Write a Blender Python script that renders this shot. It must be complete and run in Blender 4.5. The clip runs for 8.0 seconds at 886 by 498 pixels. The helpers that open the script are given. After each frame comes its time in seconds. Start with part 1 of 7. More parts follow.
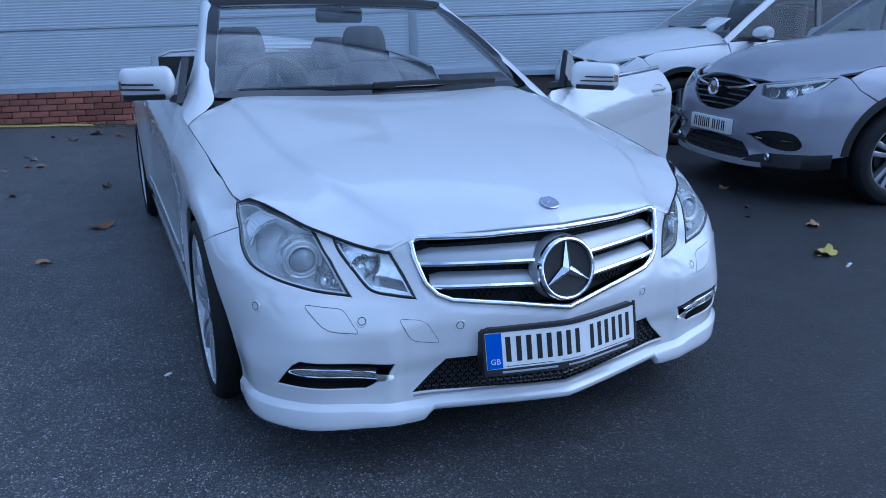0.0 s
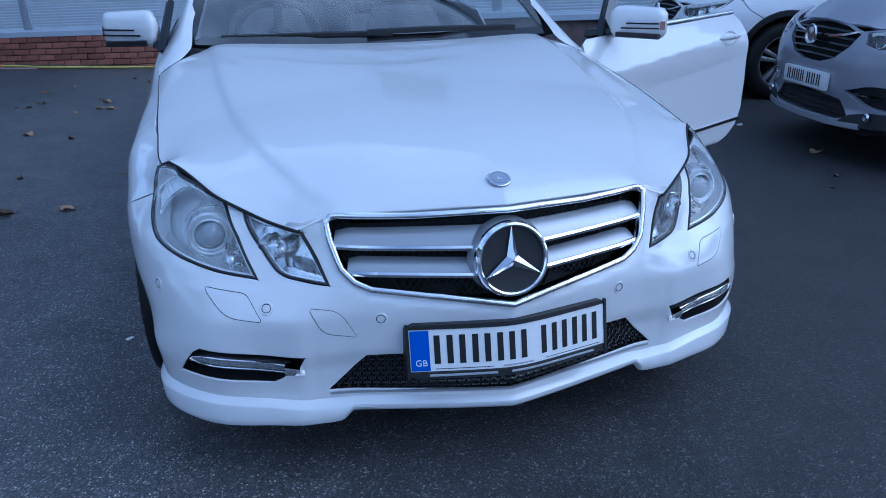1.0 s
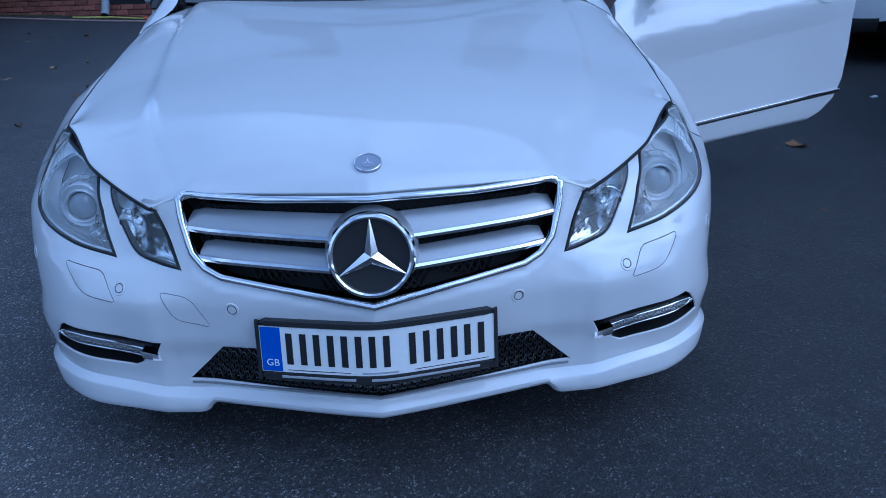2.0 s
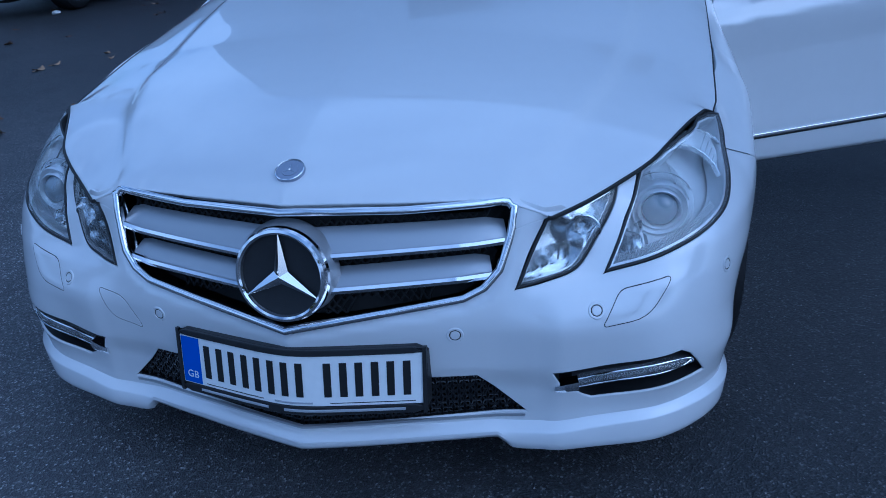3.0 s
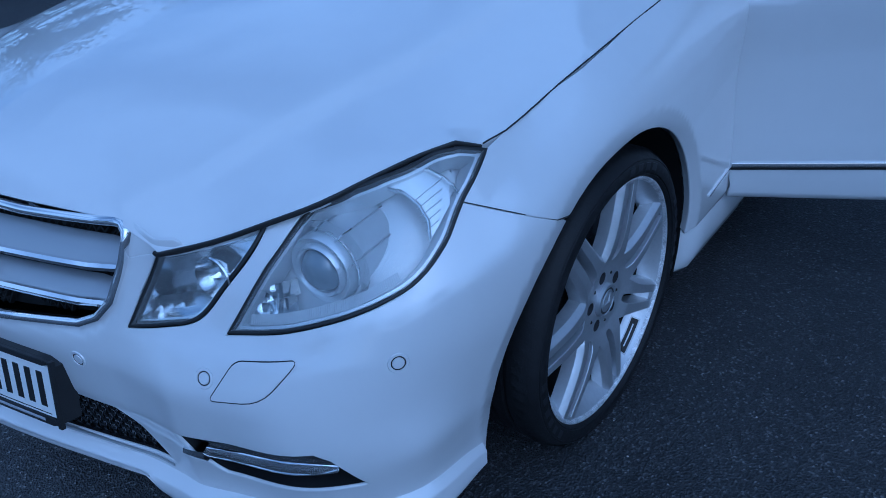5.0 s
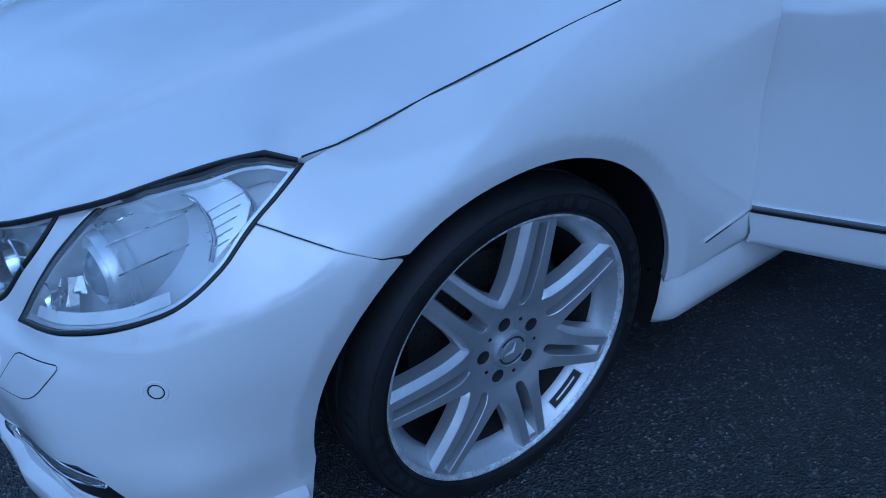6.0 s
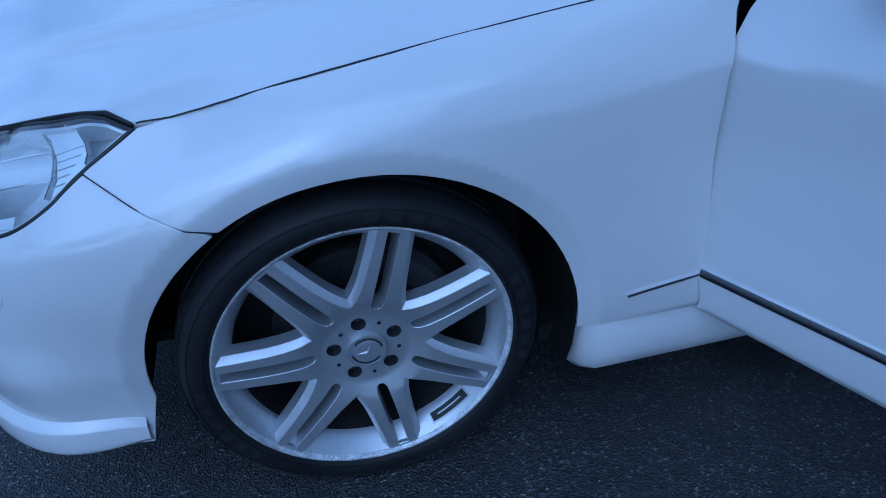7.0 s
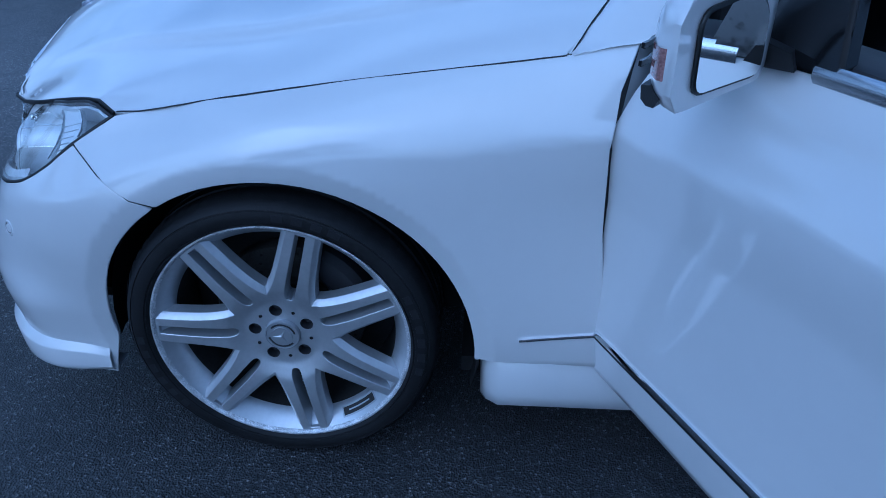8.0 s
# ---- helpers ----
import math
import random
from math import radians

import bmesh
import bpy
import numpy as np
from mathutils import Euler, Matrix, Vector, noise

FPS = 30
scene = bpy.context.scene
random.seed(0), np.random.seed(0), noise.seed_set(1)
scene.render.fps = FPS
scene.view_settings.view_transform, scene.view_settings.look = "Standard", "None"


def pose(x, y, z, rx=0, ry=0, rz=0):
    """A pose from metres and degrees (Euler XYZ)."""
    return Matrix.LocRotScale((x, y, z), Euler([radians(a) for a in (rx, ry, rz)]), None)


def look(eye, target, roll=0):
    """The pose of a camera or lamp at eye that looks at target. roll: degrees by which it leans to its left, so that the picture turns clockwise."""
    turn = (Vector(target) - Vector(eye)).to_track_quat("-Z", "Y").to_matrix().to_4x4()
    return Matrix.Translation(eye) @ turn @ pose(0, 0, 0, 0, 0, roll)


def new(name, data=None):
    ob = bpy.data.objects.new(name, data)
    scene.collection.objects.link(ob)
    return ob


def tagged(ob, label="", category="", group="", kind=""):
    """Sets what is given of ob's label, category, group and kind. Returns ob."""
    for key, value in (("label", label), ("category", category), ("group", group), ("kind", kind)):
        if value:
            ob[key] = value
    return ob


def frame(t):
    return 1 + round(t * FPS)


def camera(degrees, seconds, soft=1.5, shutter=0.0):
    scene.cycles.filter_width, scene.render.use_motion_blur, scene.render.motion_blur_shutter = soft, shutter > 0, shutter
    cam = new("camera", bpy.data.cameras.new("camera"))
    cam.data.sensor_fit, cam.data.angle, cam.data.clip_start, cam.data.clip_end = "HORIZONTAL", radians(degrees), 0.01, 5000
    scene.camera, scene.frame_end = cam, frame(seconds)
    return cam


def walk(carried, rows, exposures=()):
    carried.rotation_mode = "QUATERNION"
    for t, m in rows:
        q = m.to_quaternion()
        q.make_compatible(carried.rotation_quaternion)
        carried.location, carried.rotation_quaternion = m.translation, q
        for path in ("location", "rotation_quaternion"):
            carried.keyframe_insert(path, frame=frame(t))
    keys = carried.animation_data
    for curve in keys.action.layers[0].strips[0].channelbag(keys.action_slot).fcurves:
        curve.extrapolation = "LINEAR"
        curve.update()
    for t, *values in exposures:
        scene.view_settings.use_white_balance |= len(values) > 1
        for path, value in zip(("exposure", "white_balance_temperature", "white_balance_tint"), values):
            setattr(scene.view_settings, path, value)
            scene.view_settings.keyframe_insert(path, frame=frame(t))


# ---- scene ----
# ---- camera and its walk ----
cam = camera(62.2, 8.0, soft=0.9)
METRES, EYE, TURN = 4.684, 1.2585, -25.0
START = (-1.1622, -1.6477)
ROWS = [
    (0.0, 0.0, 0.0, 0.0, 0.0, -17.38, -0.01),
    (0.5, 0.0527, 0.0348, -0.0005, 3.94, -19.44, 0.11),
    (1.0, 0.0961, 0.0749, -0.0016, 9.01, -21.59, 0.38),
    (1.5, 0.1611, 0.1148, -0.0052, 14.94, -23.3, 0.86),
    (3.0, 0.2909, 0.2631, -0.0068, 37.34, -26.77, 3.3),
    (3.5, 0.3107, 0.311, -0.0101, 44.73, -27.59, 3.93),
    (4.0, 0.3475, 0.3717, -0.0117, 51.18, -28.7, 4.35),
    (5.5, 0.3779, 0.5547, -0.0162, 70.09, -32.84, 4.03),
    (6.0, 0.3726, 0.6146, -0.0205, 79.45, -33.93, 3.81),
    (6.5, 0.3711, 0.6807, -0.0187, 90.07, -34.81, 3.2),
    (7.0, 0.3656, 0.7368, -0.0184, 100.73, -34.99, 2.38),
    (7.5, 0.3547, 0.7792, -0.0148, 110.39, -33.83, 1.44),
    (8.0, 0.3579, 0.8452, -0.0075, 118.85, -31.74, 0.49),
]
walk(cam, [(t, pose(*START, EYE, 0, 0, TURN) @ pose(METRES * x, METRES * y, METRES * z, 90 + pitch, roll, yaw)) for t, x, y, z, yaw, pitch, roll in ROWS],
     exposures=[(0.0, 0.06, 4230, 10), (1.5, -0.09, 4120, 10), (3.0, -0.54, 3850, 9), (4.0, -0.64, 3800, 9), (5.5, -0.66, 3690, 7), (8.0, -0.44, 3780, 7)])

# ---- light ----
world = bpy.data.worlds.new("world")
scene.world = world
world.use_nodes = True
wn = world.node_tree
sky = wn.nodes.new("ShaderNodeTexSky")
sky.sky_type = "NISHITA"
sky.sun_disc = False
SUN_UP, SUN_TURN = 36.0, 118.0
sky.sun_elevation, sky.sun_rotation = radians(SUN_UP), radians(SUN_TURN)
sky.air_density, sky.dust_density, sky.ozone_density = 1.0, 3.0, 1.0
back = wn.nodes["Background"]
back.inputs["Strength"].default_value = 0.11
# broken cloud over the whole sky
geo = wn.nodes.new("ShaderNodeTexCoord")
flat = wn.nodes.new("ShaderNodeMapping")
flat.inputs["Scale"].default_value = (1.0, 1.0, 2.2)
cloud = wn.nodes.new("ShaderNodeTexNoise")
cloud.inputs["Scale"].default_value, cloud.inputs["Detail"].default_value, cloud.inputs["Roughness"].default_value = 2.6, 8, .58
cover = wn.nodes.new("ShaderNodeMapRange")
cover.inputs["From Min"].default_value, cover.inputs["From Max"].default_value = .38, .62
cover.inputs["To Min"].default_value, cover.inputs["To Max"].default_value = .12, .92
blend = wn.nodes.new("ShaderNodeMix")
blend.data_type = "RGBA"
blend.inputs["B"].default_value = (8.8, 9.0, 9.3, 1)
wn.links.new(geo.outputs["Generated"], flat.inputs["Vector"])
wn.links.new(flat.outputs[0], cloud.inputs["Vector"])
wn.links.new(cloud.outputs["Fac"], cover.inputs["Value"])
wn.links.new(cover.outputs[0], blend.inputs["Factor"])
wn.links.new(sky.outputs[0], blend.inputs["A"])
wn.links.new(blend.outputs["Result"], back.inputs["Color"])
sun_data = bpy.data.lights.new("sun", "SUN")
sun_data.energy, sun_data.angle, sun_data.color = 0.68, radians(70), (1.0, 0.95, 0.88)
sun = new("sun", sun_data)
a, e = radians(SUN_TURN), radians(SUN_UP)
sun.matrix_world = look((0, 0, 30), (-math.sin(a) * math.cos(e), -math.cos(a) * math.cos(e), 30 - math.sin(e)))

# ---- materials ----
def material(name, color, rough=0.5, metal=0.0, coat=0.0, vary=0.0, scale=8.0, bump=0.0, bump_scale=60.0, spec=0.5, second=None, trans=0.0, ior=1.5, detail=6.0, rough_vary=0.0, emit=None):
    """A principled material with colour variation at two scales and a fine bump, in object space."""
    m = bpy.data.materials.new(name)
    m.use_nodes = True
    nt = m.node_tree
    b = nt.nodes["Principled BSDF"]
    b.inputs["Base Color"].default_value = (*color, 1)
    b.inputs["Roughness"].default_value = rough
    b.inputs["Metallic"].default_value = metal
    b.inputs["Coat Weight"].default_value = coat
    b.inputs["Coat Roughness"].default_value = 0.02
    b.inputs["Specular IOR Level"].default_value = spec
    b.inputs["Transmission Weight"].default_value = trans
    b.inputs["IOR"].default_value = ior
    if emit:
        b.inputs["Emission Color"].default_value = (*emit[:3], 1)
        b.inputs["Emission Strength"].default_value = emit[3]
    if vary or bump or rough_vary:
        tc = nt.nodes.new("ShaderNodeTexCoord")
    if vary or rough_vary:
        n1, n2 = nt.nodes.new("ShaderNodeTexNoise"), nt.nodes.new("ShaderNodeTexNoise")
        n1.inputs["Scale"].default_value, n2.inputs["Scale"].default_value = scale, scale * 9
        n1.inputs["Detail"].default_value = n2.inputs["Detail"].default_value = detail
        for n in (n1, n2):
            nt.links.new(tc.outputs["Object"], n.inputs["Vector"])
        mean = nt.nodes.new("ShaderNodeMath")
        mean.operation = "ADD"
        nt.links.new(n1.outputs["Fac"], mean.inputs[0])
        nt.links.new(n2.outputs["Fac"], mean.inputs[1])
    if vary:
        ramp = nt.nodes.new("ShaderNodeMapRange")
        ramp.inputs["From Min"].default_value, ramp.inputs["From Max"].default_value = 0.7, 1.3
        nt.links.new(mean.outputs[0], ramp.inputs["Value"])
        mix = nt.nodes.new("ShaderNodeMix")
        mix.data_type = "RGBA"
        lo = second or tuple(c * (1 - vary) for c in color)
        hi = color if second else tuple(min(1, c * (1 + vary)) for c in color)
        mix.inputs["A"].default_value, mix.inputs["B"].default_value = (*lo, 1), (*hi, 1)
        nt.links.new(ramp.outputs[0], mix.inputs["Factor"])
        nt.links.new(mix.outputs["Result"], b.inputs["Base Color"])
    if rough_vary:
        rr = nt.nodes.new("ShaderNodeMapRange")
        rr.inputs["From Min"].default_value, rr.inputs["From Max"].default_value = 0.7, 1.3
        rr.inputs["To Min"].default_value, rr.inputs["To Max"].default_value = max(0, rough - rough_vary), rough + rough_vary
        nt.links.new(mean.outputs[0], rr.inputs["Value"])
        nt.links.new(rr.outputs[0], b.inputs["Roughness"])
    if bump:
        nb, bp = nt.nodes.new("ShaderNodeTexNoise"), nt.nodes.new("ShaderNodeBump")
        nb.inputs["Scale"].default_value, nb.inputs["Detail"].default_value = bump_scale, 4
        bp.inputs["Strength"].default_value, bp.inputs["Distance"].default_value = bump, 0.004
        nt.links.new(tc.outputs["Object"], nb.inputs["Vector"])
        nt.links.new(nb.outputs["Fac"], bp.inputs["Height"])
        nt.links.new(bp.outputs[0], b.inputs["Normal"])
    return m


PAINT = material("white_paint", (0.69, 0.69, 0.69), 0.35, coat=1.0, vary=0.012, scale=3)
PAINT.node_tree.nodes["Principled BSDF"].inputs["Coat IOR"].default_value = 1.7
CHROME = material("chrome", (0.85, 0.85, 0.86), 0.07, metal=1.0, rough_vary=0.03, scale=20)
SATIN = material("satin_silver", (0.40, 0.41, 0.43), 0.34, metal=0.5, coat=0.3)
BELT = material("brushed_belt_metal", (0.74, 0.75, 0.77), 0.22, metal=1.0, rough_vary=0.06, scale=30)
BLACK = material("black_plastic", (0.012, 0.012, 0.013), 0.45, vary=0.2, bump=0.1, bump_scale=400)
GLOSS = material("gloss_black", (0.008, 0.008, 0.009), 0.12, coat=0.6)
DARK = material("dark_void", (0.006, 0.006, 0.006), 0.8, vary=0.2)
RUBBER = material("tyre_rubber", (0.012, 0.012, 0.013), 0.6, spec=0.25, vary=0.35, scale=10, bump=0.15, bump_scale=250, rough_vary=0.1)
SIDEWALL = material("sidewall_mark_rubber", (0.017, 0.017, 0.019), 0.48, spec=0.35, vary=0.3, scale=40)
SEAL = material("rubber_seal", (0.01, 0.01, 0.01), 0.5)
ALLOY = material("silver_alloy", (0.56, 0.57, 0.59), 0.43, metal=0.75, coat=0.15, vary=0.06, scale=12)
DARK_ALLOY = material("brake_dust_grey", (0.030, 0.029, 0.028), 0.7, metal=0.3, vary=0.3, scale=20)
ALLOY_WORN = material("scuffed_alloy", (0.66, 0.66, 0.67), 0.45, metal=0.5, vary=0.45, scale=45, bump=0.9, bump_scale=160)
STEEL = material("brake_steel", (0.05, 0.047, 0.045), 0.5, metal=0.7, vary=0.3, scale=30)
GLASS = material("clear_glass", (.93, .96, .95), 0.0, trans=1.0, ior=1.005, coat=1.0)
SCREEN_GLASS = material("windscreen_glass", (.88, .92, .92), 0.0, trans=1.0, ior=1.005, coat=1.0)
SCREEN_GLASS.node_tree.nodes["Principled BSDF"].inputs["Coat IOR"].default_value = 2.3
LENS = material("lamp_lens", (0.95, 0.97, 0.98), 0.05, trans=0.93, ior=1.12, rough_vary=0.04, scale=6, coat=0.8)
REFLECTOR = material("lamp_reflector", (0.8, 0.82, 0.84), 0.16, metal=1.0, vary=0.15, scale=14)
PROJECTOR = material("projector_glass", (0.20, 0.23, 0.26), 0.04, coat=1.0, vary=0.1, scale=6)
LAMP_SATIN = material("lamp_satin_silver", (0.66, 0.68, 0.70), 0.38, metal=0.6, vary=0.06, scale=8)
LAMP_PALE = material("lamp_pale_reflector", (0.72, 0.74, 0.76), 0.3, metal=0.4, vary=0.05, scale=20)
LAMP_GREY = material("lamp_inner_grey", (0.48, 0.50, 0.52), 0.35, metal=0.3, vary=0.08, scale=10)
PLATE_WHITE = material("plate_white", (0.78, 0.78, 0.76), 0.35, vary=0.03)
PLATE_BLUE = material("plate_blue", (0.01, 0.09, 0.52), 0.35)
PLATE_BLACK = material("plate_black", (0.01, 0.01, 0.01), 0.4)
PRINT_GREY = material("print_grey", (0.35, 0.36, 0.38), 0.5)
MIRROR = material("mirror_glass", (0.9, 0.92, 0.93), 0.01, metal=1.0)
INDICATOR = material("indicator_lens", (0.30, 0.17, 0.16), 0.08, vary=0.5, scale=40, coat=0.9)
LEATHER = material("black_leather", (0.018, 0.018, 0.02), 0.55, bump=0.05, bump_scale=120)
CLOTH = material("dark_roof_cloth", (0.02, 0.02, 0.022), 0.85, bump=0.3, bump_scale=500)
CALIPER = material("caliper_grey", (0.05, 0.05, 0.055), 0.5, metal=0.3)

# ---- shaping tools ----
def smooth(xs, ys):
    """A monotone cubic curve through the knots, for arrays."""
    xs, ys = np.array(xs, float), np.array(ys, float)
    h, dl = np.diff(xs), np.diff(ys) / np.diff(xs)
    m = np.zeros_like(ys)
    m[0], m[-1] = dl[0], dl[-1]
    for i in range(1, len(xs) - 1):
        if dl[i - 1] * dl[i] > 0:
            w1, w2 = 2 * h[i] + h[i - 1], h[i] + 2 * h[i - 1]
            m[i] = (w1 + w2) / (w1 / dl[i - 1] + w2 / dl[i])

    def f(x):
        x = np.clip(np.asarray(x, float), xs[0], xs[-1])
        i = np.clip(np.searchsorted(xs, x, side="right") - 1, 0, len(xs) - 2)
        t = (x - xs[i]) / h[i]
        return ys[i] * (1 + 2 * t) * (1 - t) ** 2 + m[i] * h[i] * t * (1 - t) ** 2 + ys[i + 1] * t * t * (3 - 2 * t) + m[i + 1] * h[i] * t * t * (t - 1)
    return f


class Wrap:
    """A car's outer skin: a plan curve from the nose's centre round to the tail's, and at stations along it how far the skin lies inside that curve at each height."""

    def __init__(self, plan, stations):
        p = np.array(plan, float)
        self.knots = np.concatenate([[0], np.cumsum(np.hypot(*np.diff(p, axis=0).T))])
        self.bx, self.by = smooth(self.knots, p[:, 0]), smooth(self.knots, p[:, 1])
        self.st = [self.knots[i] for i, _ in stations]
        self.prof = [smooth([k[0] for k in pr], [k[1] for k in pr]) for _, pr in stations]
        self.extra = None
        self.length = self.knots[-1]

    def __call__(self, s, z):
        s, z = np.asarray(s, float), np.asarray(z, float)
        a = np.abs(s)
        table = np.stack([f(z) for f in self.prof])
        i = np.clip(np.searchsorted(self.st, a, side="right") - 1, 0, len(self.st) - 2)
        st = np.array(self.st)
        h = st[i + 1] - st[i]
        t = np.clip((a - st[i]) / h, 0, 1)
        n = np.arange(a.size).reshape(a.shape) if a.ndim else 0
        tab = table.reshape(len(self.st), -1)
        flat = np.arange(tab.shape[1])
        ii = np.broadcast_to(i, a.shape).ravel()
        g = lambda k: tab[np.clip(k, 0, len(st) - 1), flat]
        p0, p1, p2, p3 = g(ii - 1), g(ii), g(ii + 1), g(ii + 2)
        hh = lambda k: np.maximum(st[np.clip(k + 1, 0, len(st) - 1)] - st[np.clip(k, 0, len(st) - 1)], 1e-3)
        d0, d1, d2 = (p1 - p0) / hh(ii - 1), (p2 - p1) / hh(ii), (p3 - p2) / hh(ii + 1)
        lim = lambda u, v: np.where(u * v > 0, 2 * u * v / np.where(u + v == 0, 1, u + v), 0)
        m1, m2 = lim(d0, d1), lim(d1, d2)
        tt, H = np.broadcast_to(t, a.shape).ravel(), np.broadcast_to(h, a.shape).ravel()
        d = p1 * (1 + 2 * tt) * (1 - tt) ** 2 + m1 * H * tt * (1 - tt) ** 2 + p2 * tt * tt * (3 - 2 * tt) + m2 * H * tt * tt * (tt - 1)
        d = d.reshape(a.shape)
        e = 0.004
        lo, hi = np.clip(a - e, 0, self.length), np.clip(a + e, 0, self.length)
        tx, ty = self.bx(hi) - self.bx(lo), self.by(hi) - self.by(lo)
        ln = np.hypot(tx, ty) + 1e-9
        nx, ny = ty / ln * np.clip(a / .09, 0, 1), -tx / ln
        x, y = self.bx(a), self.by(a)
        if self.extra:
            d = d + self.extra(x, y, z)
        return np.stack([(x - nx * d) * np.where(s < 0, -1, 1), y - ny * d, z + 0 * x], -1)

    def at_x(self, x, z, end=1.3):
        g = np.linspace(0, end, 900)
        q = self(g, np.full(g.shape, z))
        k = int(np.argmax(q[:, 0])) if end < 2 else len(g)
        return math.copysign(float(np.interp(abs(x), q[:k, 0], g[:k])), x if x else 1)

    def at_y(self, y, z):
        g = np.linspace(0.55, self.length - 0.8, 1800)
        q = self(g, np.full(g.shape, z))
        return float(np.interp(y, q[:, 1], g))

    def near(self, p):
        g = np.linspace(0, 2.4, 2400)
        q = self(g, np.full(g.shape, p[2]))
        return float(g[np.argmin(np.hypot(q[:, 0] - abs(p[0]), q[:, 1] - p[1]))]), p[2]


PLAN = [(0, -.02), (.2, .02), (.4, .066), (.58, .122), (.72, .19), (.82, .285), (.875, .42), (.903, .6), (.915, .83), (.918, 1.2),
        (.918, 1.6), (.922, 2.6), (.938, 3.4), (.925, 4.0), (.86, 4.4), (.74, 4.6), (.4, 4.69), (0, 4.70)]
STATIONS = [
    (0, [(.11, .06), (.18, .004), (.215, .0), (.234, .0), (.30, .01), (.40, .005), (.476, .0), (.53, .02), (.6, .035), (.69, .062), (.78, .14)]),
    (2, [(.11, .06), (.18, .012), (.217, .012), (.24, .012), (.30, .012), (.364, .0), (.44, .0), (.50, .012), (.53, .022), (.6, .045), (.67, .07), (.78, .20)]),
    (3, [(.11, .03), (.17, .008), (.232, .006), (.25, .008), (.30, .004), (.338, .0), (.44, .0), (.50, .016), (.53, .038), (.6, .075), (.68, .125), (.78, .28)]),
    (4, [(.11, .02), (.17, -.002), (.242, -.006), (.275, -.010), (.31, -.016), (.36, -.016), (.44, -.004), (.50, .0), (.535, .016), (.6, .06), (.68, .125), (.78, .25)]),
    (5, [(.11, .02), (.17, -.004), (.258, -.013), (.285, -.015), (.33, -.018), (.42, -.004), (.5, .0), (.55, .012), (.6, .034), (.68, .088), (.78, .18)]),
    (6, [(.11, .04), (.17, .022), (.262, .018), (.36, .014), (.43, .007), (.5, .001), (.58, .008), (.65, .034), (.70, .058), (.76, .092), (.82, .16)]),
    (7, [(.11, .04), (.2, .03), (.3, .024), (.4, .013), (.5, .002), (.55, .0), (.6, .003), (.66, .020), (.72, .058), (.752, .09), (.82, .2)]),
    (8, [(.11, .02), (.3, .0), (.6, -.003), (.66, .0), (.70, .009), (.75, .035), (.793, .085), (.86, .2)]),
    (9, [(.11, .03), (.2, .016), (.262, .014), (.275, .0), (.36, -.003), (.5, -.001), (.60, .001), (.66, .003), (.712, .007), (.75, .014), (.80, .034), (.845, .073), (.92, .2)]),
    (10, [(.11, .03), (.2, .016), (.262, .014), (.275, .0), (.36, -.005), (.5, .004), (.62, .007), (.69, .007), (.746, .008), (.8, .017), (.87, .036), (.93, .065), (1.0, .14)]),
    (11, [(.11, .03), (.2, .016), (.262, .014), (.275, .0), (.36, -.005), (.5, .004), (.66, .009), (.74, .008), (.80, .010), (.86, .026), (.95, .07), (1.02, .14)]),
    (12, [(.11, .03), (.3, .0), (.5, -.01), (.75, -.01), (.85, .02), (.95, .08), (1.02, .16)]),
    (14, [(.2, .05), (.3, .0), (.6, .0), (.75, .01), (.85, .04), (.95, .12), (1.02, .25)]),
    (17, [(.2, .05), (.3, .0), (.6, .0), (.75, .01), (.85, .04), (.95, .12), (1.02, .25)]),
]
SKIN = Wrap(PLAN, STATIONS)
HUB_Y, HUB_Z, ARCH_Y, ARCH_Z, ARCH_R = .826, .308, .836, .284, .376


GR_EDGE = [(0, .467), (.175, .493), (.334, .513), (.372, .530), (.40, .560), (.419, .624), (.424, .66)]


LAMP_Y, LAMP_Z = [.09, .105, .14, .18, .23, .315, .45, .49, .545, .63], [.655, .655, .667, .69, .707, .73, .751, .754, .747, .75]
LAMP_IN = smooth([.0, .072, .085, .097, .105, .118, .14, .18, .23, .315, .383, .45, .49, .545, .63], [.0, .0, -.012, -.026, -.028, -.019, -.005, .006, .015, .039, .042, .039, .017, .005, .0])

FULL = smooth([.0, .062, .085, .10, .122, .168, .19, .23, .30, .42, .6], [.0, .0, .010, .020, .021, .025, .023, .016, .005, .0, .0])


SWELL = smooth([.10, .16, .25, .35, .45, .60, .80, 1.0, 1.2, 1.4, 2.0], [0, .05, .40, .75, .92, 1.15, 1.0, .7, .3, 0, 0])
SWELL_FOOT = smooth([.1, .24, .29, .34, .40, 1.1], [.3, .3, .55, .9, 1, 1])


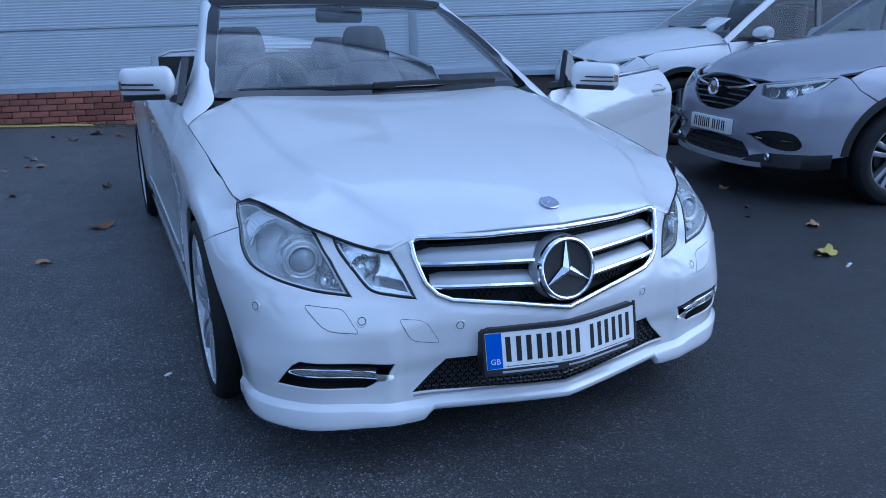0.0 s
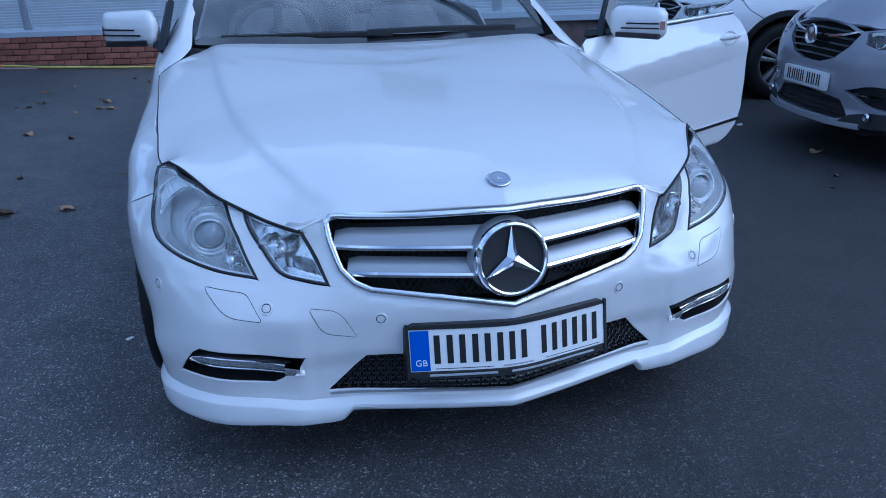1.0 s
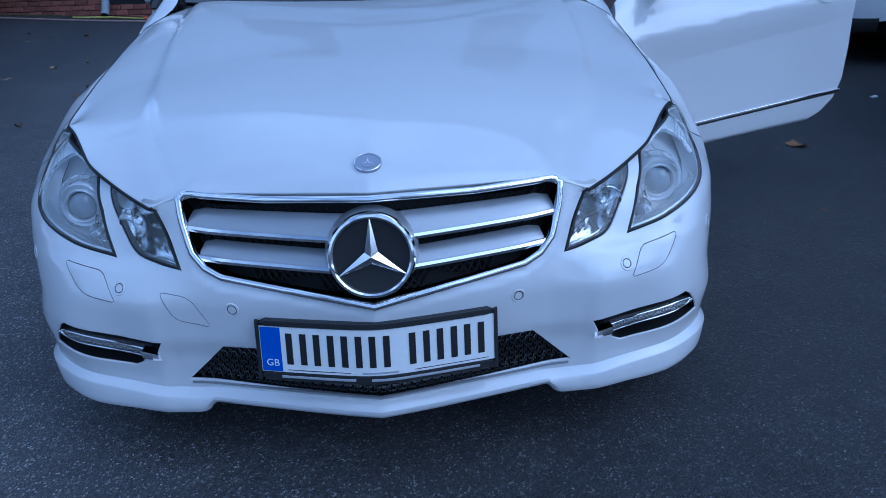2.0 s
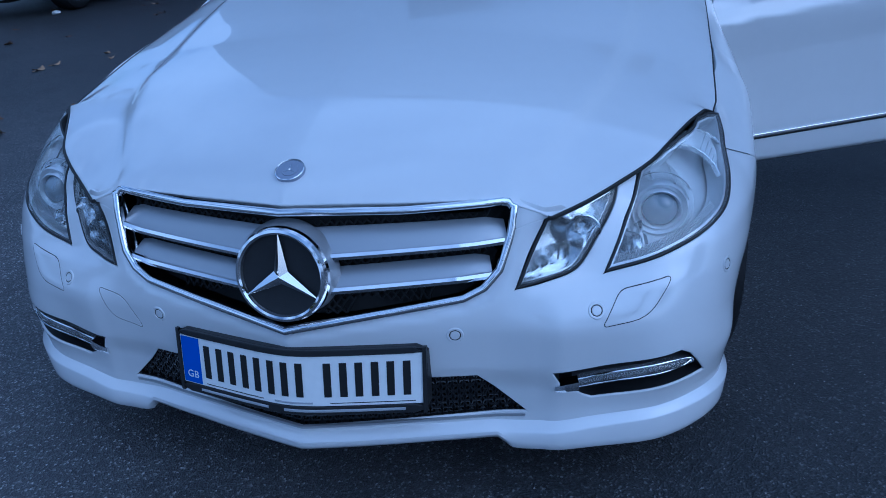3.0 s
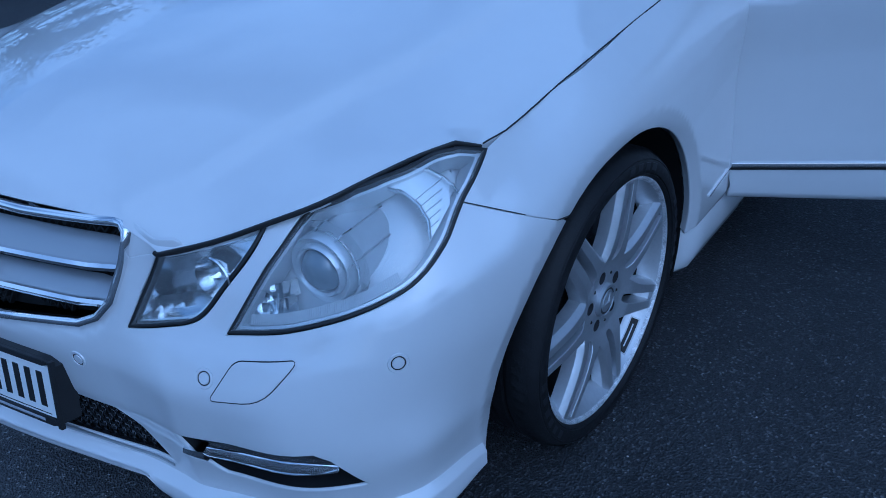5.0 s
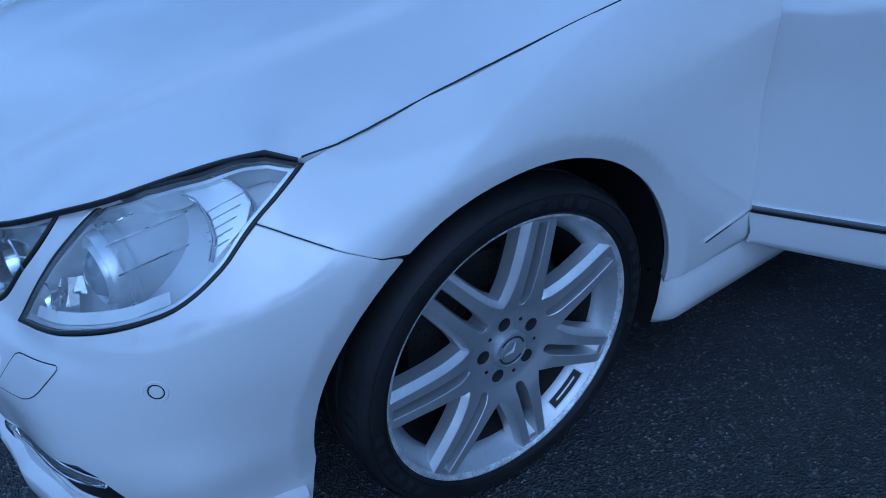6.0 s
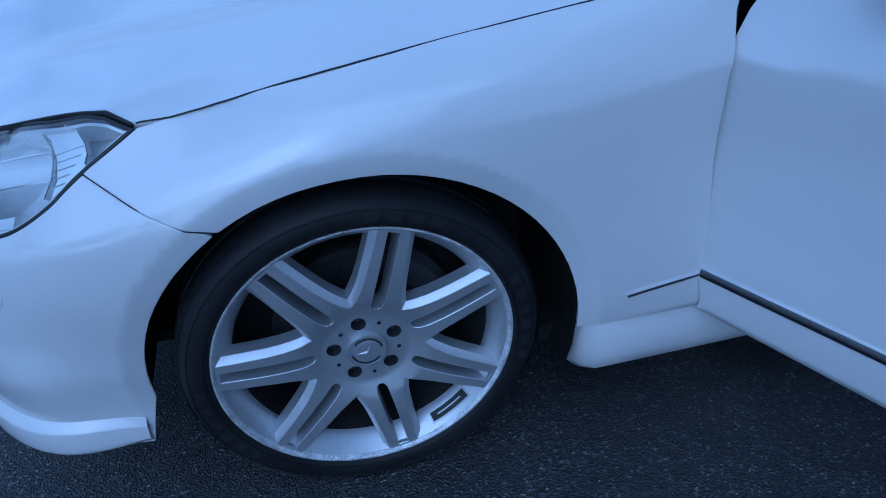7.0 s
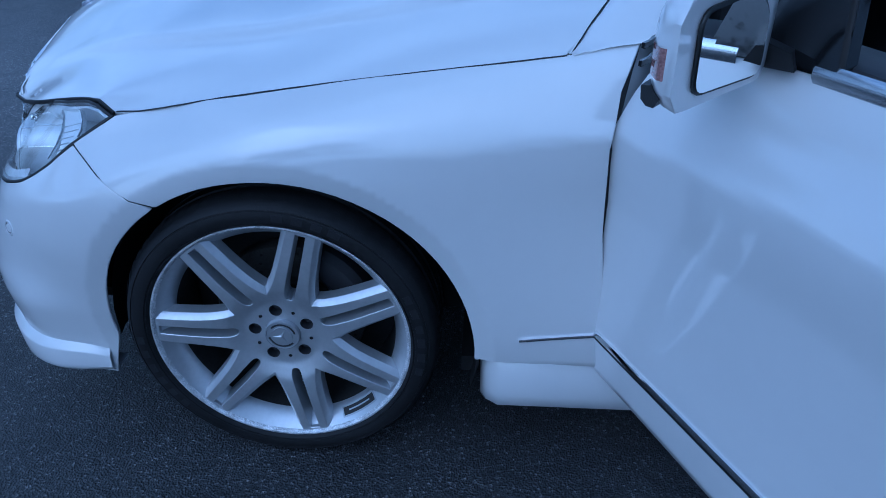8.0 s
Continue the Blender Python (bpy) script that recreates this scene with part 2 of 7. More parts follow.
def flare(x, y, z):
    """The wheel arches have a chamfered lip."""
    out = 0
    for cy in (ARCH_Y, 3.585):
        r = np.hypot(y - cy, z - ARCH_Z)
        t = np.clip((ARCH_R + .036 - r) / .036, 0, 1.3)
        out = out + .011 * t * (x > .7)
    # the front corners swell out towards the wheels, below the lamps
    zt = np.interp(y, [.3, .47, .55, .7, .9], [.60, .64, .68, .74, .80])
    t = np.clip((zt + .04 - np.asarray(z)) / .09, 0, 1)
    out = out - .020 * SWELL(y) * t * t * (3 - 2 * t) * SWELL_FOOT(z) * (x > .5)
    # a sharp crease along the flank, rising and deepening towards the doors
    zc = np.interp(y, [1.0, 1.2, 1.42, 1.6, 1.95, 2.35, 2.9], [.700, .717, .748, .768, .790, .825, .865])
    dz = np.asarray(z) - zc
    tent = np.clip(1 - np.where(dz > 0, dz / .075, -dz / .13), 0, 1)
    out = out - .013 * np.clip((y - .95) / .55, 0, 1) * np.clip((3.4 - y) / .5, 0, 1) * tent ** 1.1 * (x > .7)
    # round the lamps the skin leans back to meet the bonnet
    ze = np.interp(y, LAMP_Y, LAMP_Z)
    t = np.clip((np.asarray(z) - ze + .12) / .12, 0, 1.2)
    out = out + LAMP_IN(y) * t ** 2 * (y < .63)
    # the lower corners of the nose are fuller
    t = np.clip((.535 - np.asarray(z)) / .115, 0, 1)
    out = out - FULL(y) * t * t * (3 - 2 * t)
    # shallow step round the grille
    a, b = np.array(GR_EDGE[:-1]), np.array(GR_EDGE[1:])
    px, pz = np.abs(x)[..., None], np.asarray(z)[..., None]
    ab = b - a
    t = np.clip(((px - a[:, 0]) * ab[:, 0] + (pz - a[:, 1]) * ab[:, 1]) / (ab ** 2).sum(1), 0, 1)
    far = np.hypot(px - a[:, 0] - t * ab[:, 0], pz - a[:, 1] - t * ab[:, 1]).min(-1)
    k = np.clip((.030 - far) / .018, 0, 1)
    return out + .0045 * k * k * (3 - 2 * k) * (y < .2)


SKIN.extra = flare
BON_MID = smooth([.0, .045, .075, .115, .18, .3, .5, .9, 1.3, 1.6], [.655, .694, .722, .745, .772, .808, .848, .902, .945, .968])
BON_DROP = smooth([.0, .14, .28, .40, .55, .7, 1.0, 1.4, 1.6], [.215, .215, .185, .130, .108, .105, .099, .083, .08])


EDGE_BLEND = smooth([0, .006, .03, .06, .10, .15, .5], [1, .99, .80, .47, .14, 0, 0])


def bonnet_skin(x, y):
    """The bonnet's height: crowned, lower to the sides, its middle raised between two creases."""
    x, y = np.asarray(x, float), np.asarray(y, float)
    a = np.abs(x)
    crease = np.interp(y, [.1, .24, .43, .6, .8, 1.0, 1.5], [.36, .46, .545, .592, .622, .642, .672])
    ridge = .0125 / (1 + np.exp(np.clip((a - crease) / .0075, -40, 40))) * np.clip((y - .10) / .25, 0, 1)
    yy = y - .19 * np.minimum(a, .44)*np.clip(1-(y-.1)/.8,0,1)
    z = BON_MID(yy) - BON_DROP(y) * (a / .85) ** (2.2 + 6.5 * np.clip((y - .75) / .65, 0, 1) ** 1.5) + ridge - .008 * np.clip((y - .10) / .25, 0, 1)
    # along its edge the bonnet meets the grille, the lamps and the wings
    d2 = (a[..., None] - BON_RIM[:, 0]) ** 2 + (y[..., None] - BON_RIM[:, 1]) ** 2
    w = 1 / (d2 + 4e-5) ** 2
    z0 = z + (w * BON_OFF).sum(-1) / w.sum(-1) * EDGE_BLEND(np.sqrt(d2.min(-1)))
    return np.stack([x, y + 0 * x, z0], -1)


def flow(poly, corners, closed=True, n=5):
    """A smooth curve through the points of an outline, broken at its corners."""
    p, out = [np.array(q, float) for q in poly], []
    m = len(p)
    for i in range(m if closed else m - 1):
        b, c = p[i], p[(i + 1) % m]
        a = p[i - 1] if i not in corners and (closed or i > 0) else b - (c - b)
        d = p[(i + 2) % m] if (i + 1) % m not in corners and (closed or i < m - 2) else c + (c - b)
        lb = np.linalg.norm(c - b)
        tb = (c - a) / (lb + np.linalg.norm(b - a) + 1e-9) * lb
        tc = (d - b) / (lb + np.linalg.norm(d - c) + 1e-9) * lb
        for k in range(n):
            t = k / n
            out.append(tuple(b * (1 + 2 * t) * (1 - t) ** 2 + tb * t * (1 - t) ** 2 + c * t * t * (3 - 2 * t) + tc * t * t * (t - 1)))
    if not closed:
        out.append(tuple(p[-1]))
    return out


LAMP_EDGE = [tuple(float(c) for c in q) for q in flow([(.490, .154, .653), (.554, .213, .665), (.621, .271, .689), (.672, .325, .708), (.714, .398, .729), (.752, .466, .746), (.784, .514, .755), (.806, .548, .740)], (6,), False, 3)]
BON_RIM = [(.0, .049, .705), (.10, .070, .702), (.221, .099, .696), (.37, .139, .690), (.415, .147, .684), (.438, .150, .673), (.470, .154, .661), *LAMP_EDGE, (.8175, .60, .7455), (.821, .65, .7545), (.825, .75, .7745),
           (.832, .876, .7965), (.836, 1.0, .816), (.8405, 1.117, .833), (.845, 1.24, .850), (.848, 1.345, .865)]
BON_RIM = np.array([np.array(a) + (np.array(b) - np.array(a)) * k / 4 for a, b in zip(BON_RIM, BON_RIM[1:]) for k in range(4)] + [BON_RIM[-1]])
BON_OFF = np.zeros(len(BON_RIM))
BON_OFF = BON_RIM[:, 2] - bonnet_skin(BON_RIM[:, 0], BON_RIM[:, 1])[:, 2]


def thing(name, label, category, group="", kind=""):
    return tagged(new(name), label, category, group, kind)




def shade_auto_mesh(me, degrees):
    """Smooth shading with sharp edges past an angle."""
    me.polygons.foreach_set("use_smooth", [True] * len(me.polygons))
    bm = bmesh.new()
    bm.from_mesh(me)
    for e in bm.edges:
        if len(e.link_faces) == 2 and e.calc_face_angle(0) > radians(degrees):
            e.smooth = False
    bm.to_mesh(me)
    bm.free()


def finish(name, bm, mat, parent=None, label="", angle=35.0):
    bmesh.ops.recalc_face_normals(bm, faces=bm.faces[:])
    me = bpy.data.meshes.new(name)
    bm.to_mesh(me)
    bm.free()
    shade_auto_mesh(me, angle)
    me.materials.append(mat)
    ob = new(name, me)
    ob.parent = parent
    return tagged(ob, label)


def resample(poly, step, closed=True):
    pts, out = [np.array(p, float) for p in poly], []
    n = len(pts)
    for i in range(n if closed else n - 1):
        a, b = pts[i], pts[(i + 1) % n]
        k = max(1, int(np.ceil(np.linalg.norm(b - a) / step)))
        out += [a + (b - a) * j / k for j in range(k)]
    if not closed:
        out.append(pts[-1])
    return out


def rounded(poly, r, n=4):
    """A polygon with its corners rounded; r: one radius or one a corner."""
    pts, out = [np.array(p, float) for p in poly], []
    for i, b in enumerate(pts):
        ri = r[i] if isinstance(r, (list, tuple)) else r
        a, c = pts[i - 1], pts[(i + 1) % len(pts)]
        la, lc = np.linalg.norm(a - b), np.linalg.norm(c - b)
        k = min(ri, la * .45, lc * .45)
        if k < 1e-4:
            out.append(b)
            continue
        p, q = b + (a - b) / la * k, b + (c - b) / lc * k
        out += [(1 - t) ** 2 * p + 2 * t * (1 - t) * b + t * t * q for t in np.linspace(0, 1, n + 1)]
    return out


def inside(pts, poly):
    x, y = pts[:, 0][:, None], pts[:, 1][:, None]
    p = np.array(poly)
    q = np.roll(p, -1, axis=0)
    c = (p[:, 1] > y) != (q[:, 1] > y)
    with np.errstate(divide="ignore", invalid="ignore"):
        xi = (q[:, 0] - p[:, 0]) * (y - p[:, 1]) / (q[:, 1] - p[:, 1]) + p[:, 0]
    return (np.sum(c & (x < xi), axis=1) % 2) == 1


def panel(name, fn, outer, holes=(), step=.02, fold=.012, mat=None, parent=None, flip=False, mirror=False, label="", lift=0.0, round_edge=.0018):
    """A piece of a smooth skin fn(u, v): the region inside outer and outside holes, with its edges rolled over and folded inwards."""
    loops = [resample(outer, step * .7)] + [resample(h, step * .7) for h in holes]
    flat = np.array([p for lp in loops for p in lp])
    lo, hi = flat.min(0), flat.max(0)
    gu, gv = np.meshgrid(np.arange(lo[0] + step / 2, hi[0], step), np.arange(lo[1] + step / 2, hi[1], step))
    gu = gu + (np.arange(gu.shape[0])[:, None] % 2) * step * .5
    grid = np.stack([gu.ravel(), gv.ravel()], 1)
    keep = inside(grid, loops[0])
    for h in loops[1:]:
        keep &= ~inside(grid, h)
    grid = grid[keep]
    near = np.full(len(grid), 9.0)
    for k in range(0, len(flat), 64):
        d = np.hypot(grid[:, None, 0] - flat[None, k:k + 64, 0], grid[:, None, 1] - flat[None, k:k + 64, 1])
        near = np.minimum(near, d.min(1))
    grid = grid[near > step * .45]
    pts = np.concatenate([flat, grid])
    edges, k = [], 0
    for lp in loops:
        edges += [(k + i, k + (i + 1) % len(lp)) for i in range(len(lp))]
        k += len(lp)
    from mathutils.geometry import delaunay_2d_cdt
    vs, _, fs, *_ = delaunay_2d_cdt([Vector(p) for p in pts], edges, [], 0, 1e-6)
    uv = np.array([tuple(v) for v in vs])
    tri = np.array([f for f in fs if len(f) == 3])
    cen = uv[tri].mean(1)
    keep = inside(cen, loops[0])
    for h in loops[1:]:
        keep &= ~inside(cen, h)
    tri = tri[keep]
    used = np.unique(tri)
    remap = np.full(len(uv), -1)
    remap[used] = np.arange(len(used))
    uv, tri = uv[used], remap[tri]
    a, b, c = uv[tri[:, 0]], uv[tri[:, 1]], uv[tri[:, 2]]
    area = (b[:, 0] - a[:, 0]) * (c[:, 1] - a[:, 1]) - (b[:, 1] - a[:, 1]) * (c[:, 0] - a[:, 0])
    tri[area < 0] = tri[area < 0][:, ::-1]
    e = .003
    P = fn(uv[:, 0], uv[:, 1])
    du = fn(uv[:, 0] + e, uv[:, 1]) - fn(uv[:, 0] - e, uv[:, 1])
    dv = fn(uv[:, 0], uv[:, 1] + e) - fn(uv[:, 0], uv[:, 1] - e)
    N = np.cross(du, dv)
    N /= np.linalg.norm(N, axis=1)[:, None] + 1e-12
    if flip:
        N, tri = -N, tri[:, ::-1]
    P = P + N * lift
    count = {}
    for t in tri:
        for i in range(3):
            count.setdefault((min(t[i], t[i - 2]), max(t[i], t[i - 2])), []).append((t[i], t[i - 2]))
    border = [v[0] for v in count.values() if len(v) == 1]
    V, NN, F = [tuple(p) for p in P], [tuple(n) for n in N], [tuple(int(i) for i in t) for t in tri]
    if fold:
        out = {}
        for i, j in border:
            d = P[j] - P[i]
            o = np.cross(d, N[i] + N[j])
            o /= np.linalg.norm(o) + 1e-12
            for q in (i, j):
                out[q] = out.get(q, 0) + o
        ring = {}
        for q, o in out.items():
            o = o / (np.linalg.norm(o) + 1e-12)
            base = len(V)
            r = round_edge
            for p, nn in ((P[q] + o * r - N[q] * r, o + N[q]), (P[q] + o * r * 1.2 - N[q] * r * 2.5, o), (P[q] + o * r - N[q] * fold, o)):
                V.append(tuple(p))
                NN.append(tuple(nn / (np.linalg.norm(nn) + 1e-12)))
            ring[q] = base
        for i, j in border:
            a0, b0 = int(i), int(j)
            for k in range(3):
                a1, b1 = ring[i] + k, ring[j] + k
                F.append((b0, a0, a1, b1))
                a0, b0 = a1, b1
    made = []
    for sign in ((1, -1) if mirror else (1,)):
        me = bpy.data.meshes.new(name)
        me.from_pydata([(x * sign, y, z) for x, y, z in V], [], [f if sign > 0 else f[::-1] for f in F])
        me.polygons.foreach_set("use_smooth", [True] * len(me.polygons))
        me.normals_split_custom_set_from_vertices([(x * sign, y, z) for x, y, z in NN])
        me.materials.append(mat)
        ob = new(name, me)
        ob.parent = parent
        made.append(tagged(ob, label))
    return made if mirror else made[0]


def loft(rows, closed_u=False, closed_v=False, cap=False):
    """A bmesh through rows of points."""
    bm = bmesh.new()
    vs = [[bm.verts.new(p) for p in r] for r in rows]
    n, m = len(vs), len(vs[0])
    for i in range(n if closed_u else n - 1):
        for j in range(m if closed_v else m - 1):
            q = [vs[i][j], vs[i][(j + 1) % m], vs[(i + 1) % n][(j + 1) % m], vs[(i + 1) % n][j]]
            if len(set(q)) == 4:
                bm.faces.new(q)
    if cap:
        bm.faces.new(vs[0][::-1])
        bm.faces.new(vs[-1])
    return bm


def tube(path, section, closed=False, up=(0, 0, 1), ups=None, cap=True):
    """A section (list of (a, b)) swept along a path; a: sideways, b: along up."""
    P = [Vector(p) for p in path]
    rows = []
    for i, p in enumerate(P):
        a = P[i - 1] if i or closed else P[i]
        b = P[(i + 1) % len(P)] if closed or i < len(P) - 1 else P[i]
        t = (b - a).normalized()
        u = Vector(ups[i] if ups is not None else up)
        w = t.cross(u).normalized()
        u = w.cross(t).normalized()
        rows.append([p + w * x + u * y for x, y in section])
    return loft(rows, closed_u=closed, closed_v=True, cap=cap and not closed)


def oval(a, b=None, n=8):
    b = b or a
    return [(a * math.cos(2 * math.pi * i / n), b * math.sin(2 * math.pi * i / n)) for i in range(n)]


def box(x0, y0, z0, x1, y1, z1, bevel=0.0, seg=2):
    bm = bmesh.new()
    bmesh.ops.create_cube(bm, size=1)
    for v in bm.verts:
        v.co = Vector(((x0 + x1) / 2 + v.co.x * (x1 - x0), (y0 + y1) / 2 + v.co.y * (y1 - y0), (z0 + z1) / 2 + v.co.z * (z1 - z0)))
    if bevel:
        bmesh.ops.bevel(bm, geom=bm.edges[:] , offset=bevel, segments=seg, affect="EDGES", profile=.5)
    return bm


def turned(profile, axis="x", n=48, at=(0, 0, 0)):
    """A profile of (radius, along) turned about an axis."""
    rows = []
    for k in range(n):
        t = 2 * math.pi * k / n
        rows.append([(at[0] + h, at[1] + r * math.cos(t), at[2] + r * math.sin(t)) if axis == "x" else
                     (at[0] + r * math.cos(t), at[1] + h, at[2] + r * math.sin(t)) if axis == "y" else
                     (at[0] + r * math.cos(t), at[1] + r * math.sin(t), at[2] + h) for r, h in profile])
    return loft(rows, closed_u=True)


def merged(*bms):
    me = bpy.data.meshes.new("join")
    out = bmesh.new()
    for b in bms:
        b.to_mesh(me)
        b.free()
        out.from_mesh(me)
    bpy.data.meshes.remove(me)
    return out


def prism(poly, fn, depth, flip=False):
    """A flat outline (u, v) mapped by fn(u, v, w) and given a depth."""
    bm = bmesh.new()
    a = [bm.verts.new(fn(u, v, 0)) for u, v in poly]
    b = [bm.verts.new(fn(u, v, depth)) for u, v in poly]
    bm.faces.new(a)
    bm.faces.new(b[::-1])
    for i in range(len(a)):
        bm.faces.new((a[i - 1], a[i], b[i], b[i - 1]))
    return bm


# ---- the white convertible ----
car = thing("convertible_car", "white two-door convertible with its roof down and passenger door open", "car")


def skin_pt(s, z, out=0.0):
    e = .003
    p = SKIN(s, z)
    n = np.cross(SKIN(s + e, z) - SKIN(s - e, z), SKIN(s, z + e) - SKIN(s, z - e))
    return p + n / np.linalg.norm(n) * out


def skin_normal(s, z):
    e = .003
    n = np.cross(SKIN(s + e, z) - SKIN(s - e, z), SKIN(s, z + e) - SKIN(s, z - e))
    return n / np.linalg.norm(n)


def flipx(poly):
    return [(-u, v) for u, v in poly][::-1]


def shrink(poly, d):
    """A polygon moved inwards by d (outwards where negative)."""
    p = np.array(resample(poly, .02))
    area = np.sum(p[:, 0] * np.roll(p[:, 1], -1) - p[:, 1] * np.roll(p[:, 0], -1))
    t = np.roll(p, -1, 0) - np.roll(p, 1, 0)
    t /= np.linalg.norm(t, axis=1)[:, None] + 1e-9
    n = np.stack([-t[:, 1], t[:, 0]], 1) * (1 if area > 0 else -1)
    return [tuple(q) for q in p + n * d]


HEAD = [(.629, .533), (.690, .620), (.737, .665), (.785, .697), (.85, .709), (.93, .722), (.985, .733), (1.068, .745), (1.111, .748), (1.157, .735), (1.067, .680), (1.016, .642), (.945, .603), (.862, .581), (.773, .560), (.698, .545)]
HEAD = flow(HEAD, (0, 3, 8, 9))
SMALL = [(.449, .525), (.480, .583), (.515, .645), (.60, .658), (.692, .682), (.669, .649), (.625, .600), (.573, .546), (.506, .532)]
SMALL = flow(SMALL, (0, 2, 4))
GRILLE_R = [(0, .467), (.18, .493), (.345, .513), (.386, .530), (.417, .560), (.444, .624), (.456, .672)]
FOG = [(.507, .348), (.638, .360), (.762, .371), (.785, .356), (.802, .334), (.832, .290), (.68, .279), (.592, .274), (.572, .284), (.556, .296), (.53, .306)]
INTAKE_R = [(0, .233), (.258, .237), (.469, .242), (.415, .294), (.365, .344)]
INTAKE = INTAKE_R + [(-u, v) for u, v in INTAKE_R[::-1]][:-1]


def arch(start, end, n=16, r=ARCH_R, cy=ARCH_Y):
    """Points (s, z) along the front wheel arch, by angle from the rear horizontal."""
    out = []
    for k in range(n + 1):
        t = radians(start + (end - start) * k / n)
        y, z = cy + r * math.cos(t), ARCH_Z + r * math.sin(t)
        out.append((SKIN.at_y(y, z), z))
    return out


SEAM = [(SKIN.at_y(.630, .600), .600), (1.212, .613), (1.146, .647), (1.073, .681)]
ARCH_FRONT = [(SKIN.at_y(.432, .16), .160), (SKIN.at_y(.440, .19), .19), (SKIN.at_y(.452, .235), .235)] + arch(183, 124, 12)
# bumper: along its bottom, up the arch, along the seam and under the lamps to the grille
right_half = [(0, .198), (.2, .198), (.40, .200), (.48, .170), (.54, .165), (.70, .165), (.90, .165)] + ARCH_FRONT + SEAM[1:] + \
    flow([(1.073, .681), (1.012, .640), (.942, .600), (.860, .577), (.773, .556), (.698, .541), (.622, .528)], (), False)[1:] + [(.686, .623), (.733, .669), (.779, .701), (.80, .706), (.715, .688)] + \
    flow([(.698, .684), (.673, .645), (.629, .597), (.577, .543), (.506, .527), (.442, .520)], (), False) + [(.473, .584), (.508, .643), (.48, .637), (.455, .630), (.446, .615), (.422, .558), (.390, .526), (.348, .508), (.18, .488)]
bumper_outline = right_half + [(0, .462)] + flipx(right_half[1:])
bumper = panel("front_bumper", SKIN, bumper_outline, [INTAKE, FOG, flipx(FOG)], step=.012, fold=.006, mat=PAINT, parent=car, flip=False, label="white painted front bumper with a splitter lip")

# front wings
WING_R = [(SKIN.at_y(y, z), z) for y, z in ((1.222, .278), (1.46, .274), (1.464, .30), (1.45, .36), (1.428, .57), (1.422, .73), (1.434, .82), (1.462, .893))]
WING_TOP = [(SKIN.at_y(y, z), z) for y, z in ((1.36, .866), (1.24, .850), (1.117, .833), (1.0, .816), (.876, .7965), (.75, .7745), (.65, .7545), (.60, .7445), (.575, .7395))]
wing = WING_R + WING_TOP + [(1.162, .735), (1.075, .685)] + [(1.148, .651), (1.214, .617), (SKIN.at_y(.632, .604), .604)] + arch(122, -2, 26)[0:]
panel("front_wing", SKIN, wing, step=.0105, fold=.018, mat=PAINT, parent=car, mirror=True, label="white painted front wing")
# bonnet
BON_EDGE = [(x, y) for x, y in BON_RIM[:, :2]] + [(.822, 1.372), (.797, 1.386), (.768, 1.403), (.731, 1.422), (.69, 1.449), (.62, 1.448), (.5, 1.428), (.4, 1.405), (.2, 1.388)]
bonnet = panel("bonnet", bonnet_skin, BON_EDGE + [(0, 1.382)] + [(-x, y) for x, y in BON_EDGE[1:]][::-1], step=.014, fold=.02, mat=PAINT, parent=car, label="white painted bonnet with two creases")


def on_bonnet(x, y, up=0.0):
    p = bonnet_skin(x, y)
    return Vector((p[0], p[1], p[2] + up))


# the bonnet's nose corners, beside the grille
CHEEK = [(.455, .633), (.48, .640), (.510, .647), (.556, .660), (.545, .667), (.51, .667), (.485, .676), (.464, .684), (.459, .668)]
for poly in (CHEEK, flipx(CHEEK)):
    panel("bonnet_corner", SKIN, poly, step=.012, fold=.004, mat=PAINT, parent=bonnet, lift=-.0005)

# round badge on the bonnet
bd = on_bonnet(0, .112)
e1 = (on_bonnet(0, .12) - on_bonnet(0, .104)).normalized()
frame_badge = Matrix((Vector((1, 0, 0)), e1, Vector((1, 0, 0)).cross(e1))).transposed().to_4x4()
frame_badge.translation = bd
bm = turned([(.0, .004), (.016, .0042), (.0165, .003), (.0255, .003), (.026, .0042), (.0285, .004), (.0295, .0), (.0295, -.004)], "z", 40)
bm.transform(frame_badge)
badge = finish("bonnet_badge", bm, material("badge_blue_grey", (.34, .36, .44), .3, metal=.5, coat=.5), bonnet, "small round blue-grey badge with a silver star")
bms = []
for k in range(3):
    t = radians(90 + 120 * k)
    c, s_ = math.cos(t), math.sin(t)
    bms.append(loft([[(c * .015, s_ * .015, .0046), (-s_ * .0022, c * .0022, .0046), (0, 0, .0062)], [(c * .015, s_ * .015, .0046), (s_ * .0022, -c * .0022, .0046), (0, 0, .0062)]]))
bms.append(turned([(.0262, .0035), (.0275, .0055), (.029, .0045)], "z", 40))
bm = merged(*bms)
bm.transform(frame_badge)
finish("badge_star", bm, CHROME, bonnet)

# grille
grille = tagged(new("grille"), "silver grille with chrome-edged louvres and a large star")
grille.parent = car
GR = GRILLE_R + [(.438, .684), (.40, .679), (.241, .681), (.0, .690)]
loop = resample([(u, v) for u, v in GRILLE_R[1:]] + [(.450, .672), (.444, .679), (.43, .681), (.241, .681)], .02, closed=False)
sec = [(-.007, -.010), (-.0075, .001), (-.004, .0045), (.003, .0050), (.007, .002), (.0075, -.010)]
right = [(0, .469)] + [tuple(p) for p in loop] + [(0, .691)]
path_r = [skin_pt(u, v, .006) for u, v in right]
ups_r = [skin_normal(u, v) for u, v in right]
path_l = [p * np.array([-1, 1, 1]) for p in path_r[1:-1]][::-1]
ups_l = [p * np.array([-1, 1, 1]) for p in ups_r[1:-1]][::-1]
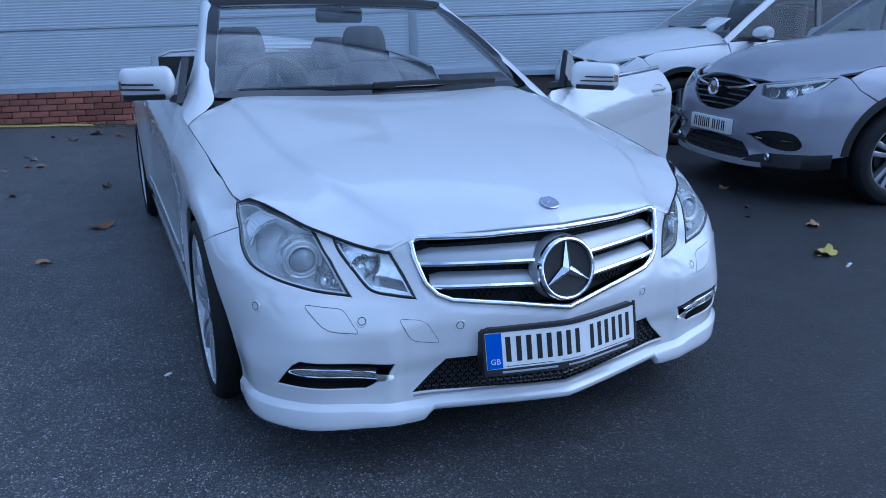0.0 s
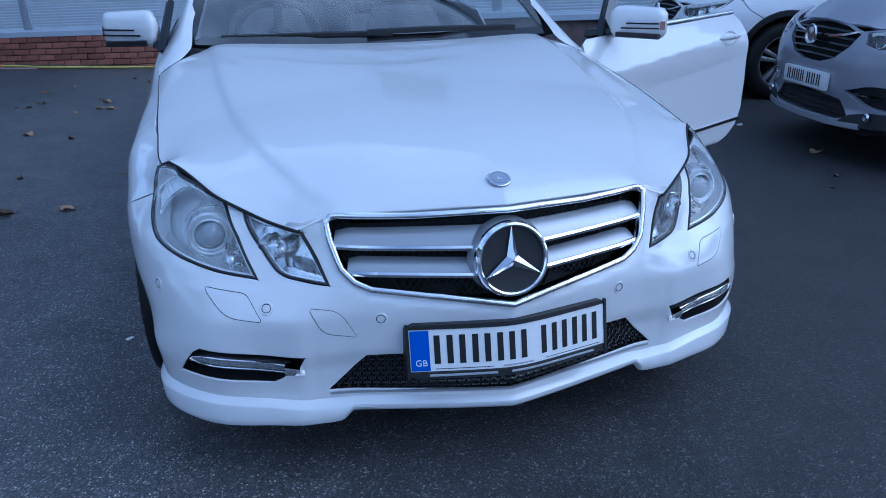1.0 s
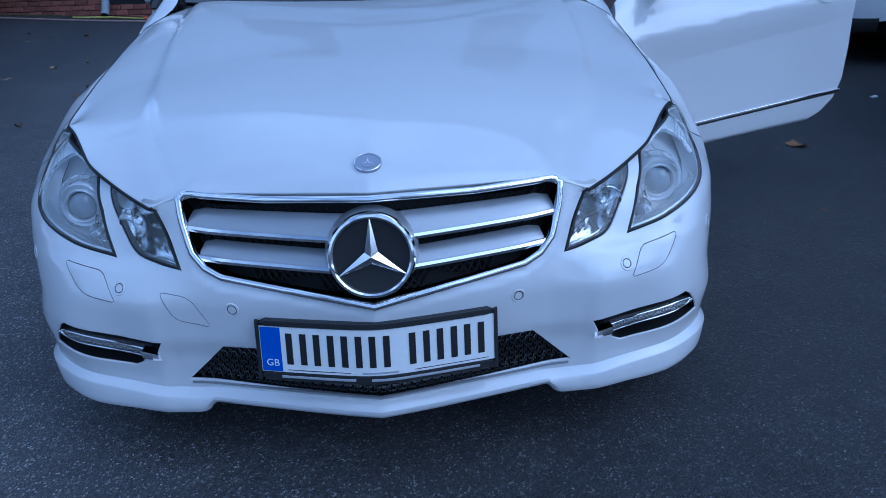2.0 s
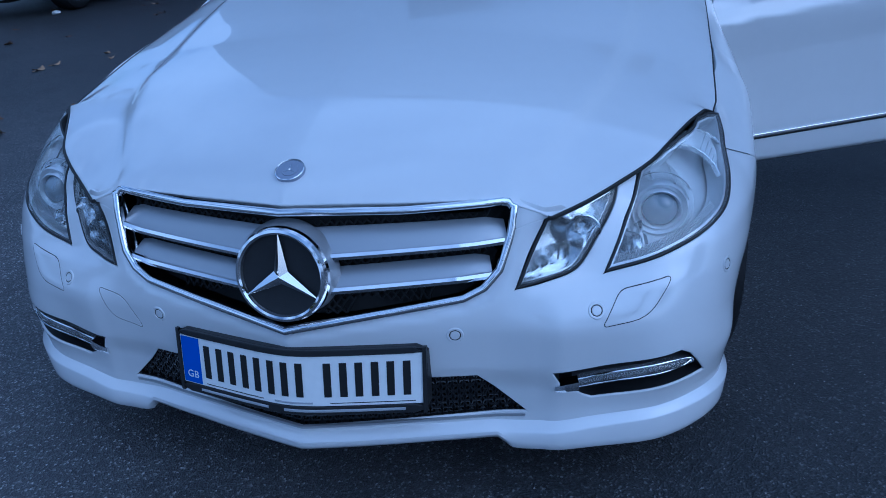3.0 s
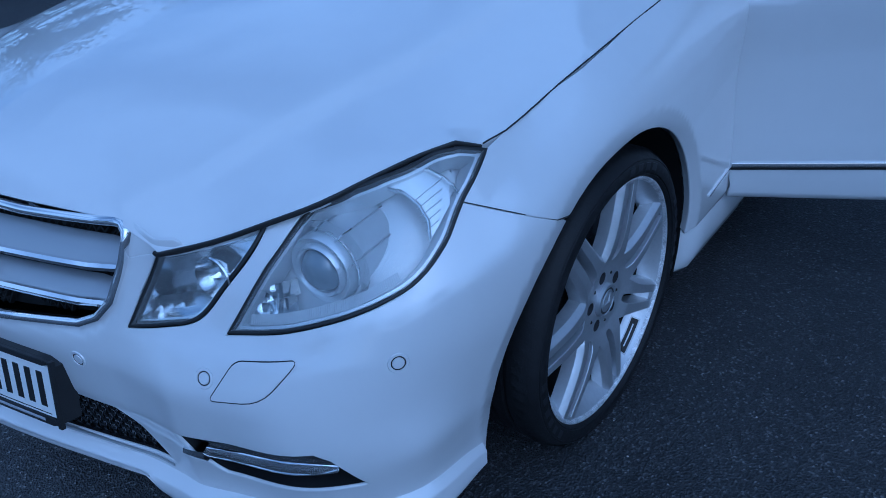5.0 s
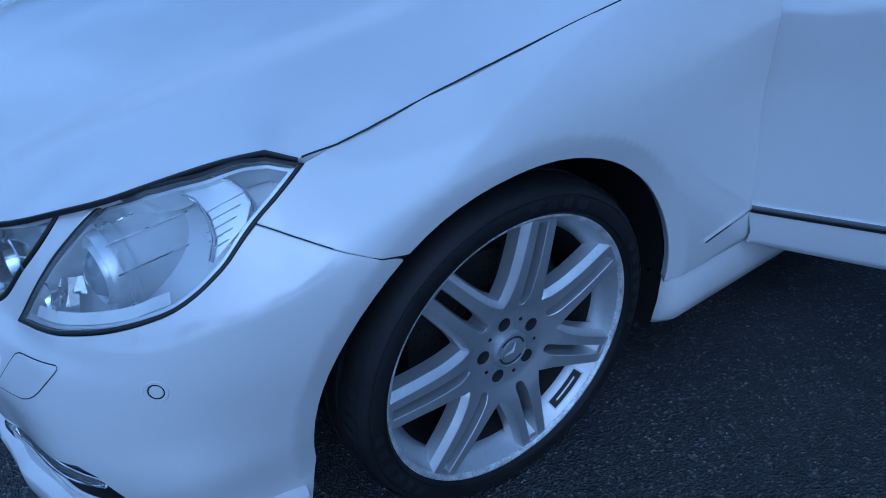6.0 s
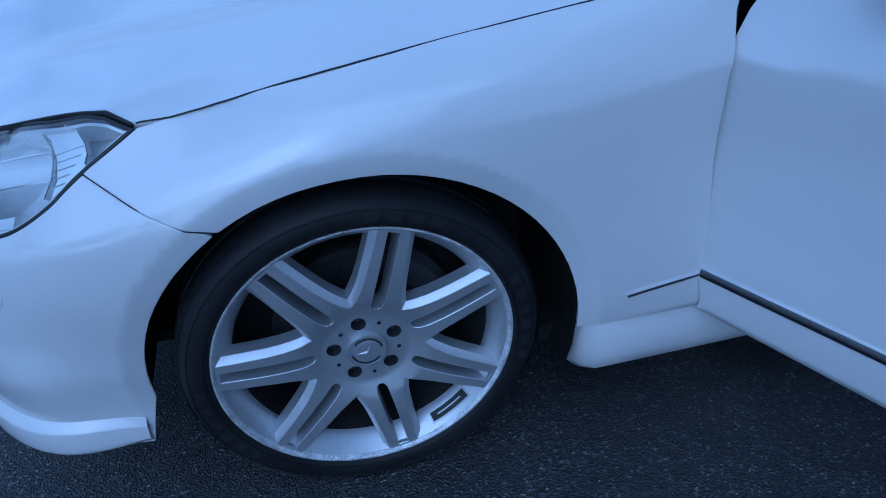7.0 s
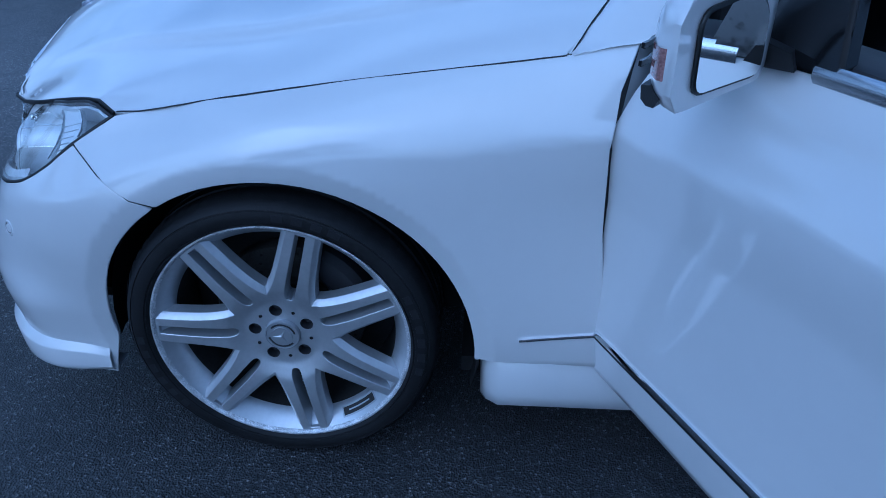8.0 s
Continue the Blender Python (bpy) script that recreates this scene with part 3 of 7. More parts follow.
finish("grille_surround", tube(path_r + path_l, sec, closed=True, ups=ups_r + ups_l), CHROME, grille, "chrome surround", 50)
back_poly = shrink([(u, v) for u, v in GR] + [(-u, v) for u, v in GR[::-1]][1:-1], .004)
panel("grille_backing", SKIN, back_poly, step=.03, fold=0, mat=DARK, parent=grille, lift=-.05)
# lattice of dark bars behind the louvres
lattice = []
gp = np.array(back_poly)
for sgn in (1, -1):
    for k in range(-14, 52):
        a = [(-.46 + k * .018 + sgn * (z - .57) * .9, z) for z in np.linspace(.47, .69, 12)]
        a = [q for q in a if inside(np.array([q]), gp)[0]]
        if len(a) > 1:
            lattice.append(tube([skin_pt(u, v, -.040) for u, v in a], [(-.0018, -.004), (.0018, -.004), (.0018, .004), (-.0018, .004)], up=(0, -1, .3)))
finish("grille_mesh", merged(*lattice), DARK, grille, "black diamond mesh")


def louvre(sgn, top0, top1, bot0, bot1, s0, s1):
    """A silver louvre that leans back, with a chrome bar along its lower edge."""
    rows, bar, ups = [], [], []
    for k in range(13):
        t = k / 12
        s = s0 + (s1 - s0) * t
        zt, zb = top0 + (top1 - top0) * t, bot0 + (bot1 - bot0) * t
        if t > .93:
            zt = zb + (zt - zb) * .8
        pts = [skin_pt(s, zt, -.030), skin_pt(s, zt - .003, -.026), skin_pt(s, zt * .5 + zb * .5, -.013), skin_pt(s, zb + .004, -.004), skin_pt(s, zb, -.004), skin_pt(s, zb - .003, -.012), skin_pt(s, zt * .5 + zb * .5, -.024)]
        rows.append([(p[0] * sgn, p[1], p[2]) for p in pts])
        q = skin_pt(s, zb, -.003)
        bar.append((q[0] * sgn, q[1], q[2]))
        ups.append(skin_normal(s, zb) * np.array([sgn, 1, 1]))
    b = loft(rows, closed_v=True, cap=True)
    return b, tube(bar, [(-.0072, -.003), (-.0062, .004), (0, .007), (.0062, .004), (.0072, -.003)], ups=ups)


for sgn in (1, -1):
    for spec in ((.659, .658, .604, .611, .05, .438), (.577, .592, .538, .551, .05, .404)):
        b, c = louvre(sgn, *spec)
        lv = finish("louvre", b, SATIN, grille, "silver louvre", 50)
        finish("louvre_bar", c, CHROME, lv, "chrome bar", 50)

# the star in its ring, standing in front of the louvres, leaning back
STAR_C, STAR_R = Vector((0, .008, .577)), .093
star_up = Vector((0, .20, .98)).normalized()
m_star = Matrix((Vector((1, 0, 0)), star_up, Vector((1, 0, 0)).cross(star_up))).transposed().to_4x4()
m_star.translation = STAR_C
ringed = [turned([(.079, .004), (.081, .010), (.085, .0125), (.090, .011), (.0935, .004), (.0945, -.006)], "z", 64)]
for k in range(3):
    t = radians(90 + 120 * k)
    d, w = Vector((math.cos(t), math.sin(t), 0)), Vector((-math.sin(t), math.cos(t), 0))
    tip, base = d * .080 + Vector((0, 0, .007)), Vector((0, 0, .016))
    l, r = (d * .5 + w * .866) * .0165 + Vector((0, 0, .005)), (d * .5 - w * .866) * .0165 + Vector((0, 0, .005))
    bm = bmesh.new()
    v = [bm.verts.new(p) for p in (tip + w * .001, l, base, r, tip - w * .001, tip + Vector((0, 0, .001)))]
    for f in ((0, 1, 2, 5), (5, 2, 3, 4)):
        bm.faces.new([v[i] for i in f])
    ringed.append(bm)
bm = merged(*ringed)
bm.transform(m_star)
star = finish("star_badge", bm, CHROME, grille, "chrome three-pointed star in a ring", 20)
bm = turned([(.0, .0), (.05, -.001), (.079, .002), (.08, .004)], "z", 48)
bm.transform(m_star)
finish("star_backing", bm, BLACK, star, "black backing")
bm = turned([(.0935, -.004), (.0955, -.010), (.100, -.024), (.102, -.04), (.09, -.04)], "z", 56)
for v in bm.verts:
    v.co.y *= 1.0 if v.co.y > 0 else .92
bm.transform(m_star)
finish("star_collar", bm, SATIN, star, "silver collar")


def honeycomb(poly, cell, depth, bar, lift, fn_pt):
    """Rows of small lozenge-shaped cells with bars between them, over a region of the skin."""
    bm = bmesh.new()
    p = np.array(poly)
    lo, hi = p.min(0), p.max(0)
    cw, ch = cell
    nr = 0
    z = lo[1]
    while z < hi[1] + ch:
        s = lo[0] - (cw / 2 if nr % 2 else 0)
        while s < hi[0] + cw:
            pts = [(s - cw * .34, z + ch * .5), (s + cw * .34, z + ch * .5), (s + cw * .5, z), (s + cw * .34, z - ch * .5), (s - cw * .34, z - ch * .5), (s - cw * .5, z)]
            if inside(np.array([(s, z)]), p)[0]:
                o, i, b = [], [], []
                for (u, v) in pts:
                    uu, vv = s + (u - s) * 1.02, z + (v - z) * 1.02
                    ui, vi = s + (u - s) * (1 - bar), z + (v - z) * (1 - bar * 1.2)
                    o.append(bm.verts.new(fn_pt(uu, vv, lift)))
                    i.append(bm.verts.new(fn_pt(ui, vi, lift - .001)))
                    b.append(bm.verts.new(fn_pt(ui, vi, lift - depth)))
                for k in range(6):
                    bm.faces.new((o[k - 1], o[k], i[k], i[k - 1]))
                    bm.faces.new((i[k - 1], i[k], b[k], b[k - 1]))
                bm.faces.new(b)
            s += cw * .92
        z += ch * .5 * 1.0
        nr += 1
    return bm


intake = tagged(new("lower_intake"), "wide lower air intake with a black honeycomb mesh")
intake.parent = car
finish("intake_mesh", honeycomb(shrink(INTAKE, -.006), (.026, .026), .014, .22, -.012, skin_pt), GLOSS, intake, "black honeycomb mesh", 30)
panel("intake_backing", SKIN, shrink(INTAKE, -.012), step=.04, fold=0, mat=DARK, parent=intake, lift=-.03)
strip = [skin_pt(u, .2335 + abs(u) * .004, -.001) for u in np.linspace(-.46, .46, 41)]
finish("intake_trim", tube(strip, [(-.004, -.002), (-.003, .003), (.003, .003), (.004, -.002)], up=(0, -1, 0)), SATIN, intake, "thin silver trim", 50)

# the lip along the bumper's foot
LIP_S = [0, .38, .400, .412, .435, .50, .60, .75, .85, .95, 1.048]
lip_low, lip_top = smooth(LIP_S, [.187, .189, .189, .180, .164, .159, .156, .154, .156, .160, .166]), smooth(LIP_S, [.212, .214, .213, .212, .211, .212, .220, .227, .230, .228, .216])
lip_out = smooth(LIP_S, [.024, .026, .026, .026, .026, .024, .021, .019, .020, .017, .010])
rows = []
for u in np.linspace(-1.048, 1.048, 241):
    a, sg = abs(u), 1 if u >= 0 else -1
    zb, zt, o = float(lip_low(a)), float(lip_top(a)), float(lip_out(a))
    rows.append([skin_pt(a, z, d) * np.array([sg, 1, 1]) for z, d in ((zt + .012, -.006), (zt + .010, .0004), (zt + .004, o * .30), (zt - .003, o * .80), (zt - .007, o * .92), (zb + .024, o), (zb + .017, o + .001), (zb + .008, o - .003), (zb + .001, o - .012), (zb - .001, -.05))])
finish("bumper_lip", loft(rows), PAINT, bumper, "white splitter lip", 32)

# dark scrape along the lip's corner on the driver's side
rows = []
for k in range(13):
    a = .80 + .13 * k / 12
    zb, o = float(lip_low(a)), float(lip_out(a))
    h = .002 + .009 * math.sin(math.pi * k / 12) * (.7 + .3 * math.sin(k * 2.3))
    rows.append([skin_pt(a, z, d) * np.array([-1, 1, 1]) for z, d in ((zb + .012, o - .0002), (zb + .012 - h * .6, o - .0006), (zb + .012 - h, o - .0012))])
finish("scrape", loft(rows), CALIPER, bumper, "dark scrape in the paint", 60)


def recess_wall(name, poly, depth, parent, mat):
    """The inner wall of an opening in the skin."""
    rows = [[skin_pt(abs(u), v, -.003) * np.array([1 if u >= 0 else -1, 1, 1]), skin_pt(abs(u), v, -depth) * np.array([1 if u >= 0 else -1, 1, 1])] for u, v in resample(poly, .02)]
    return finish(name, loft(rows, closed_u=True), mat, parent, "", 40)


recess_wall("intake_wall", shrink(INTAKE, -.001), .035, intake, BLACK)
# daytime lamps in their recesses
for sgn in (1, -1):
    fog = tagged(new("fog_recess"), "black bumper recess holding a clear daytime lamp")
    fog.parent = car
    me_back = panel("recess_backing", lambda u, v: SKIN(u, v), FOG if sgn > 0 else flipx(FOG), step=.03, fold=0, mat=BLACK, parent=fog, lift=-.045)
    recess_wall("recess_wall", FOG if sgn > 0 else flipx(FOG), .045, fog, BLACK)
    rows = []
    for k in range(15):
        t = k / 14
        s = (.552 + .240 * t)
        zc = .309 + .024 * t + .006 * math.sin(t * math.pi)
        h = .0125 * (1 - .0 * t) * math.sqrt(max(.06, 1 - max(0, (t - .72) / .28) ** 2)) * (.8 + .2 * min(1, t * 5))
        rows.append([skin_pt(s, zc + h * b, o) * np.array([sgn, 1, 1]) for b, o in ((1, -.022), (.96, -.008), (.45, -.001), (-.2, .001), (-.75, -.006), (-1, -.022))])
    lens = finish("daytime_lamp", loft(rows, cap=False), LENS, fog, "clear ribbed lamp lens", 40)
    rows2 = [[p - np.array([0, -1, 0]) * .012 for p in r] for r in rows]
    finish("lamp_reflector", loft(rows2), CALIPER, lens, "", 40)
    edge = [Vector(r[1]) for r in rows] + [Vector(r[2]) for r in rows[-1:]] + [Vector(r[4]) for r in rows[::-1]]
    finish("chrome_edge", tube(edge, oval(.0022, n=6), up=(0, -1, 0)), CHROME, lens, "thin chrome rim", 60)
    fin = []
    for k in range(9):
        t = k / 8
        s, zc = .517 + .046 * t, .3055 + .005 * t
        h = .0095 + .004 * t
        fin.append([skin_pt(s, zc + h * b, o) * np.array([sgn, 1, 1]) for b, o in ((1, -.016), (.9, .003), (0, .007), (-.9, .003), (-1, -.016))])
    finish("chrome_blade", loft(fin, cap=True, closed_v=True), CHROME, fog, "chrome blade at the lamp's inner end", 40)

# parking sensors and covers let into the bumper
for sgn in (1, -1):
    for s, z in ((.3255, .443), (.598, .475), (.898, .502)):
        c, n = skin_pt(s, z), skin_normal(s, z)
        c, n = Vector(c), Vector(n)
        if sgn < 0:
            c.x, n.x = -c.x, -n.x
        mt = n.to_track_quat("Z", "Y").to_matrix().to_4x4()
        mt.translation = c
        bm = turned([(.0, .0012), (.0085, .001), (.0095, -.001)], "z", 24)
        bm.transform(mt)
        sensor = finish("parking_sensor", bm, PAINT, car, "small round white parking sensor")
        bm = turned([(.0095, -.001), (.0098, .0004), (.0112, .0004), (.0115, .0)], "z", 24)
        bm.transform(mt)
        finish("sensor_gap", bm, SEAL, sensor)
        bm = turned([(.0115, .0), (.0122, .0014), (.0158, .0014), (.017, -.0006)], "z", 24)
        bm.transform(mt)
        finish("sensor_rim", bm, PAINT, sensor)
    wash = rounded([(.650, .504), (.754, .518), (.692, .454), (.608, .445)], [.014, .01, .03, .008])
    if sgn < 0:
        wash = flipx(wash)
    cover = panel("washer_cover", SKIN, wash, step=.015, fold=.003, mat=PAINT, parent=car, lift=.0012, label="white flap over a lamp washer", round_edge=.0008)
    panel("cover_gap", SKIN, shrink(wash, -.0022), step=.02, fold=0, mat=SEAL, parent=cover, lift=.0004)
tow = rounded(flipx([(.495, .473), (.425, .464), (.385, .396), (.462, .410)]), [.02, .01, .025, .01])
cover = panel("tow_cover", SKIN, tow, step=.015, fold=.003, mat=PAINT, parent=car, lift=.0012, label="white flap over the towing eye", round_edge=.0008)
panel("cover_gap", SKIN, shrink(tow, -.0022), step=.02, fold=0, mat=SEAL, parent=cover, lift=.0004)

# headlamps
for sgn in (1, -1):
    M3 = np.array([sgn, 1, 1])
    pt = lambda s, z, o=0.0: Vector(skin_pt(s, z, o) * M3)
    lamp = tagged(new("headlamp"), "clear headlamp with a projector lens and chrome tube inside")
    lamp.parent = car
    poly = HEAD if sgn > 0 else flipx(HEAD)
    glass = panel("lamp_glass", SKIN, shrink(poly, .004), step=.018, fold=.006, mat=LENS, parent=lamp, lift=.001, label="clear curved lamp cover")
    glass.visible_shadow = False
    panel("lamp_bowl", SKIN, shrink(poly, .001), step=.03, fold=0, mat=LAMP_GREY, parent=lamp, lift=-.066, label="grey inner bowl")
    rim = shrink(poly, .0015)
    path = [pt(abs(u), v, .0) for u, v in rim]
    ups = [Vector(skin_normal(abs(u), v) * M3) for u, v in rim]
    finish("lamp_seal", tube(path, [(-.003, -.018), (-.003, .0), (-.0015, .0012), (.0015, .0012), (.003, .0), (.003, -.018)], closed=True, ups=ups), SEAL, lamp, "black rubber seal", 50)
    rim = shrink(poly, .007)
    path = [pt(abs(u), v, -.010) for u, v in rim]
    finish("lamp_bezel", tube(path, [(-.0025, -.05), (-.0025, .0), (.002, .0), (.005, -.05)], closed=True, ups=[Vector(skin_normal(abs(u), v) * M3) for u, v in rim]), LAMP_SATIN, lamp, "silver inner bezel", 50)
    # projector looking forwards in a chrome tube that runs back
    c = Vector((.694 * sgn, .288, .614))
    ax = Vector((.10 * sgn, -.97, .02)).normalized()
    mt = ax.to_track_quat("Z", "Y").to_matrix().to_4x4()
    mt.translation = c
    bm = turned([(.0, .022), (.014, .020), (.026, .014), (.034, .004), (.036, -.004)], "z", 32)
    bm.transform(mt)
    finish("projector_lens", bm, PROJECTOR, lamp, "round glass projector lens")
    bm = turned([(.0, -.028), (.030, -.024), (.036, -.006)], "z", 32)
    bm.transform(mt)
    finish("projector_bowl", bm, GLOSS, lamp)
    bm = turned([(.036, -.006), (.037, .004), (.041, .008), (.044, .004), (.045, -.004), (.049, .000), (.054, .002), (.057, -.004), (.057, -.02), (.0565, -.07), (.0555, -.13), (.052, -.18)], "z", 40)
    bm.transform(mt)
    finish("projector_tube", bm, LAMP_SATIN, lamp, "satin silver barrel behind the projector")
    bm = turned([(.0585, -.020), (.061, -.012), (.067, -.011), (.0705, -.017), (.071, -.026), (.066, -.030)], "z", 40)
    bm.transform(mt)
    finish("projector_collar", bm, LENS, lamp, "clear collar round the projector")
    bars = []
    for a0 in (20, 62, 104, 150):
        d = Vector((math.cos(radians(a0)) * sgn, 0, math.sin(radians(a0))))
        p0, p1 = c + d * .0585 - ax * .012, c + d * .0565 - ax * .150
        bars.append(tube([p0, p1], [(-.0016, -.001), (-.001, .002), (.001, .002), (.0016, -.001)], up=d))
    finish("tube_ribs", merged(*bars), CHROME, lamp)
    # curved chrome dividers towards the lamp's outer corner, with a ribbed pale reflector between them
    bands = ([(.935, .722, -.020), (.965, .722, -.020), (.992, .714, -.020), (1.006, .697, -.018), (1.008, .676, -.014), (.998, .652, -.010)],
             [(1.030, .738, -.010), (1.056, .733, -.012), (1.070, .721, -.012), (1.076, .707, -.009), (1.074, .696, -.006)])
    for band in bands:
        q = [pt(*np.array(a0) + (np.array(b0) - np.array(a0)) * k / 4) for a0, b0 in zip(band, band[1:]) for k in range(4)] + [pt(*band[-1])]
        finish("lamp_divider", tube(q, [(-.0016, -.012), (-.0016, .0), (-.0005, .001), (.0012, .0), (.0014, -.012)], up=Vector(skin_normal(1.0, .70) * M3)), REFLECTOR, lamp, "curved chrome divider", 50)
    side_ref = [(.935, .728), (1.035, .742), (1.060, .734), (1.076, .712), (1.060, .688), (1.005, .655), (1.014, .676), (1.010, .700), (.99, .718)]
    panel("side_reflector", SKIN, side_ref if sgn > 0 else flipx(side_ref), step=.02, fold=0, mat=LAMP_PALE, parent=lamp, lift=-.022, label="pale ribbed side reflector")
    ribs_ = [tube([pt(1.000 + .0 * k, .664 + .0095 * k, -.020), pt(1.03 + .010 * k, .674 + .0115 * k, -.020)], [(-.0010, -.001), (0, .0012), (.0010, -.001)], up=Vector(skin_normal(1.0, .70) * M3)) for k in range(5)]
    finish("reflector_ribs", merged(*ribs_), LAMP_GREY, lamp)
    # small inner lamp at the nose end
    bm = turned([(.0, -.02), (.012, -.018), (.022, -.004), (.025, .004)], "z", 20)
    m2 = ax.to_track_quat("Z", "Y").to_matrix().to_4x4()
    m2.translation = Vector((.638 * sgn, .222, .572))
    bm.transform(m2)
    finish("inner_reflector", bm, REFLECTOR, lamp)
    chips = bmesh.new()
    rnd = random.Random(9)
    for k in range(12):
        u0, z0 = .662 + .013 * (k % 6), .556 + .020 * (k // 6) + .004 * (k % 6)
        chips.faces.new([chips.verts.new(pt(u, z, d)) for u, z, d in ((u0, z0, -.030), (u0 + .013, z0 + .003, -.036 - .014 * rnd.random()), (u0 + .013, z0 + .022, -.030 - .01 * rnd.random()), (u0, z0 + .019, -.020 - .014 * rnd.random()))])
    finish("inner_facets", chips, REFLECTOR, lamp, "bright facets", 5)
    # ribbed lower strip along the edge
    strip = []
    for k in range(72):
        u = .66 + .27 * k / 71
        zz = float(np.interp(u, [.629, .698, .773, .862, .945], [.533, .545, .560, .581, .603])) + .014
        strip.append(tube([pt(u, zz - .004, -.018), pt(u, zz + .010, -.020)], [(-.0010, -.002), (0, .0006), (.0010, -.002)], up=(0, -1, .2)))
    finish("ribbed_strip", merged(*strip), LAMP_GREY, lamp)

    small = tagged(new("side_lamp"), "small clear four-sided lamp beside the grille")
    small.parent = car
    poly = SMALL if sgn > 0 else flipx(SMALL)
    glass = panel("lamp_glass", SKIN, shrink(poly, .004), step=.016, fold=.006, mat=LENS, parent=small, lift=.001)
    glass.visible_shadow = False
    panel("lamp_bowl", SKIN, shrink(poly, .001), step=.03, fold=0, mat=REFLECTOR, parent=small, lift=-.06)
    rim = shrink(poly, .0015)
    finish("lamp_seal", tube([pt(abs(u), v, .0) for u, v in rim], [(-.003, -.018), (-.003, .0), (-.0015, .0012), (.0015, .0012), (.003, .0), (.003, -.018)], closed=True, ups=[Vector(skin_normal(abs(u), v) * M3) for u, v in rim]), SEAL, small, "black rubber seal", 50)
    rim = shrink(poly, .007)
    finish("lamp_bezel", tube([pt(abs(u), v, -.012) for u, v in rim], [(-.002, -.05), (-.002, .0), (.002, .0), (.004, -.05)], closed=True, ups=[Vector(skin_normal(abs(u), v) * M3) for u, v in rim]), REFLECTOR, small, "", 50)
    bm = turned([(.0, -.03), (.014, -.026), (.028, -.008), (.034, .006), (.036, .004)], "z", 24)
    m2 = Vector((.15 * sgn, -1, .1)).normalized().to_track_quat("Z", "Y").to_matrix().to_4x4()
    m2.translation = Vector((.548 * sgn, .200, .602))
    bm.transform(m2)
    finish("main_reflector", bm, REFLECTOR, small, "round bowl reflector")
    facets = bmesh.new()
    rnd = random.Random(5)
    for k in range(8):
        u0 = .47 + .02 * k
        z0 = float(np.interp(u0, [.449, .573, .692], [.530, .552, .68])) + .008
        q = [facets.verts.new(pt(u, z, d)) for u, z, d in ((u0, z0, -.04), (u0 + .02, z0 + .004, -.045 - .01 * rnd.random()), (u0 + .02, z0 + .026, -.03), (u0, z0 + .024, -.02 - .01 * rnd.random()))]
        facets.faces.new(q)
    finish("facets", facets, REFLECTOR, small, "", 5)

# dark gaps between the panels
# black tube added for the dark gap between the bonnet and the lamps
for sgn in (1, -1):
    rim = np.array([p for p in BON_RIM if .484 < p[0] < .807])
    run = np.gradient(rim, axis=0)
    run /= np.linalg.norm(run[:, :2], axis=1)[:, None]
    rim = rim + np.stack([run[:, 1] * .0035, -run[:, 0] * .0035, -.0040 + 0 * run[:, 0]], 1)
    finish("bonnet_seal", tube([(p[0] * sgn, p[1], p[2]) for p in rim], oval(.0036, .0045, 6), up=(0, 0, 1)), SEAL, bonnet, "black line for the dark gap along the bonnet's edge", 60)
for sgn in (1, -1):
    M3 = np.array([sgn, 1, 1])
    gaps = [[on_bonnet(x * sgn, y, -.001) for x, y in [(.8095, .552), (.8195, .60), (.823, .65), (.827, .75), (.834, .876), (.838, 1.0), (.8425, 1.117), (.847, 1.24), (.850, 1.35)]],
            [on_bonnet(x * sgn, y, .0) for x, y in [(.851, 1.355), (.822, 1.3740), (.797, 1.3880), (.768, 1.4050), (.731, 1.4240), (.70, 1.434)]],
            [Vector(skin_pt(s, z, .0) * M3) for s, z in [(SKIN.at_y(.631, .602), .602), (1.213, .615), (1.147, .649), (1.074, .683)]]]
    for g, w in zip(gaps, (.0017, .0015, .0009)):
        g = [Vector(p) for p in g]
        fine = [g[0]]
        for a0, b0 in zip(g, g[1:]):
            for j in range(1, 7):
                q = a0.lerp(b0, j / 6)
                if w != .0009:
                    q = on_bonnet(q.x, q.y, .0004)
                fine.append(q)
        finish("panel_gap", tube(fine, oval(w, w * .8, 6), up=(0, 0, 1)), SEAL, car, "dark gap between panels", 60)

# number plate in its black holder, bent to the nose
def plate_pt(x, z, out=0.0):
    t = x / .26
    y = -.034 + (z - .386) * .2 + .046 * (math.sqrt(t * t + .04) - .2) / .82
    return Vector((x, y - out * .98, z - .006 + out * .15))


def plate_sheet(x0, x1, z0, z1, out, depth, n=24, r=.0):
    rows = []
    for k in range(n + 1):
        x = x0 + (x1 - x0) * k / n
        e = min(x - x0, x1 - x)
        c = r - math.sqrt(max(0, r * r - (r - e) ** 2)) if e < r else 0
        rows.append([plate_pt(x, z0 + c, out - depth), plate_pt(x, z0 + c, out - .001), plate_pt(x, z0 + c + .001, out), plate_pt(x, z1 - c - .001, out), plate_pt(x, z1 - c, out - .001), plate_pt(x, z1 - c, out - depth)])
    return loft(rows, closed_v=True, cap=True)


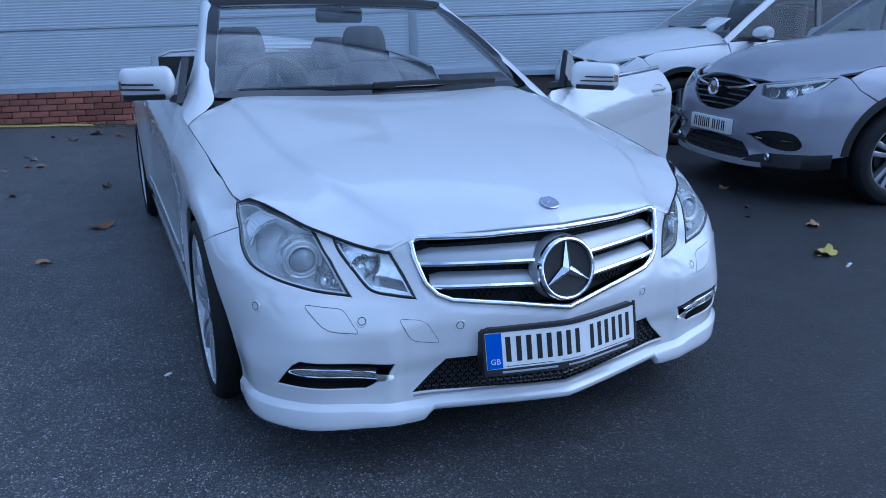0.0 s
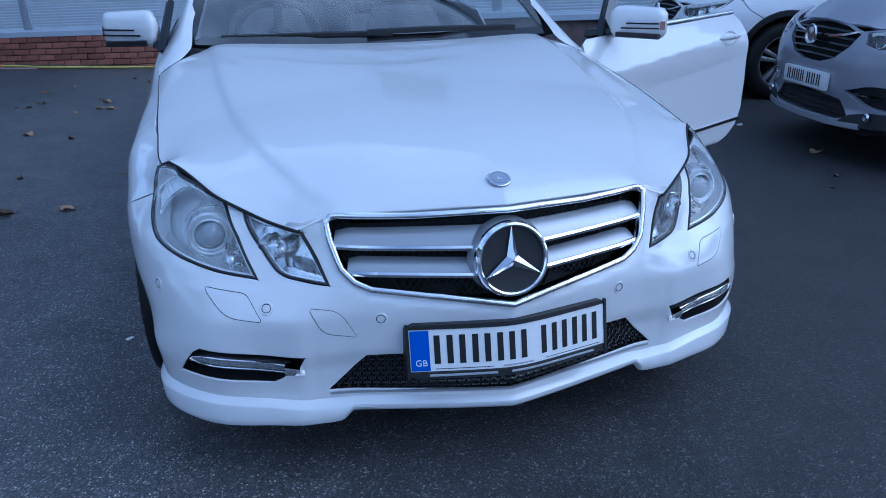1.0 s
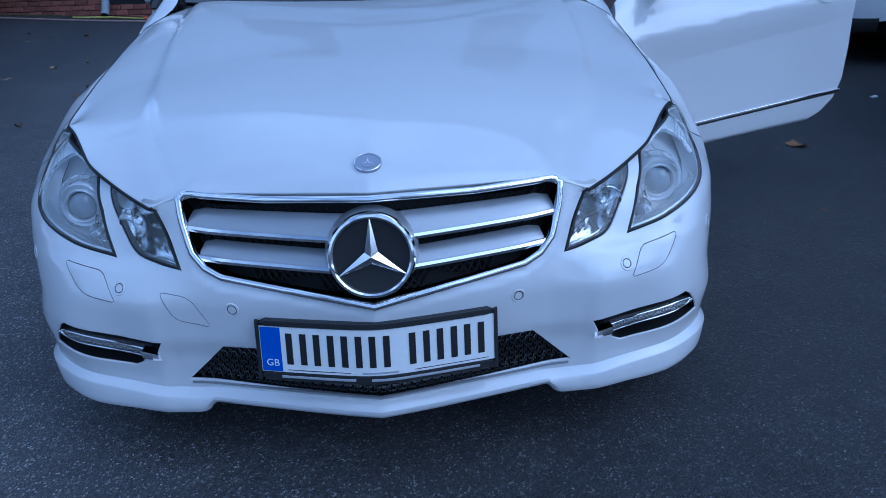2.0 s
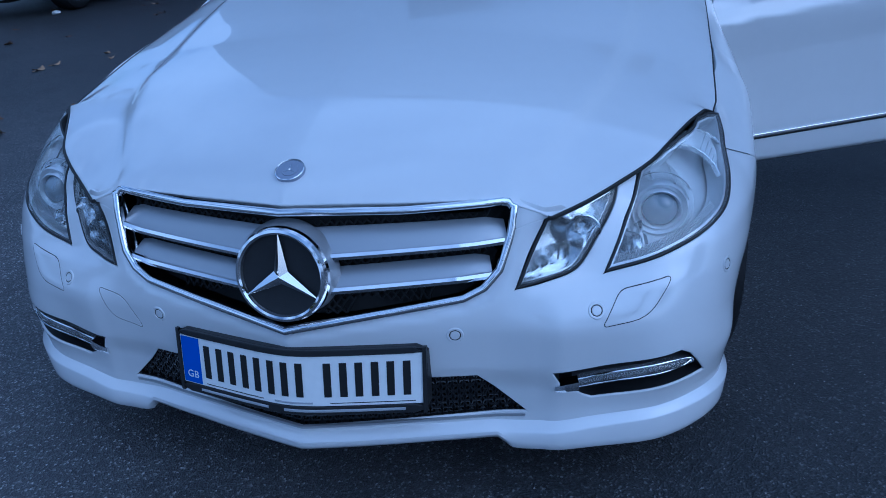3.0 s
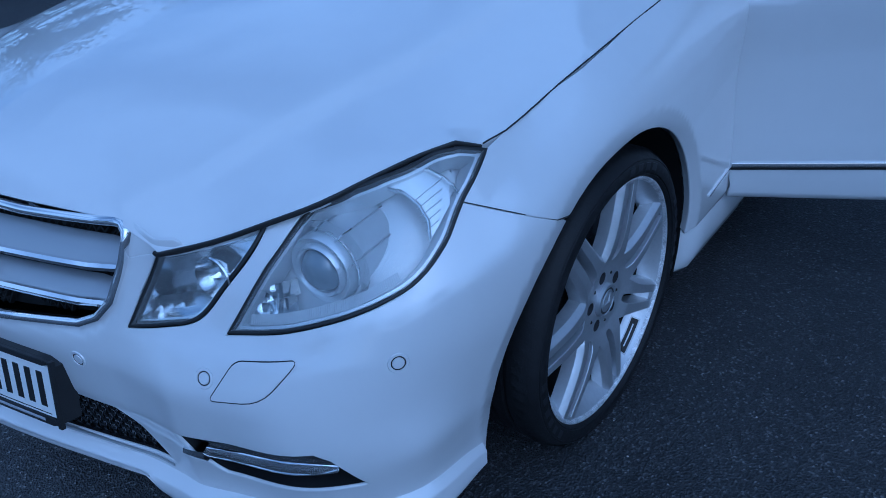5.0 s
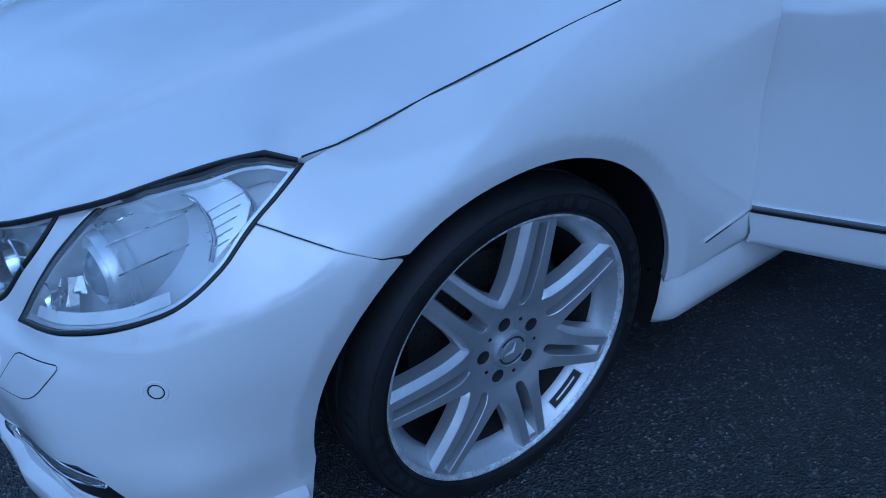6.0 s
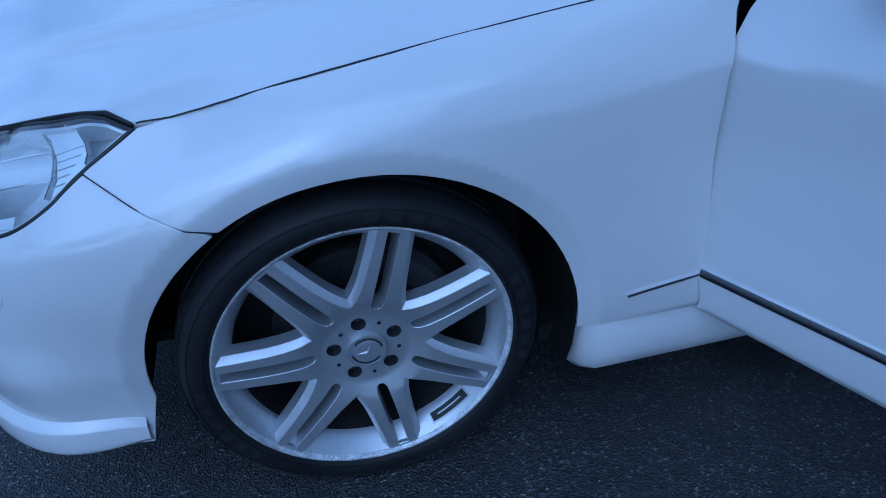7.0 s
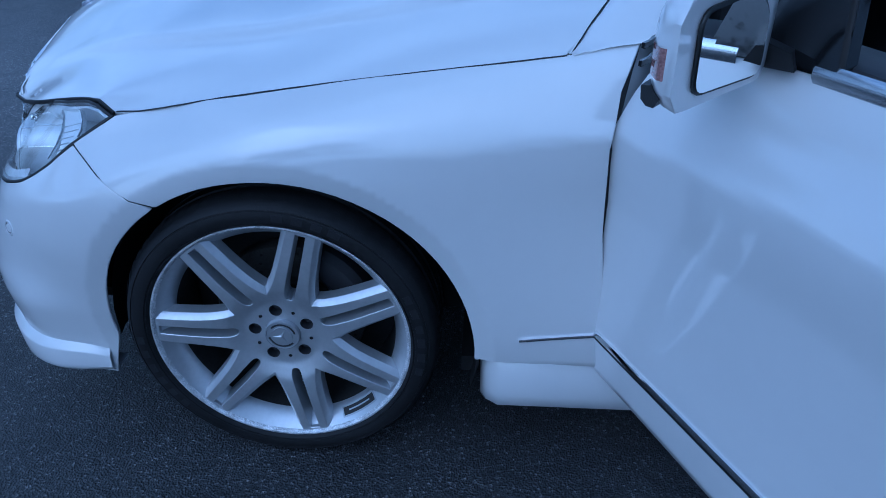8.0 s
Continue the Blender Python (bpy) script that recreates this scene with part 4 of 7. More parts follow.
plate = tagged(new("number_plate"), "white number plate in a black dealer holder")
plate.parent = car
finish("plate_holder", plate_sheet(-.268, .268, .299, .437, .0, .032, r=.012), BLACK, plate, "black plastic holder", 40)
finish("plate_lip", merged(plate_sheet(-.266, .266, .424, .4365, .006, .008, r=.008), plate_sheet(-.266, .266, .300, .318, .004, .006, r=.008), plate_sheet(-.2675, -.2600, .300, .436, .006, .008), plate_sheet(.2600, .2675, .300, .436, .006, .008)), BLACK, plate, "raised rim of the holder", 40)
finish("plate_sheet", plate_sheet(-.259, .259, .319, .423, .003, .003), PLATE_WHITE, plate, "white plate", 40)
finish("plate_band", plate_sheet(-.257, -.212, .321, .421, .0042, .001), PLATE_BLUE, plate, "blue band", 40)
for x in (-.178, -.117, -.056, .005, .092, .153, .214):
    for dx in (-.0155, .0155):
        finish("plate_bar", plate_sheet(x + dx - .0072, x + dx + .0072, .338, .409, .0042, .001, n=2), PLATE_BLACK, plate, "")
finish("plate_line", plate_sheet(-.20, -.06, .3245, .3262, .0042, .001, n=6), PLATE_BLACK, plate)
finish("plate_line", plate_sheet(.08, .245, .3245, .3262, .0042, .001, n=6), PLATE_BLACK, plate)
for x0, x1 in ((-.215, -.05), (-.015, .225)):
    finish("holder_print", plate_sheet(x0, x1, .3065, .3125, .0052, .001, n=10), PRINT_GREY, plate)
finish("plate_print", plate_sheet(-.035, .045, .3235, .3275, .0042, .001, n=6), PRINT_GREY, plate)
for ch, x in (("G", -.2475), ("B", -.2305)):
    cu = bpy.data.curves.new("letter", "FONT")
    cu.body, cu.size, cu.extrude = ch, .022, .0004
    tmp = bpy.data.objects.new("letter", cu)
    me = bpy.data.meshes.new_from_object(tmp)
    bpy.data.objects.remove(tmp)
    bm = bmesh.new()
    bm.from_mesh(me)
    for v in bm.verts:
        v.co = plate_pt(x + v.co.x, .334 + v.co.y, .0048 + v.co.z)
    finish("plate_letter", bm, PLATE_WHITE, plate, "white letter " + ch)


# wheels
def wheel_meshes():
    """Tyre, rim, lip, cap and brake of one wheel, its outer face looking along +x at the origin."""
    out = []
    prof = [(.256, -.004), (.261, .007), (.2655, .0115), (.2665, .0098), (.2685, .0100), (.2695, .0128), (.2760, .0142), (.286, .0143), (.2925, .0122), (.2933, .0100), (.2950, .0095), (.2960, .0108), (.300, .0078), (.3075, -.004), (.3125, -.016), (.3135, -.030), (.3135, -.046), (.3065, -.048), (.3065, -.056), (.3138, -.058), (.314, -.084), (.307, -.086), (.307, -.094),
            (.314, -.096), (.3138, -.124), (.307, -.126), (.307, -.134), (.3138, -.136), (.313, -.170), (.309, -.195), (.298, -.212), (.256, -.205)]
    bm = turned(prof, "x", 96)
    blocks = []
    for k in range(72):
        t = 2 * math.pi * k / 72
        rows = []
        for h, r in ((-.004, .3085), (-.016, .3135), (-.034, .3145)):
            rows.append([(h, (r + .0012) * math.cos(t + q + h * .9), (r + .0012) * math.sin(t + q + h * .9)) for q in (-.033, .027)])
        blocks.append(loft(rows))
    bm = merged(bm, *blocks)
    for v in bm.verts:
        v.co.z = max(v.co.z, -HUB_Z + .0015)
    out.append(("tyre", bm, RUBBER, "black low-profile tyre"))
    # raised lettering, too worn to read: one plain block to a letter
    rnd = random.Random(31)
    for a0, count in ((218, 6), (24, 6), (84, 4)):
        for k in range(count):
            mid = a0 - 7.2 * k
            strokes = [(mid - 2.4, mid + rnd.uniform(1.2, 2.4), .2745, .2895)]
            bms = []
            for t0, t1, r0, r1 in strokes:
                bms.append(loft([[(.0139, r0 * math.cos(t), r0 * math.sin(t)), (.0151, (r0 + .0006) * math.cos(t), (r0 + .0006) * math.sin(t)), (.0150, (r1 - .0006) * math.cos(t), (r1 - .0006) * math.sin(t)), (.0136, r1 * math.cos(t), r1 * math.sin(t))] for t in (radians(t0), radians((t0 + t1) / 2), radians(t1))]))
            out.append(("sidewall_mark", merged(*bms), SIDEWALL, "worn raised mark on the sidewall"))
    lip = turned([(.2585, -.010), (.2635, .001), (.2625, .0045), (.2565, .005), (.2525, .002), (.2505, -.004)], "x", 96)
    out.append(("rim_lip", lip, ALLOY_WORN, "kerb-scuffed rim edge"))
    barrel = turned([(.2515, -.002), (.2475, -.006), (.238, -.017), (.2285, -.030), (.2240, -.042)], "x", 96)
    out.append(("rim_flange", barrel, ALLOY, "silver rim"))
    out.append(("rim_barrel", turned([(.2240, -.042), (.2205, -.085), (.219, -.12), (.222, -.17), (.24, -.2), (.255, -.205)], "x", 64), DARK_ALLOY, "dark grey inner rim barrel"))
    # the wheel's face: seven split spokes, each pair parted by a long slot, with slanting flanks
    pairs = 7
    dish = smooth([.03, .072, .092, .115, .18, .26], [-.017, -.0165, -.0105, -.0035, .0005, -.0005])
    face = lambda u, v: np.stack([dish(np.hypot(u, v)), u + 0 * v, v + 0 * u], -1)
    side = smooth([.099, .102, .108, .118, .13, .15, .20, .253], [25.7, 24.0, 21.8, 18.3, 15.4, 12.2, 8.2, 6.0])
    slot_w = smooth([.088, .092, .105, .14, .18, .22, .247], [.0040, .0085, .0112, .0118, .0115, .0110, .0104])
    polar = lambda r, a: (r * math.sin(a), r * math.cos(a))
    outer, slots = [], []
    for k in range(pairs):
        mid = 2 * math.pi * k / pairs
        rr = [.1005, .104, .110, .118, .13, .145, .165, .19, .215, .24, .252]
        outer += [polar(r, mid - radians(float(side(r)))) for r in rr] + [polar(.252, mid)] + [polar(r, mid + radians(float(side(r)))) for r in rr[::-1]]
        rs = [.088, .092, .098, .106, .12, .14, .165, .19, .22, .2465]
        one = [(float(slot_w(r)), r) for r in rs] + [(-float(slot_w(r)), r) for r in rs[::-1]]
        slots.append([(u * math.cos(mid) + v * math.sin(mid), v * math.cos(mid) - u * math.sin(mid)) for u, v in one])
    ring = lambda cu, cv, r, n: [(cu + r * math.cos(2 * math.pi * q / n), cv + r * math.sin(2 * math.pi * q / n)) for q in range(n)]
    bolts = [polar(.0565, radians(72 * k - 24)) for k in range(5)]
    sheet = panel("spokes", face, outer, slots + [ring(u, v, .0132, 18) for u, v in bolts] + [ring(0, 0, .0365, 36)], step=.0075, fold=0, mat=ALLOY)
    sheet_bm = bmesh.new()
    sheet_bm.from_mesh(sheet.data)
    bpy.data.objects.remove(sheet)

    def flank(loop, steps):
        """Slanting walls that fall away from an edge of the face."""
        q = np.array(resample(loop, .006))
        area = np.sum(q[:, 0] * np.roll(q[:, 1], -1) - q[:, 1] * np.roll(q[:, 0], -1))
        t = np.roll(q, -1, 0) - np.roll(q, 1, 0)
        t /= np.linalg.norm(t, axis=1)[:, None] + 1e-9
        nn = np.stack([t[:, 1], -t[:, 0]], 1) * (1 if area > 0 else -1)
        rows = []
        for d, h in steps:
            w = q + nn * d
            rows.append([(float(dish(math.hypot(*w[n_]))) + h, w[n_][0], w[n_][1]) for n_ in range(len(q))])
        return loft(rows, closed_v=True)

    walls = [flank(outer, ((.0, .0), (.0016, -.0008), (.0105, -.012), (.0125, -.036)))]
    walls += [flank(sl, ((.0, .0), (-.0010, -.0010), (-.0022, -.018), (-.0028, -.040))) for sl in slots]
    walls += [turned([(.0365, -.0172), (.0368, -.022)], "x", 36)]
    out.append(("spokes", merged(sheet_bm, *walls), ALLOY, "seven split silver spokes"))
    for u, v in bolts:
        out.append(("bolt_hole", merged(turned([(.0, -.034), (.0085, -.034), (.0085, -.040), (.0132, -.040)], "x", 18, (0, u, v)), turned([(.0132, -.017), (.0130, -.040)], "x", 18, (0, u, v))), CALIPER, "dark hole with a wheel bolt"))
    for k in range(5):
        u, v = polar(.0575, radians(72 * k + 12))
        out.append(("small_hole", turned([(.0, -.0150), (.0030, -.0148), (.0038, -.0160)], "x", 12, (0, u, v)), GLOSS, "small dark hole"))
    cap = turned([(.0, -.006), (.0205, -.0065), (.021, -.0085), (.0315, -.0090), (.0320, -.0075), (.0345, -.008), (.0358, -.012), (.0362, -.022)], "x", 40)
    arms = []
    for k in range(3):
        t = radians(10 + 120 * k)
        d, w = Vector((0, math.sin(t), math.cos(t))), Vector((0, math.cos(t), -math.sin(t)))
        b = bmesh.new()
        v = [b.verts.new(p) for p in (d * .0195 + Vector((-.0062, 0, 0)), w * .0034 + Vector((-.0058, 0, 0)), Vector((-.0030, 0, 0)), w * -.0034 + Vector((-.0058, 0, 0)))]
        b.faces.new((v[0], v[1], v[2]))
        b.faces.new((v[0], v[2], v[3]))
        arms.append(b)
    out.append(("wheel_cap", merged(cap, *arms), SATIN, "silver centre cap with a star"))
    for a0, a1 in ((25, 155), (205, 335)):
        rows = [[(-.0083, r * math.cos(radians(a0 + (a1 - a0) * k / 16)), r * math.sin(radians(a0 + (a1 - a0) * k / 16))) for r in (.0245, .0285)] for k in range(17)]
        out.append(("cap_band", loft(rows), CALIPER, "dark printed band on the cap"))
    # dark plate added for the deep shade seen between the spokes
    out.append(("brake_shield", turned([(.06, -.150), (.20, -.146), (.2185, -.150), (.2185, -.16)], "x", 48), DARK, "dark plate added behind the disc to darken the wheel's openings"))
    for a0, a1, mat_, rr_, nm in ((-64, -42, SATIN, .0012, "rim_label"), (-63.2, -42.8, DARK_ALLOY, .0018, "label_field"), (-60, -46, SATIN, .0024, "label_bar")):
        rows = []
        h0, h1 = {"rim_label": (-.009, -.028), "label_field": (-.0115, -.0255), "label_bar": (-.0172, -.0196)}[nm]
        for k in range(9):
            t = radians(a0 + (a1 - a0) * k / 8)
            rows.append([(x, (r - rr_) * math.cos(t), (r - rr_) * math.sin(t)) for x, r in ((h0, .2475 + (h0 + .006) * .80), (h1, .2475 + (h1 + .006) * .80))])
        out.append((nm, loft(rows), mat_, "small label on the rim"))
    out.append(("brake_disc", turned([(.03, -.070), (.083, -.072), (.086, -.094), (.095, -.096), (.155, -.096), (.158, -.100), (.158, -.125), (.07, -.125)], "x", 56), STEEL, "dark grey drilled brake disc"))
    drilled = [turned([(.0, -.0955), (.0032, -.0955)], "x", 8, (0, r * math.sin(a), r * math.cos(a))) for k in range(24) for r, a in ((.107, k * .2618), (.124, k * .2618 + .09), (.142, k * .2618 + .18))]
    out.append(("disc_holes", merged(*drilled), DARK, "drilled holes of the disc"))
    rows = []
    for k in range(9):
        t = radians(20 + 60 * k / 8)
        rows.append([(x, r * math.sin(t), r * math.cos(t)) for x, r in ((-.085, .105), (-.07, .12), (-.07, .165), (-.085, .178), (-.15, .178), (-.15, .105))])
    out.append(("brake_caliper", loft(rows, closed_v=True, cap=True), CALIPER, "dark brake caliper"))
    return out


w1 = tagged(new("wheel"), "silver twin-spoke alloy wheel with a scuffed rim")
w1.parent = car
w1.matrix_local = pose(.908, HUB_Y, HUB_Z)
made = []
for n_, bm, mt, lb in wheel_meshes():
    made.append(finish(n_, bm, mt, w1, lb, 40 if n_ not in ("spokes",) else 28))
# the spokes stand so that one pair leans back from upright
for ob in made:
    if ob.name.split(".")[0] in ("spokes", "bolt_hole", "small_hole", "wheel_cap", "cap_band", "rim_lip"):
        ob.rotation_euler.x = radians(-15.3)
for x, y, tz in ((-.908, HUB_Y, 180), (.93, 3.585, 0), (-.93, 3.585, 180)):
    w = tagged(new("wheel"), "silver twin-spoke alloy wheel")
    w.parent = car
    w.matrix_local = pose(x, y, HUB_Z, 0, 0, tz)
    for ob in made:
        o = new(ob.name.split(".")[0], ob.data)
        o.parent, o.rotation_euler = w, ob.rotation_euler
        tagged(o, ob["label"])

# wheel-arch liners, a dark floor pan and the engine bay's sides
for sgn in (1, -1):
    for cy in (ARCH_Y, 3.585):
        rows = []
        for k in range(21):
            t = radians(-20 + 205 * k / 20)
            rows.append([(sgn * (x if x < .7 or k < 14 else x - .05), cy + r * math.cos(t), ARCH_Z + r * math.sin(t)) for x, r in ((.895, ARCH_R + .004), (.86, ARCH_R + .012), (.55, ARCH_R + .012), (.55, .05))])
        finish("arch_liner", loft(rows), DARK, car, "black wheel-arch liner", 40)
finish("floor_pan", merged(box(-.80, 1.18, .15, .80, 3.25, .19), box(-.60, .14, .175, .60, 1.2, .20), box(-.6, .5, .2, .6, 1.2, .6), box(-.7, 3.2, .25, .7, 4.5, .3)), DARK, car, "dark underside")

# sills
rows = []
for y in [1.222, 1.225, 1.235] + list(np.linspace(1.26, 3.19, 24)):
    k = min(1, .55 + (y - 1.222) * 22)
    rows.append([(.80 + (x - .80) * (k if x > .87 else 1), y, z) for x, z in ((.86, .275), (.894, .271), (.9035, .258), (.912, .225), (.914, .185), (.906, .152), (.888, .134), (.80, .128))])
sill_b = loft(rows)
sill_b.faces.new([v for v in sill_b.verts][:8])
finish("sill", sill_b, PAINT, car, "white side sill", 50)
finish("sill", loft([[(-x, y, z) for x, y, z in r] for r in rows]), PAINT, car, "white side sill", 50)
for sgn in (1, -1):
    q = [(skin_pt(SKIN.at_y(y, .338 + (y - 1.30) * .12), .338 + (y - 1.30) * .12, .001)) * np.array([sgn, 1, 1]) for y in np.linspace(1.295, 1.442, 10)]
    finish("wing_strip", tube(q, [(-.0035, -.002), (-.003, .003), (0, .0042), (.003, .003), (.0035, -.002)], up=(sgn, 0, 0)), CHROME, car, "thin chrome strip", 50)

# doors: built shut, the passenger's then swung open on its hinge
DOOR_F = [(1.463, .266), (1.469, .30), (1.456, .36), (1.434, .57), (1.428, .73), (1.440, .82), (1.468, .895), (1.50, .915)]
DOOR = [(y, z) for y, z in DOOR_F] + [(1.62, .926), (2.2, .945), (2.78, .958), (2.83, .93), (2.86, .80), (2.875, .60), (2.865, .45), (2.82, .36), (2.74, .30), (2.64, .268)]
door_poly = [(SKIN.at_y(y, z), z) for y, z in DOOR]
HINGE = Matrix.Translation((.905, 1.447, 0))


def door(sgn, swing):
    d = tagged(new("door"), "white open passenger door with a chrome strip" if swing else "white closed driver's door with a chrome strip")
    d.parent = car
    dp = door_poly if sgn > 0 else flipx(door_poly)
    obs = [panel("door_skin", SKIN, dp, step=.014, fold=.055, mat=PAINT, parent=d, label="white door skin"),
           panel("door_lining", SKIN, shrink(dp, .02), step=.06, fold=.0, mat=LEATHER, parent=d, lift=.075, label="black door lining", flip=True)]
    M3 = np.array([sgn, 1, 1])
    zs = lambda y: .362 + (y - 1.45) * .022
    q = [skin_pt(SKIN.at_y(y, zs(y)), zs(y), .001) * M3 for y in np.linspace(1.462, 2.855, 40)]
    obs.append(finish("door_strip", tube(q, [(-.0075, -.002), (-.007, .003), (0, .005), (.004, .004), (.0055, -.002)], up=(sgn, 0, 0)), CHROME, d, "chrome strip", 50))
    # black line standing in for the shadow under the chrome strip
    q = [skin_pt(SKIN.at_y(y, zs(y) - .009), zs(y) - .009, .0008) * M3 for y in np.linspace(1.462, 2.855, 40)]
    obs.append(finish("strip_shadow_seal", tube(q, [(-.003, -.002), (-.003, .002), (.003, .002), (.003, -.002)], up=(sgn, 0, 0)), SEAL, d, "black line for the shadow under the strip", 50))
    q = [skin_pt(SKIN.at_y(y, .930 + (y - 1.64) * .030), .930 + (y - 1.64) * .030, .004) * M3 for y in np.linspace(1.735, 2.79, 30)]
    obs.append(finish("belt_trim", tube(q, [(-.014, -.010), (-.013, .004), (-.004, .009), (.006, .006), (.016, -.006), (.014, -.012)], up=(sgn, 0, .35)), BELT, d, "brushed metal belt trim", 50))
    q = [skin_pt(SKIN.at_y(y, .936 + (y - 1.64) * .030), .936 + (y - 1.64) * .030, -.022) * M3 for y in np.linspace(1.64, 2.79, 20)]
    obs.append(finish("belt_seal", tube(q, [(-.012, -.012), (-.010, .010), (.010, .010), (.012, -.012)], up=(sgn, 0, .35)), SEAL, d, "black window seal", 50))
    # handle in a shallow scoop
    hs, hz = SKIN.at_y(2.66, .845), .845
    c, n = Vector(skin_pt(hs, hz) * M3), Vector(skin_normal(hs, hz) * M3)
    scoop = turned([(.0, -.020), (.026, -.016), (.042, -.004), (.046, .0012), (.050, .0)], "z", 32)
    mt = n.to_track_quat("Z", "Y").to_matrix().to_4x4()
    mt.translation = c + n * .0015
    for v in scoop.verts:
        v.co.x *= 1.55 if abs(mt.col[0].y) > abs(mt.col[1].y) else .75
        v.co.y *= .75 if abs(mt.col[0].y) > abs(mt.col[1].y) else 1.55
    scoop.transform(mt)
    obs.append(finish("handle_scoop", scoop, PAINT, d, "shallow scoop"))
    rows = []
    for k in range(13):
        t = k / 12
        y = 2.555 + .215 * t
        o = .006 + .026 * math.sin(math.pi * min(1, max(0, t))) ** .5
        p = Vector((skin_pt(SKIN.at_y(y, hz), hz) * M3)) + n * (o - .012)
        hw = .0125 * (.55 + .45 * math.sin(math.pi * t) ** .6)
        rows.append([p + Vector((0, 0, hw * b)) + n * a for a, b in ((-.008, -.7), (-.003, -1), (.004, -.6), (.006, 0), (.004, .6), (-.003, 1), (-.008, .7))])
    obs.append(finish("door_handle", loft(rows, closed_v=True, cap=True), PAINT, d, "white door handle", 45))
    # black sail in front of the window
    p = [(1.56, .925), (1.775, .935), (1.725, 1.085), (1.69, 1.11)]
    bm = prism(p, lambda u, v, w: (sgn * (.865 - (v - .93) * .30 - w), u, v), .03)
    bmesh.ops.bevel(bm, geom=bm.edges[:], offset=.006, segments=2, affect="EDGES")
    obs.append(finish("window_sail", bm, GLOSS, d, "glossy black window corner", 40))
    # lock pin and inner top of the door
    obs.append(finish("lock_pin", turned([(.0, .040), (.007, .039), (.009, .034), (.007, .028), (.005, .024), (.005, -.02)], "z", 20, (sgn * .80, 2.05, .955)), CHROME, d, "chrome lock pin"))
    obs.append(finish("door_top", box(sgn * .80 - .045, 1.62, .90, sgn * .80 + .045, 2.78, .953, .012), LEATHER, d, "black padded door top"))
    return d


def wing_mirror(sgn):
    """The mirror's shell, glass, indicator and foot, as fitted to a shut door."""
    m = tagged(new("wing_mirror"), "white door mirror with a black foot")
    m.parent = car
    OFF = Vector((.032 * sgn, -.016, -.030)) if sgn > 0 else Vector((.015 * sgn, -.017, -.010))
    rows = []
    for k in range(15):
        t = k / 14
        x = .835 + .215 * t
        sq = min(1, (math.sin(math.pi * min(1, (.12 if t < .5 else .42) + (.88 if t < .5 else .58) * (1 - abs(2 * t - 1) ** (5 if t < .5 else 8))) / 2)))
        hy = .068 * sq * (1 - .22 * t)
        hz = .071 * sq * (1 - .10 * t)
        yc, zc = 1.675 + .018 * t, 1.011 + .006 * (1 - t)
        r = []
        for j in range(24):
            a = 2 * math.pi * j / 24
            ca, sa = math.cos(a), math.sin(a)
            py = math.copysign(abs(ca) ** .62, ca)
            pz = math.copysign(abs(sa) ** .62, sa)
            if py > 0:
                py = min(py, .35 - .35 * t)
            r.append((sgn * x, yc + hy * py, zc + hz * pz))
        rows.append(r)
    obs = [finish("mirror_shell", loft(rows, closed_v=True, cap=True), PAINT, m, "white mirror shell", 50)]
    yb = lambda u: 1.699 - .006 * (u - .835) / .215
    outline = rounded([(.876, .961), (1.012, .967), (1.016, 1.056), (.912, 1.064), (.880, 1.034)], .018)
    b = prism(outline, lambda u, v, w: (sgn * u, yb(u) + .0035 + w, v), .003)
    obs.append(finish("mirror_glass", b, MIRROR, m, "mirror glass"))
    b = prism(shrink(outline, -.004), lambda u, v, w: (sgn * u, yb(u) + .0005 + w, v), .003)
    obs.append(finish("glass_rim", b, SEAL, m, "black rim"))
    rows = []
    for k in range(8):
        t = k / 7
        x = .885 + .157 * t
        rows.append([(sgn * x, 1.675 + .012 * t + dy * (1 - .22 * t), z + .006 * (1 - t) + .004) for dy, z in ((-.050, .966), (-.069, .962), (-.066, .946), (-.052, .941), (-.034, .943), (-.024, .956))])
    obs.append(finish("mirror_base", loft(rows, closed_v=True, cap=True), BLACK, m, "black lower shell", 40))
    rows = []
    for k in range(7):
        t = k / 6
        x = .78 + .10 * t
        rows.append([(sgn * x, 1.645 + .03 * t + a * (.045 + .01 * t), .925 + .012 * t + b * (.022 - .006 * t)) for a, b in ((-1, -.5), (-.8, .8), (0, 1), (.8, .8), (1, -.5), (0, -1))])
    obs.append(finish("mirror_foot", loft(rows, closed_v=True, cap=True), BLACK, m, "black mirror foot", 40))
    for zc, x0, x1 in ((1.012, .925, 1.046), (.992, .905, 1.048)):
        path = [(sgn * x, 1.672 + .018 * (x - .835) / .215 - .072 * (1 - .14 * (x - .835) / .215) * (1 if x < 1.03 else .93) - .0008, zc) for x in np.linspace(x0, x1, 10)]
        obs.append(finish("indicator_slot", tube(path, [(-.0035, -.003), (-.003, .002), (.003, .002), (.0035, -.003)], up=(0, -1, 0)), GLOSS, m, "black indicator slot", 50))
    rows = []
    for k in range(9):
        t = k / 8
        y = 1.648 + .040 * t
        bulge = .004 * math.sin(math.pi * t)
        rows.append([(sgn * (1.049 + bulge - .010 * abs(t - .5)), y, 1.004 + h) for h in (-.019, -.010, .0, .009, .017)])
    obs.append(finish("indicator_lens", loft(rows), INDICATOR, m, "clear and red indicator lens"))
    # the housing sweeps back towards its outer end
    for o in obs:
        o.location = OFF if not o.name.startswith("mirror_foot") else Vector((0, -.017, .006))
        for v in o.data.vertices:
            v.co.y += .36 * (abs(v.co.x) - .85)
    return m


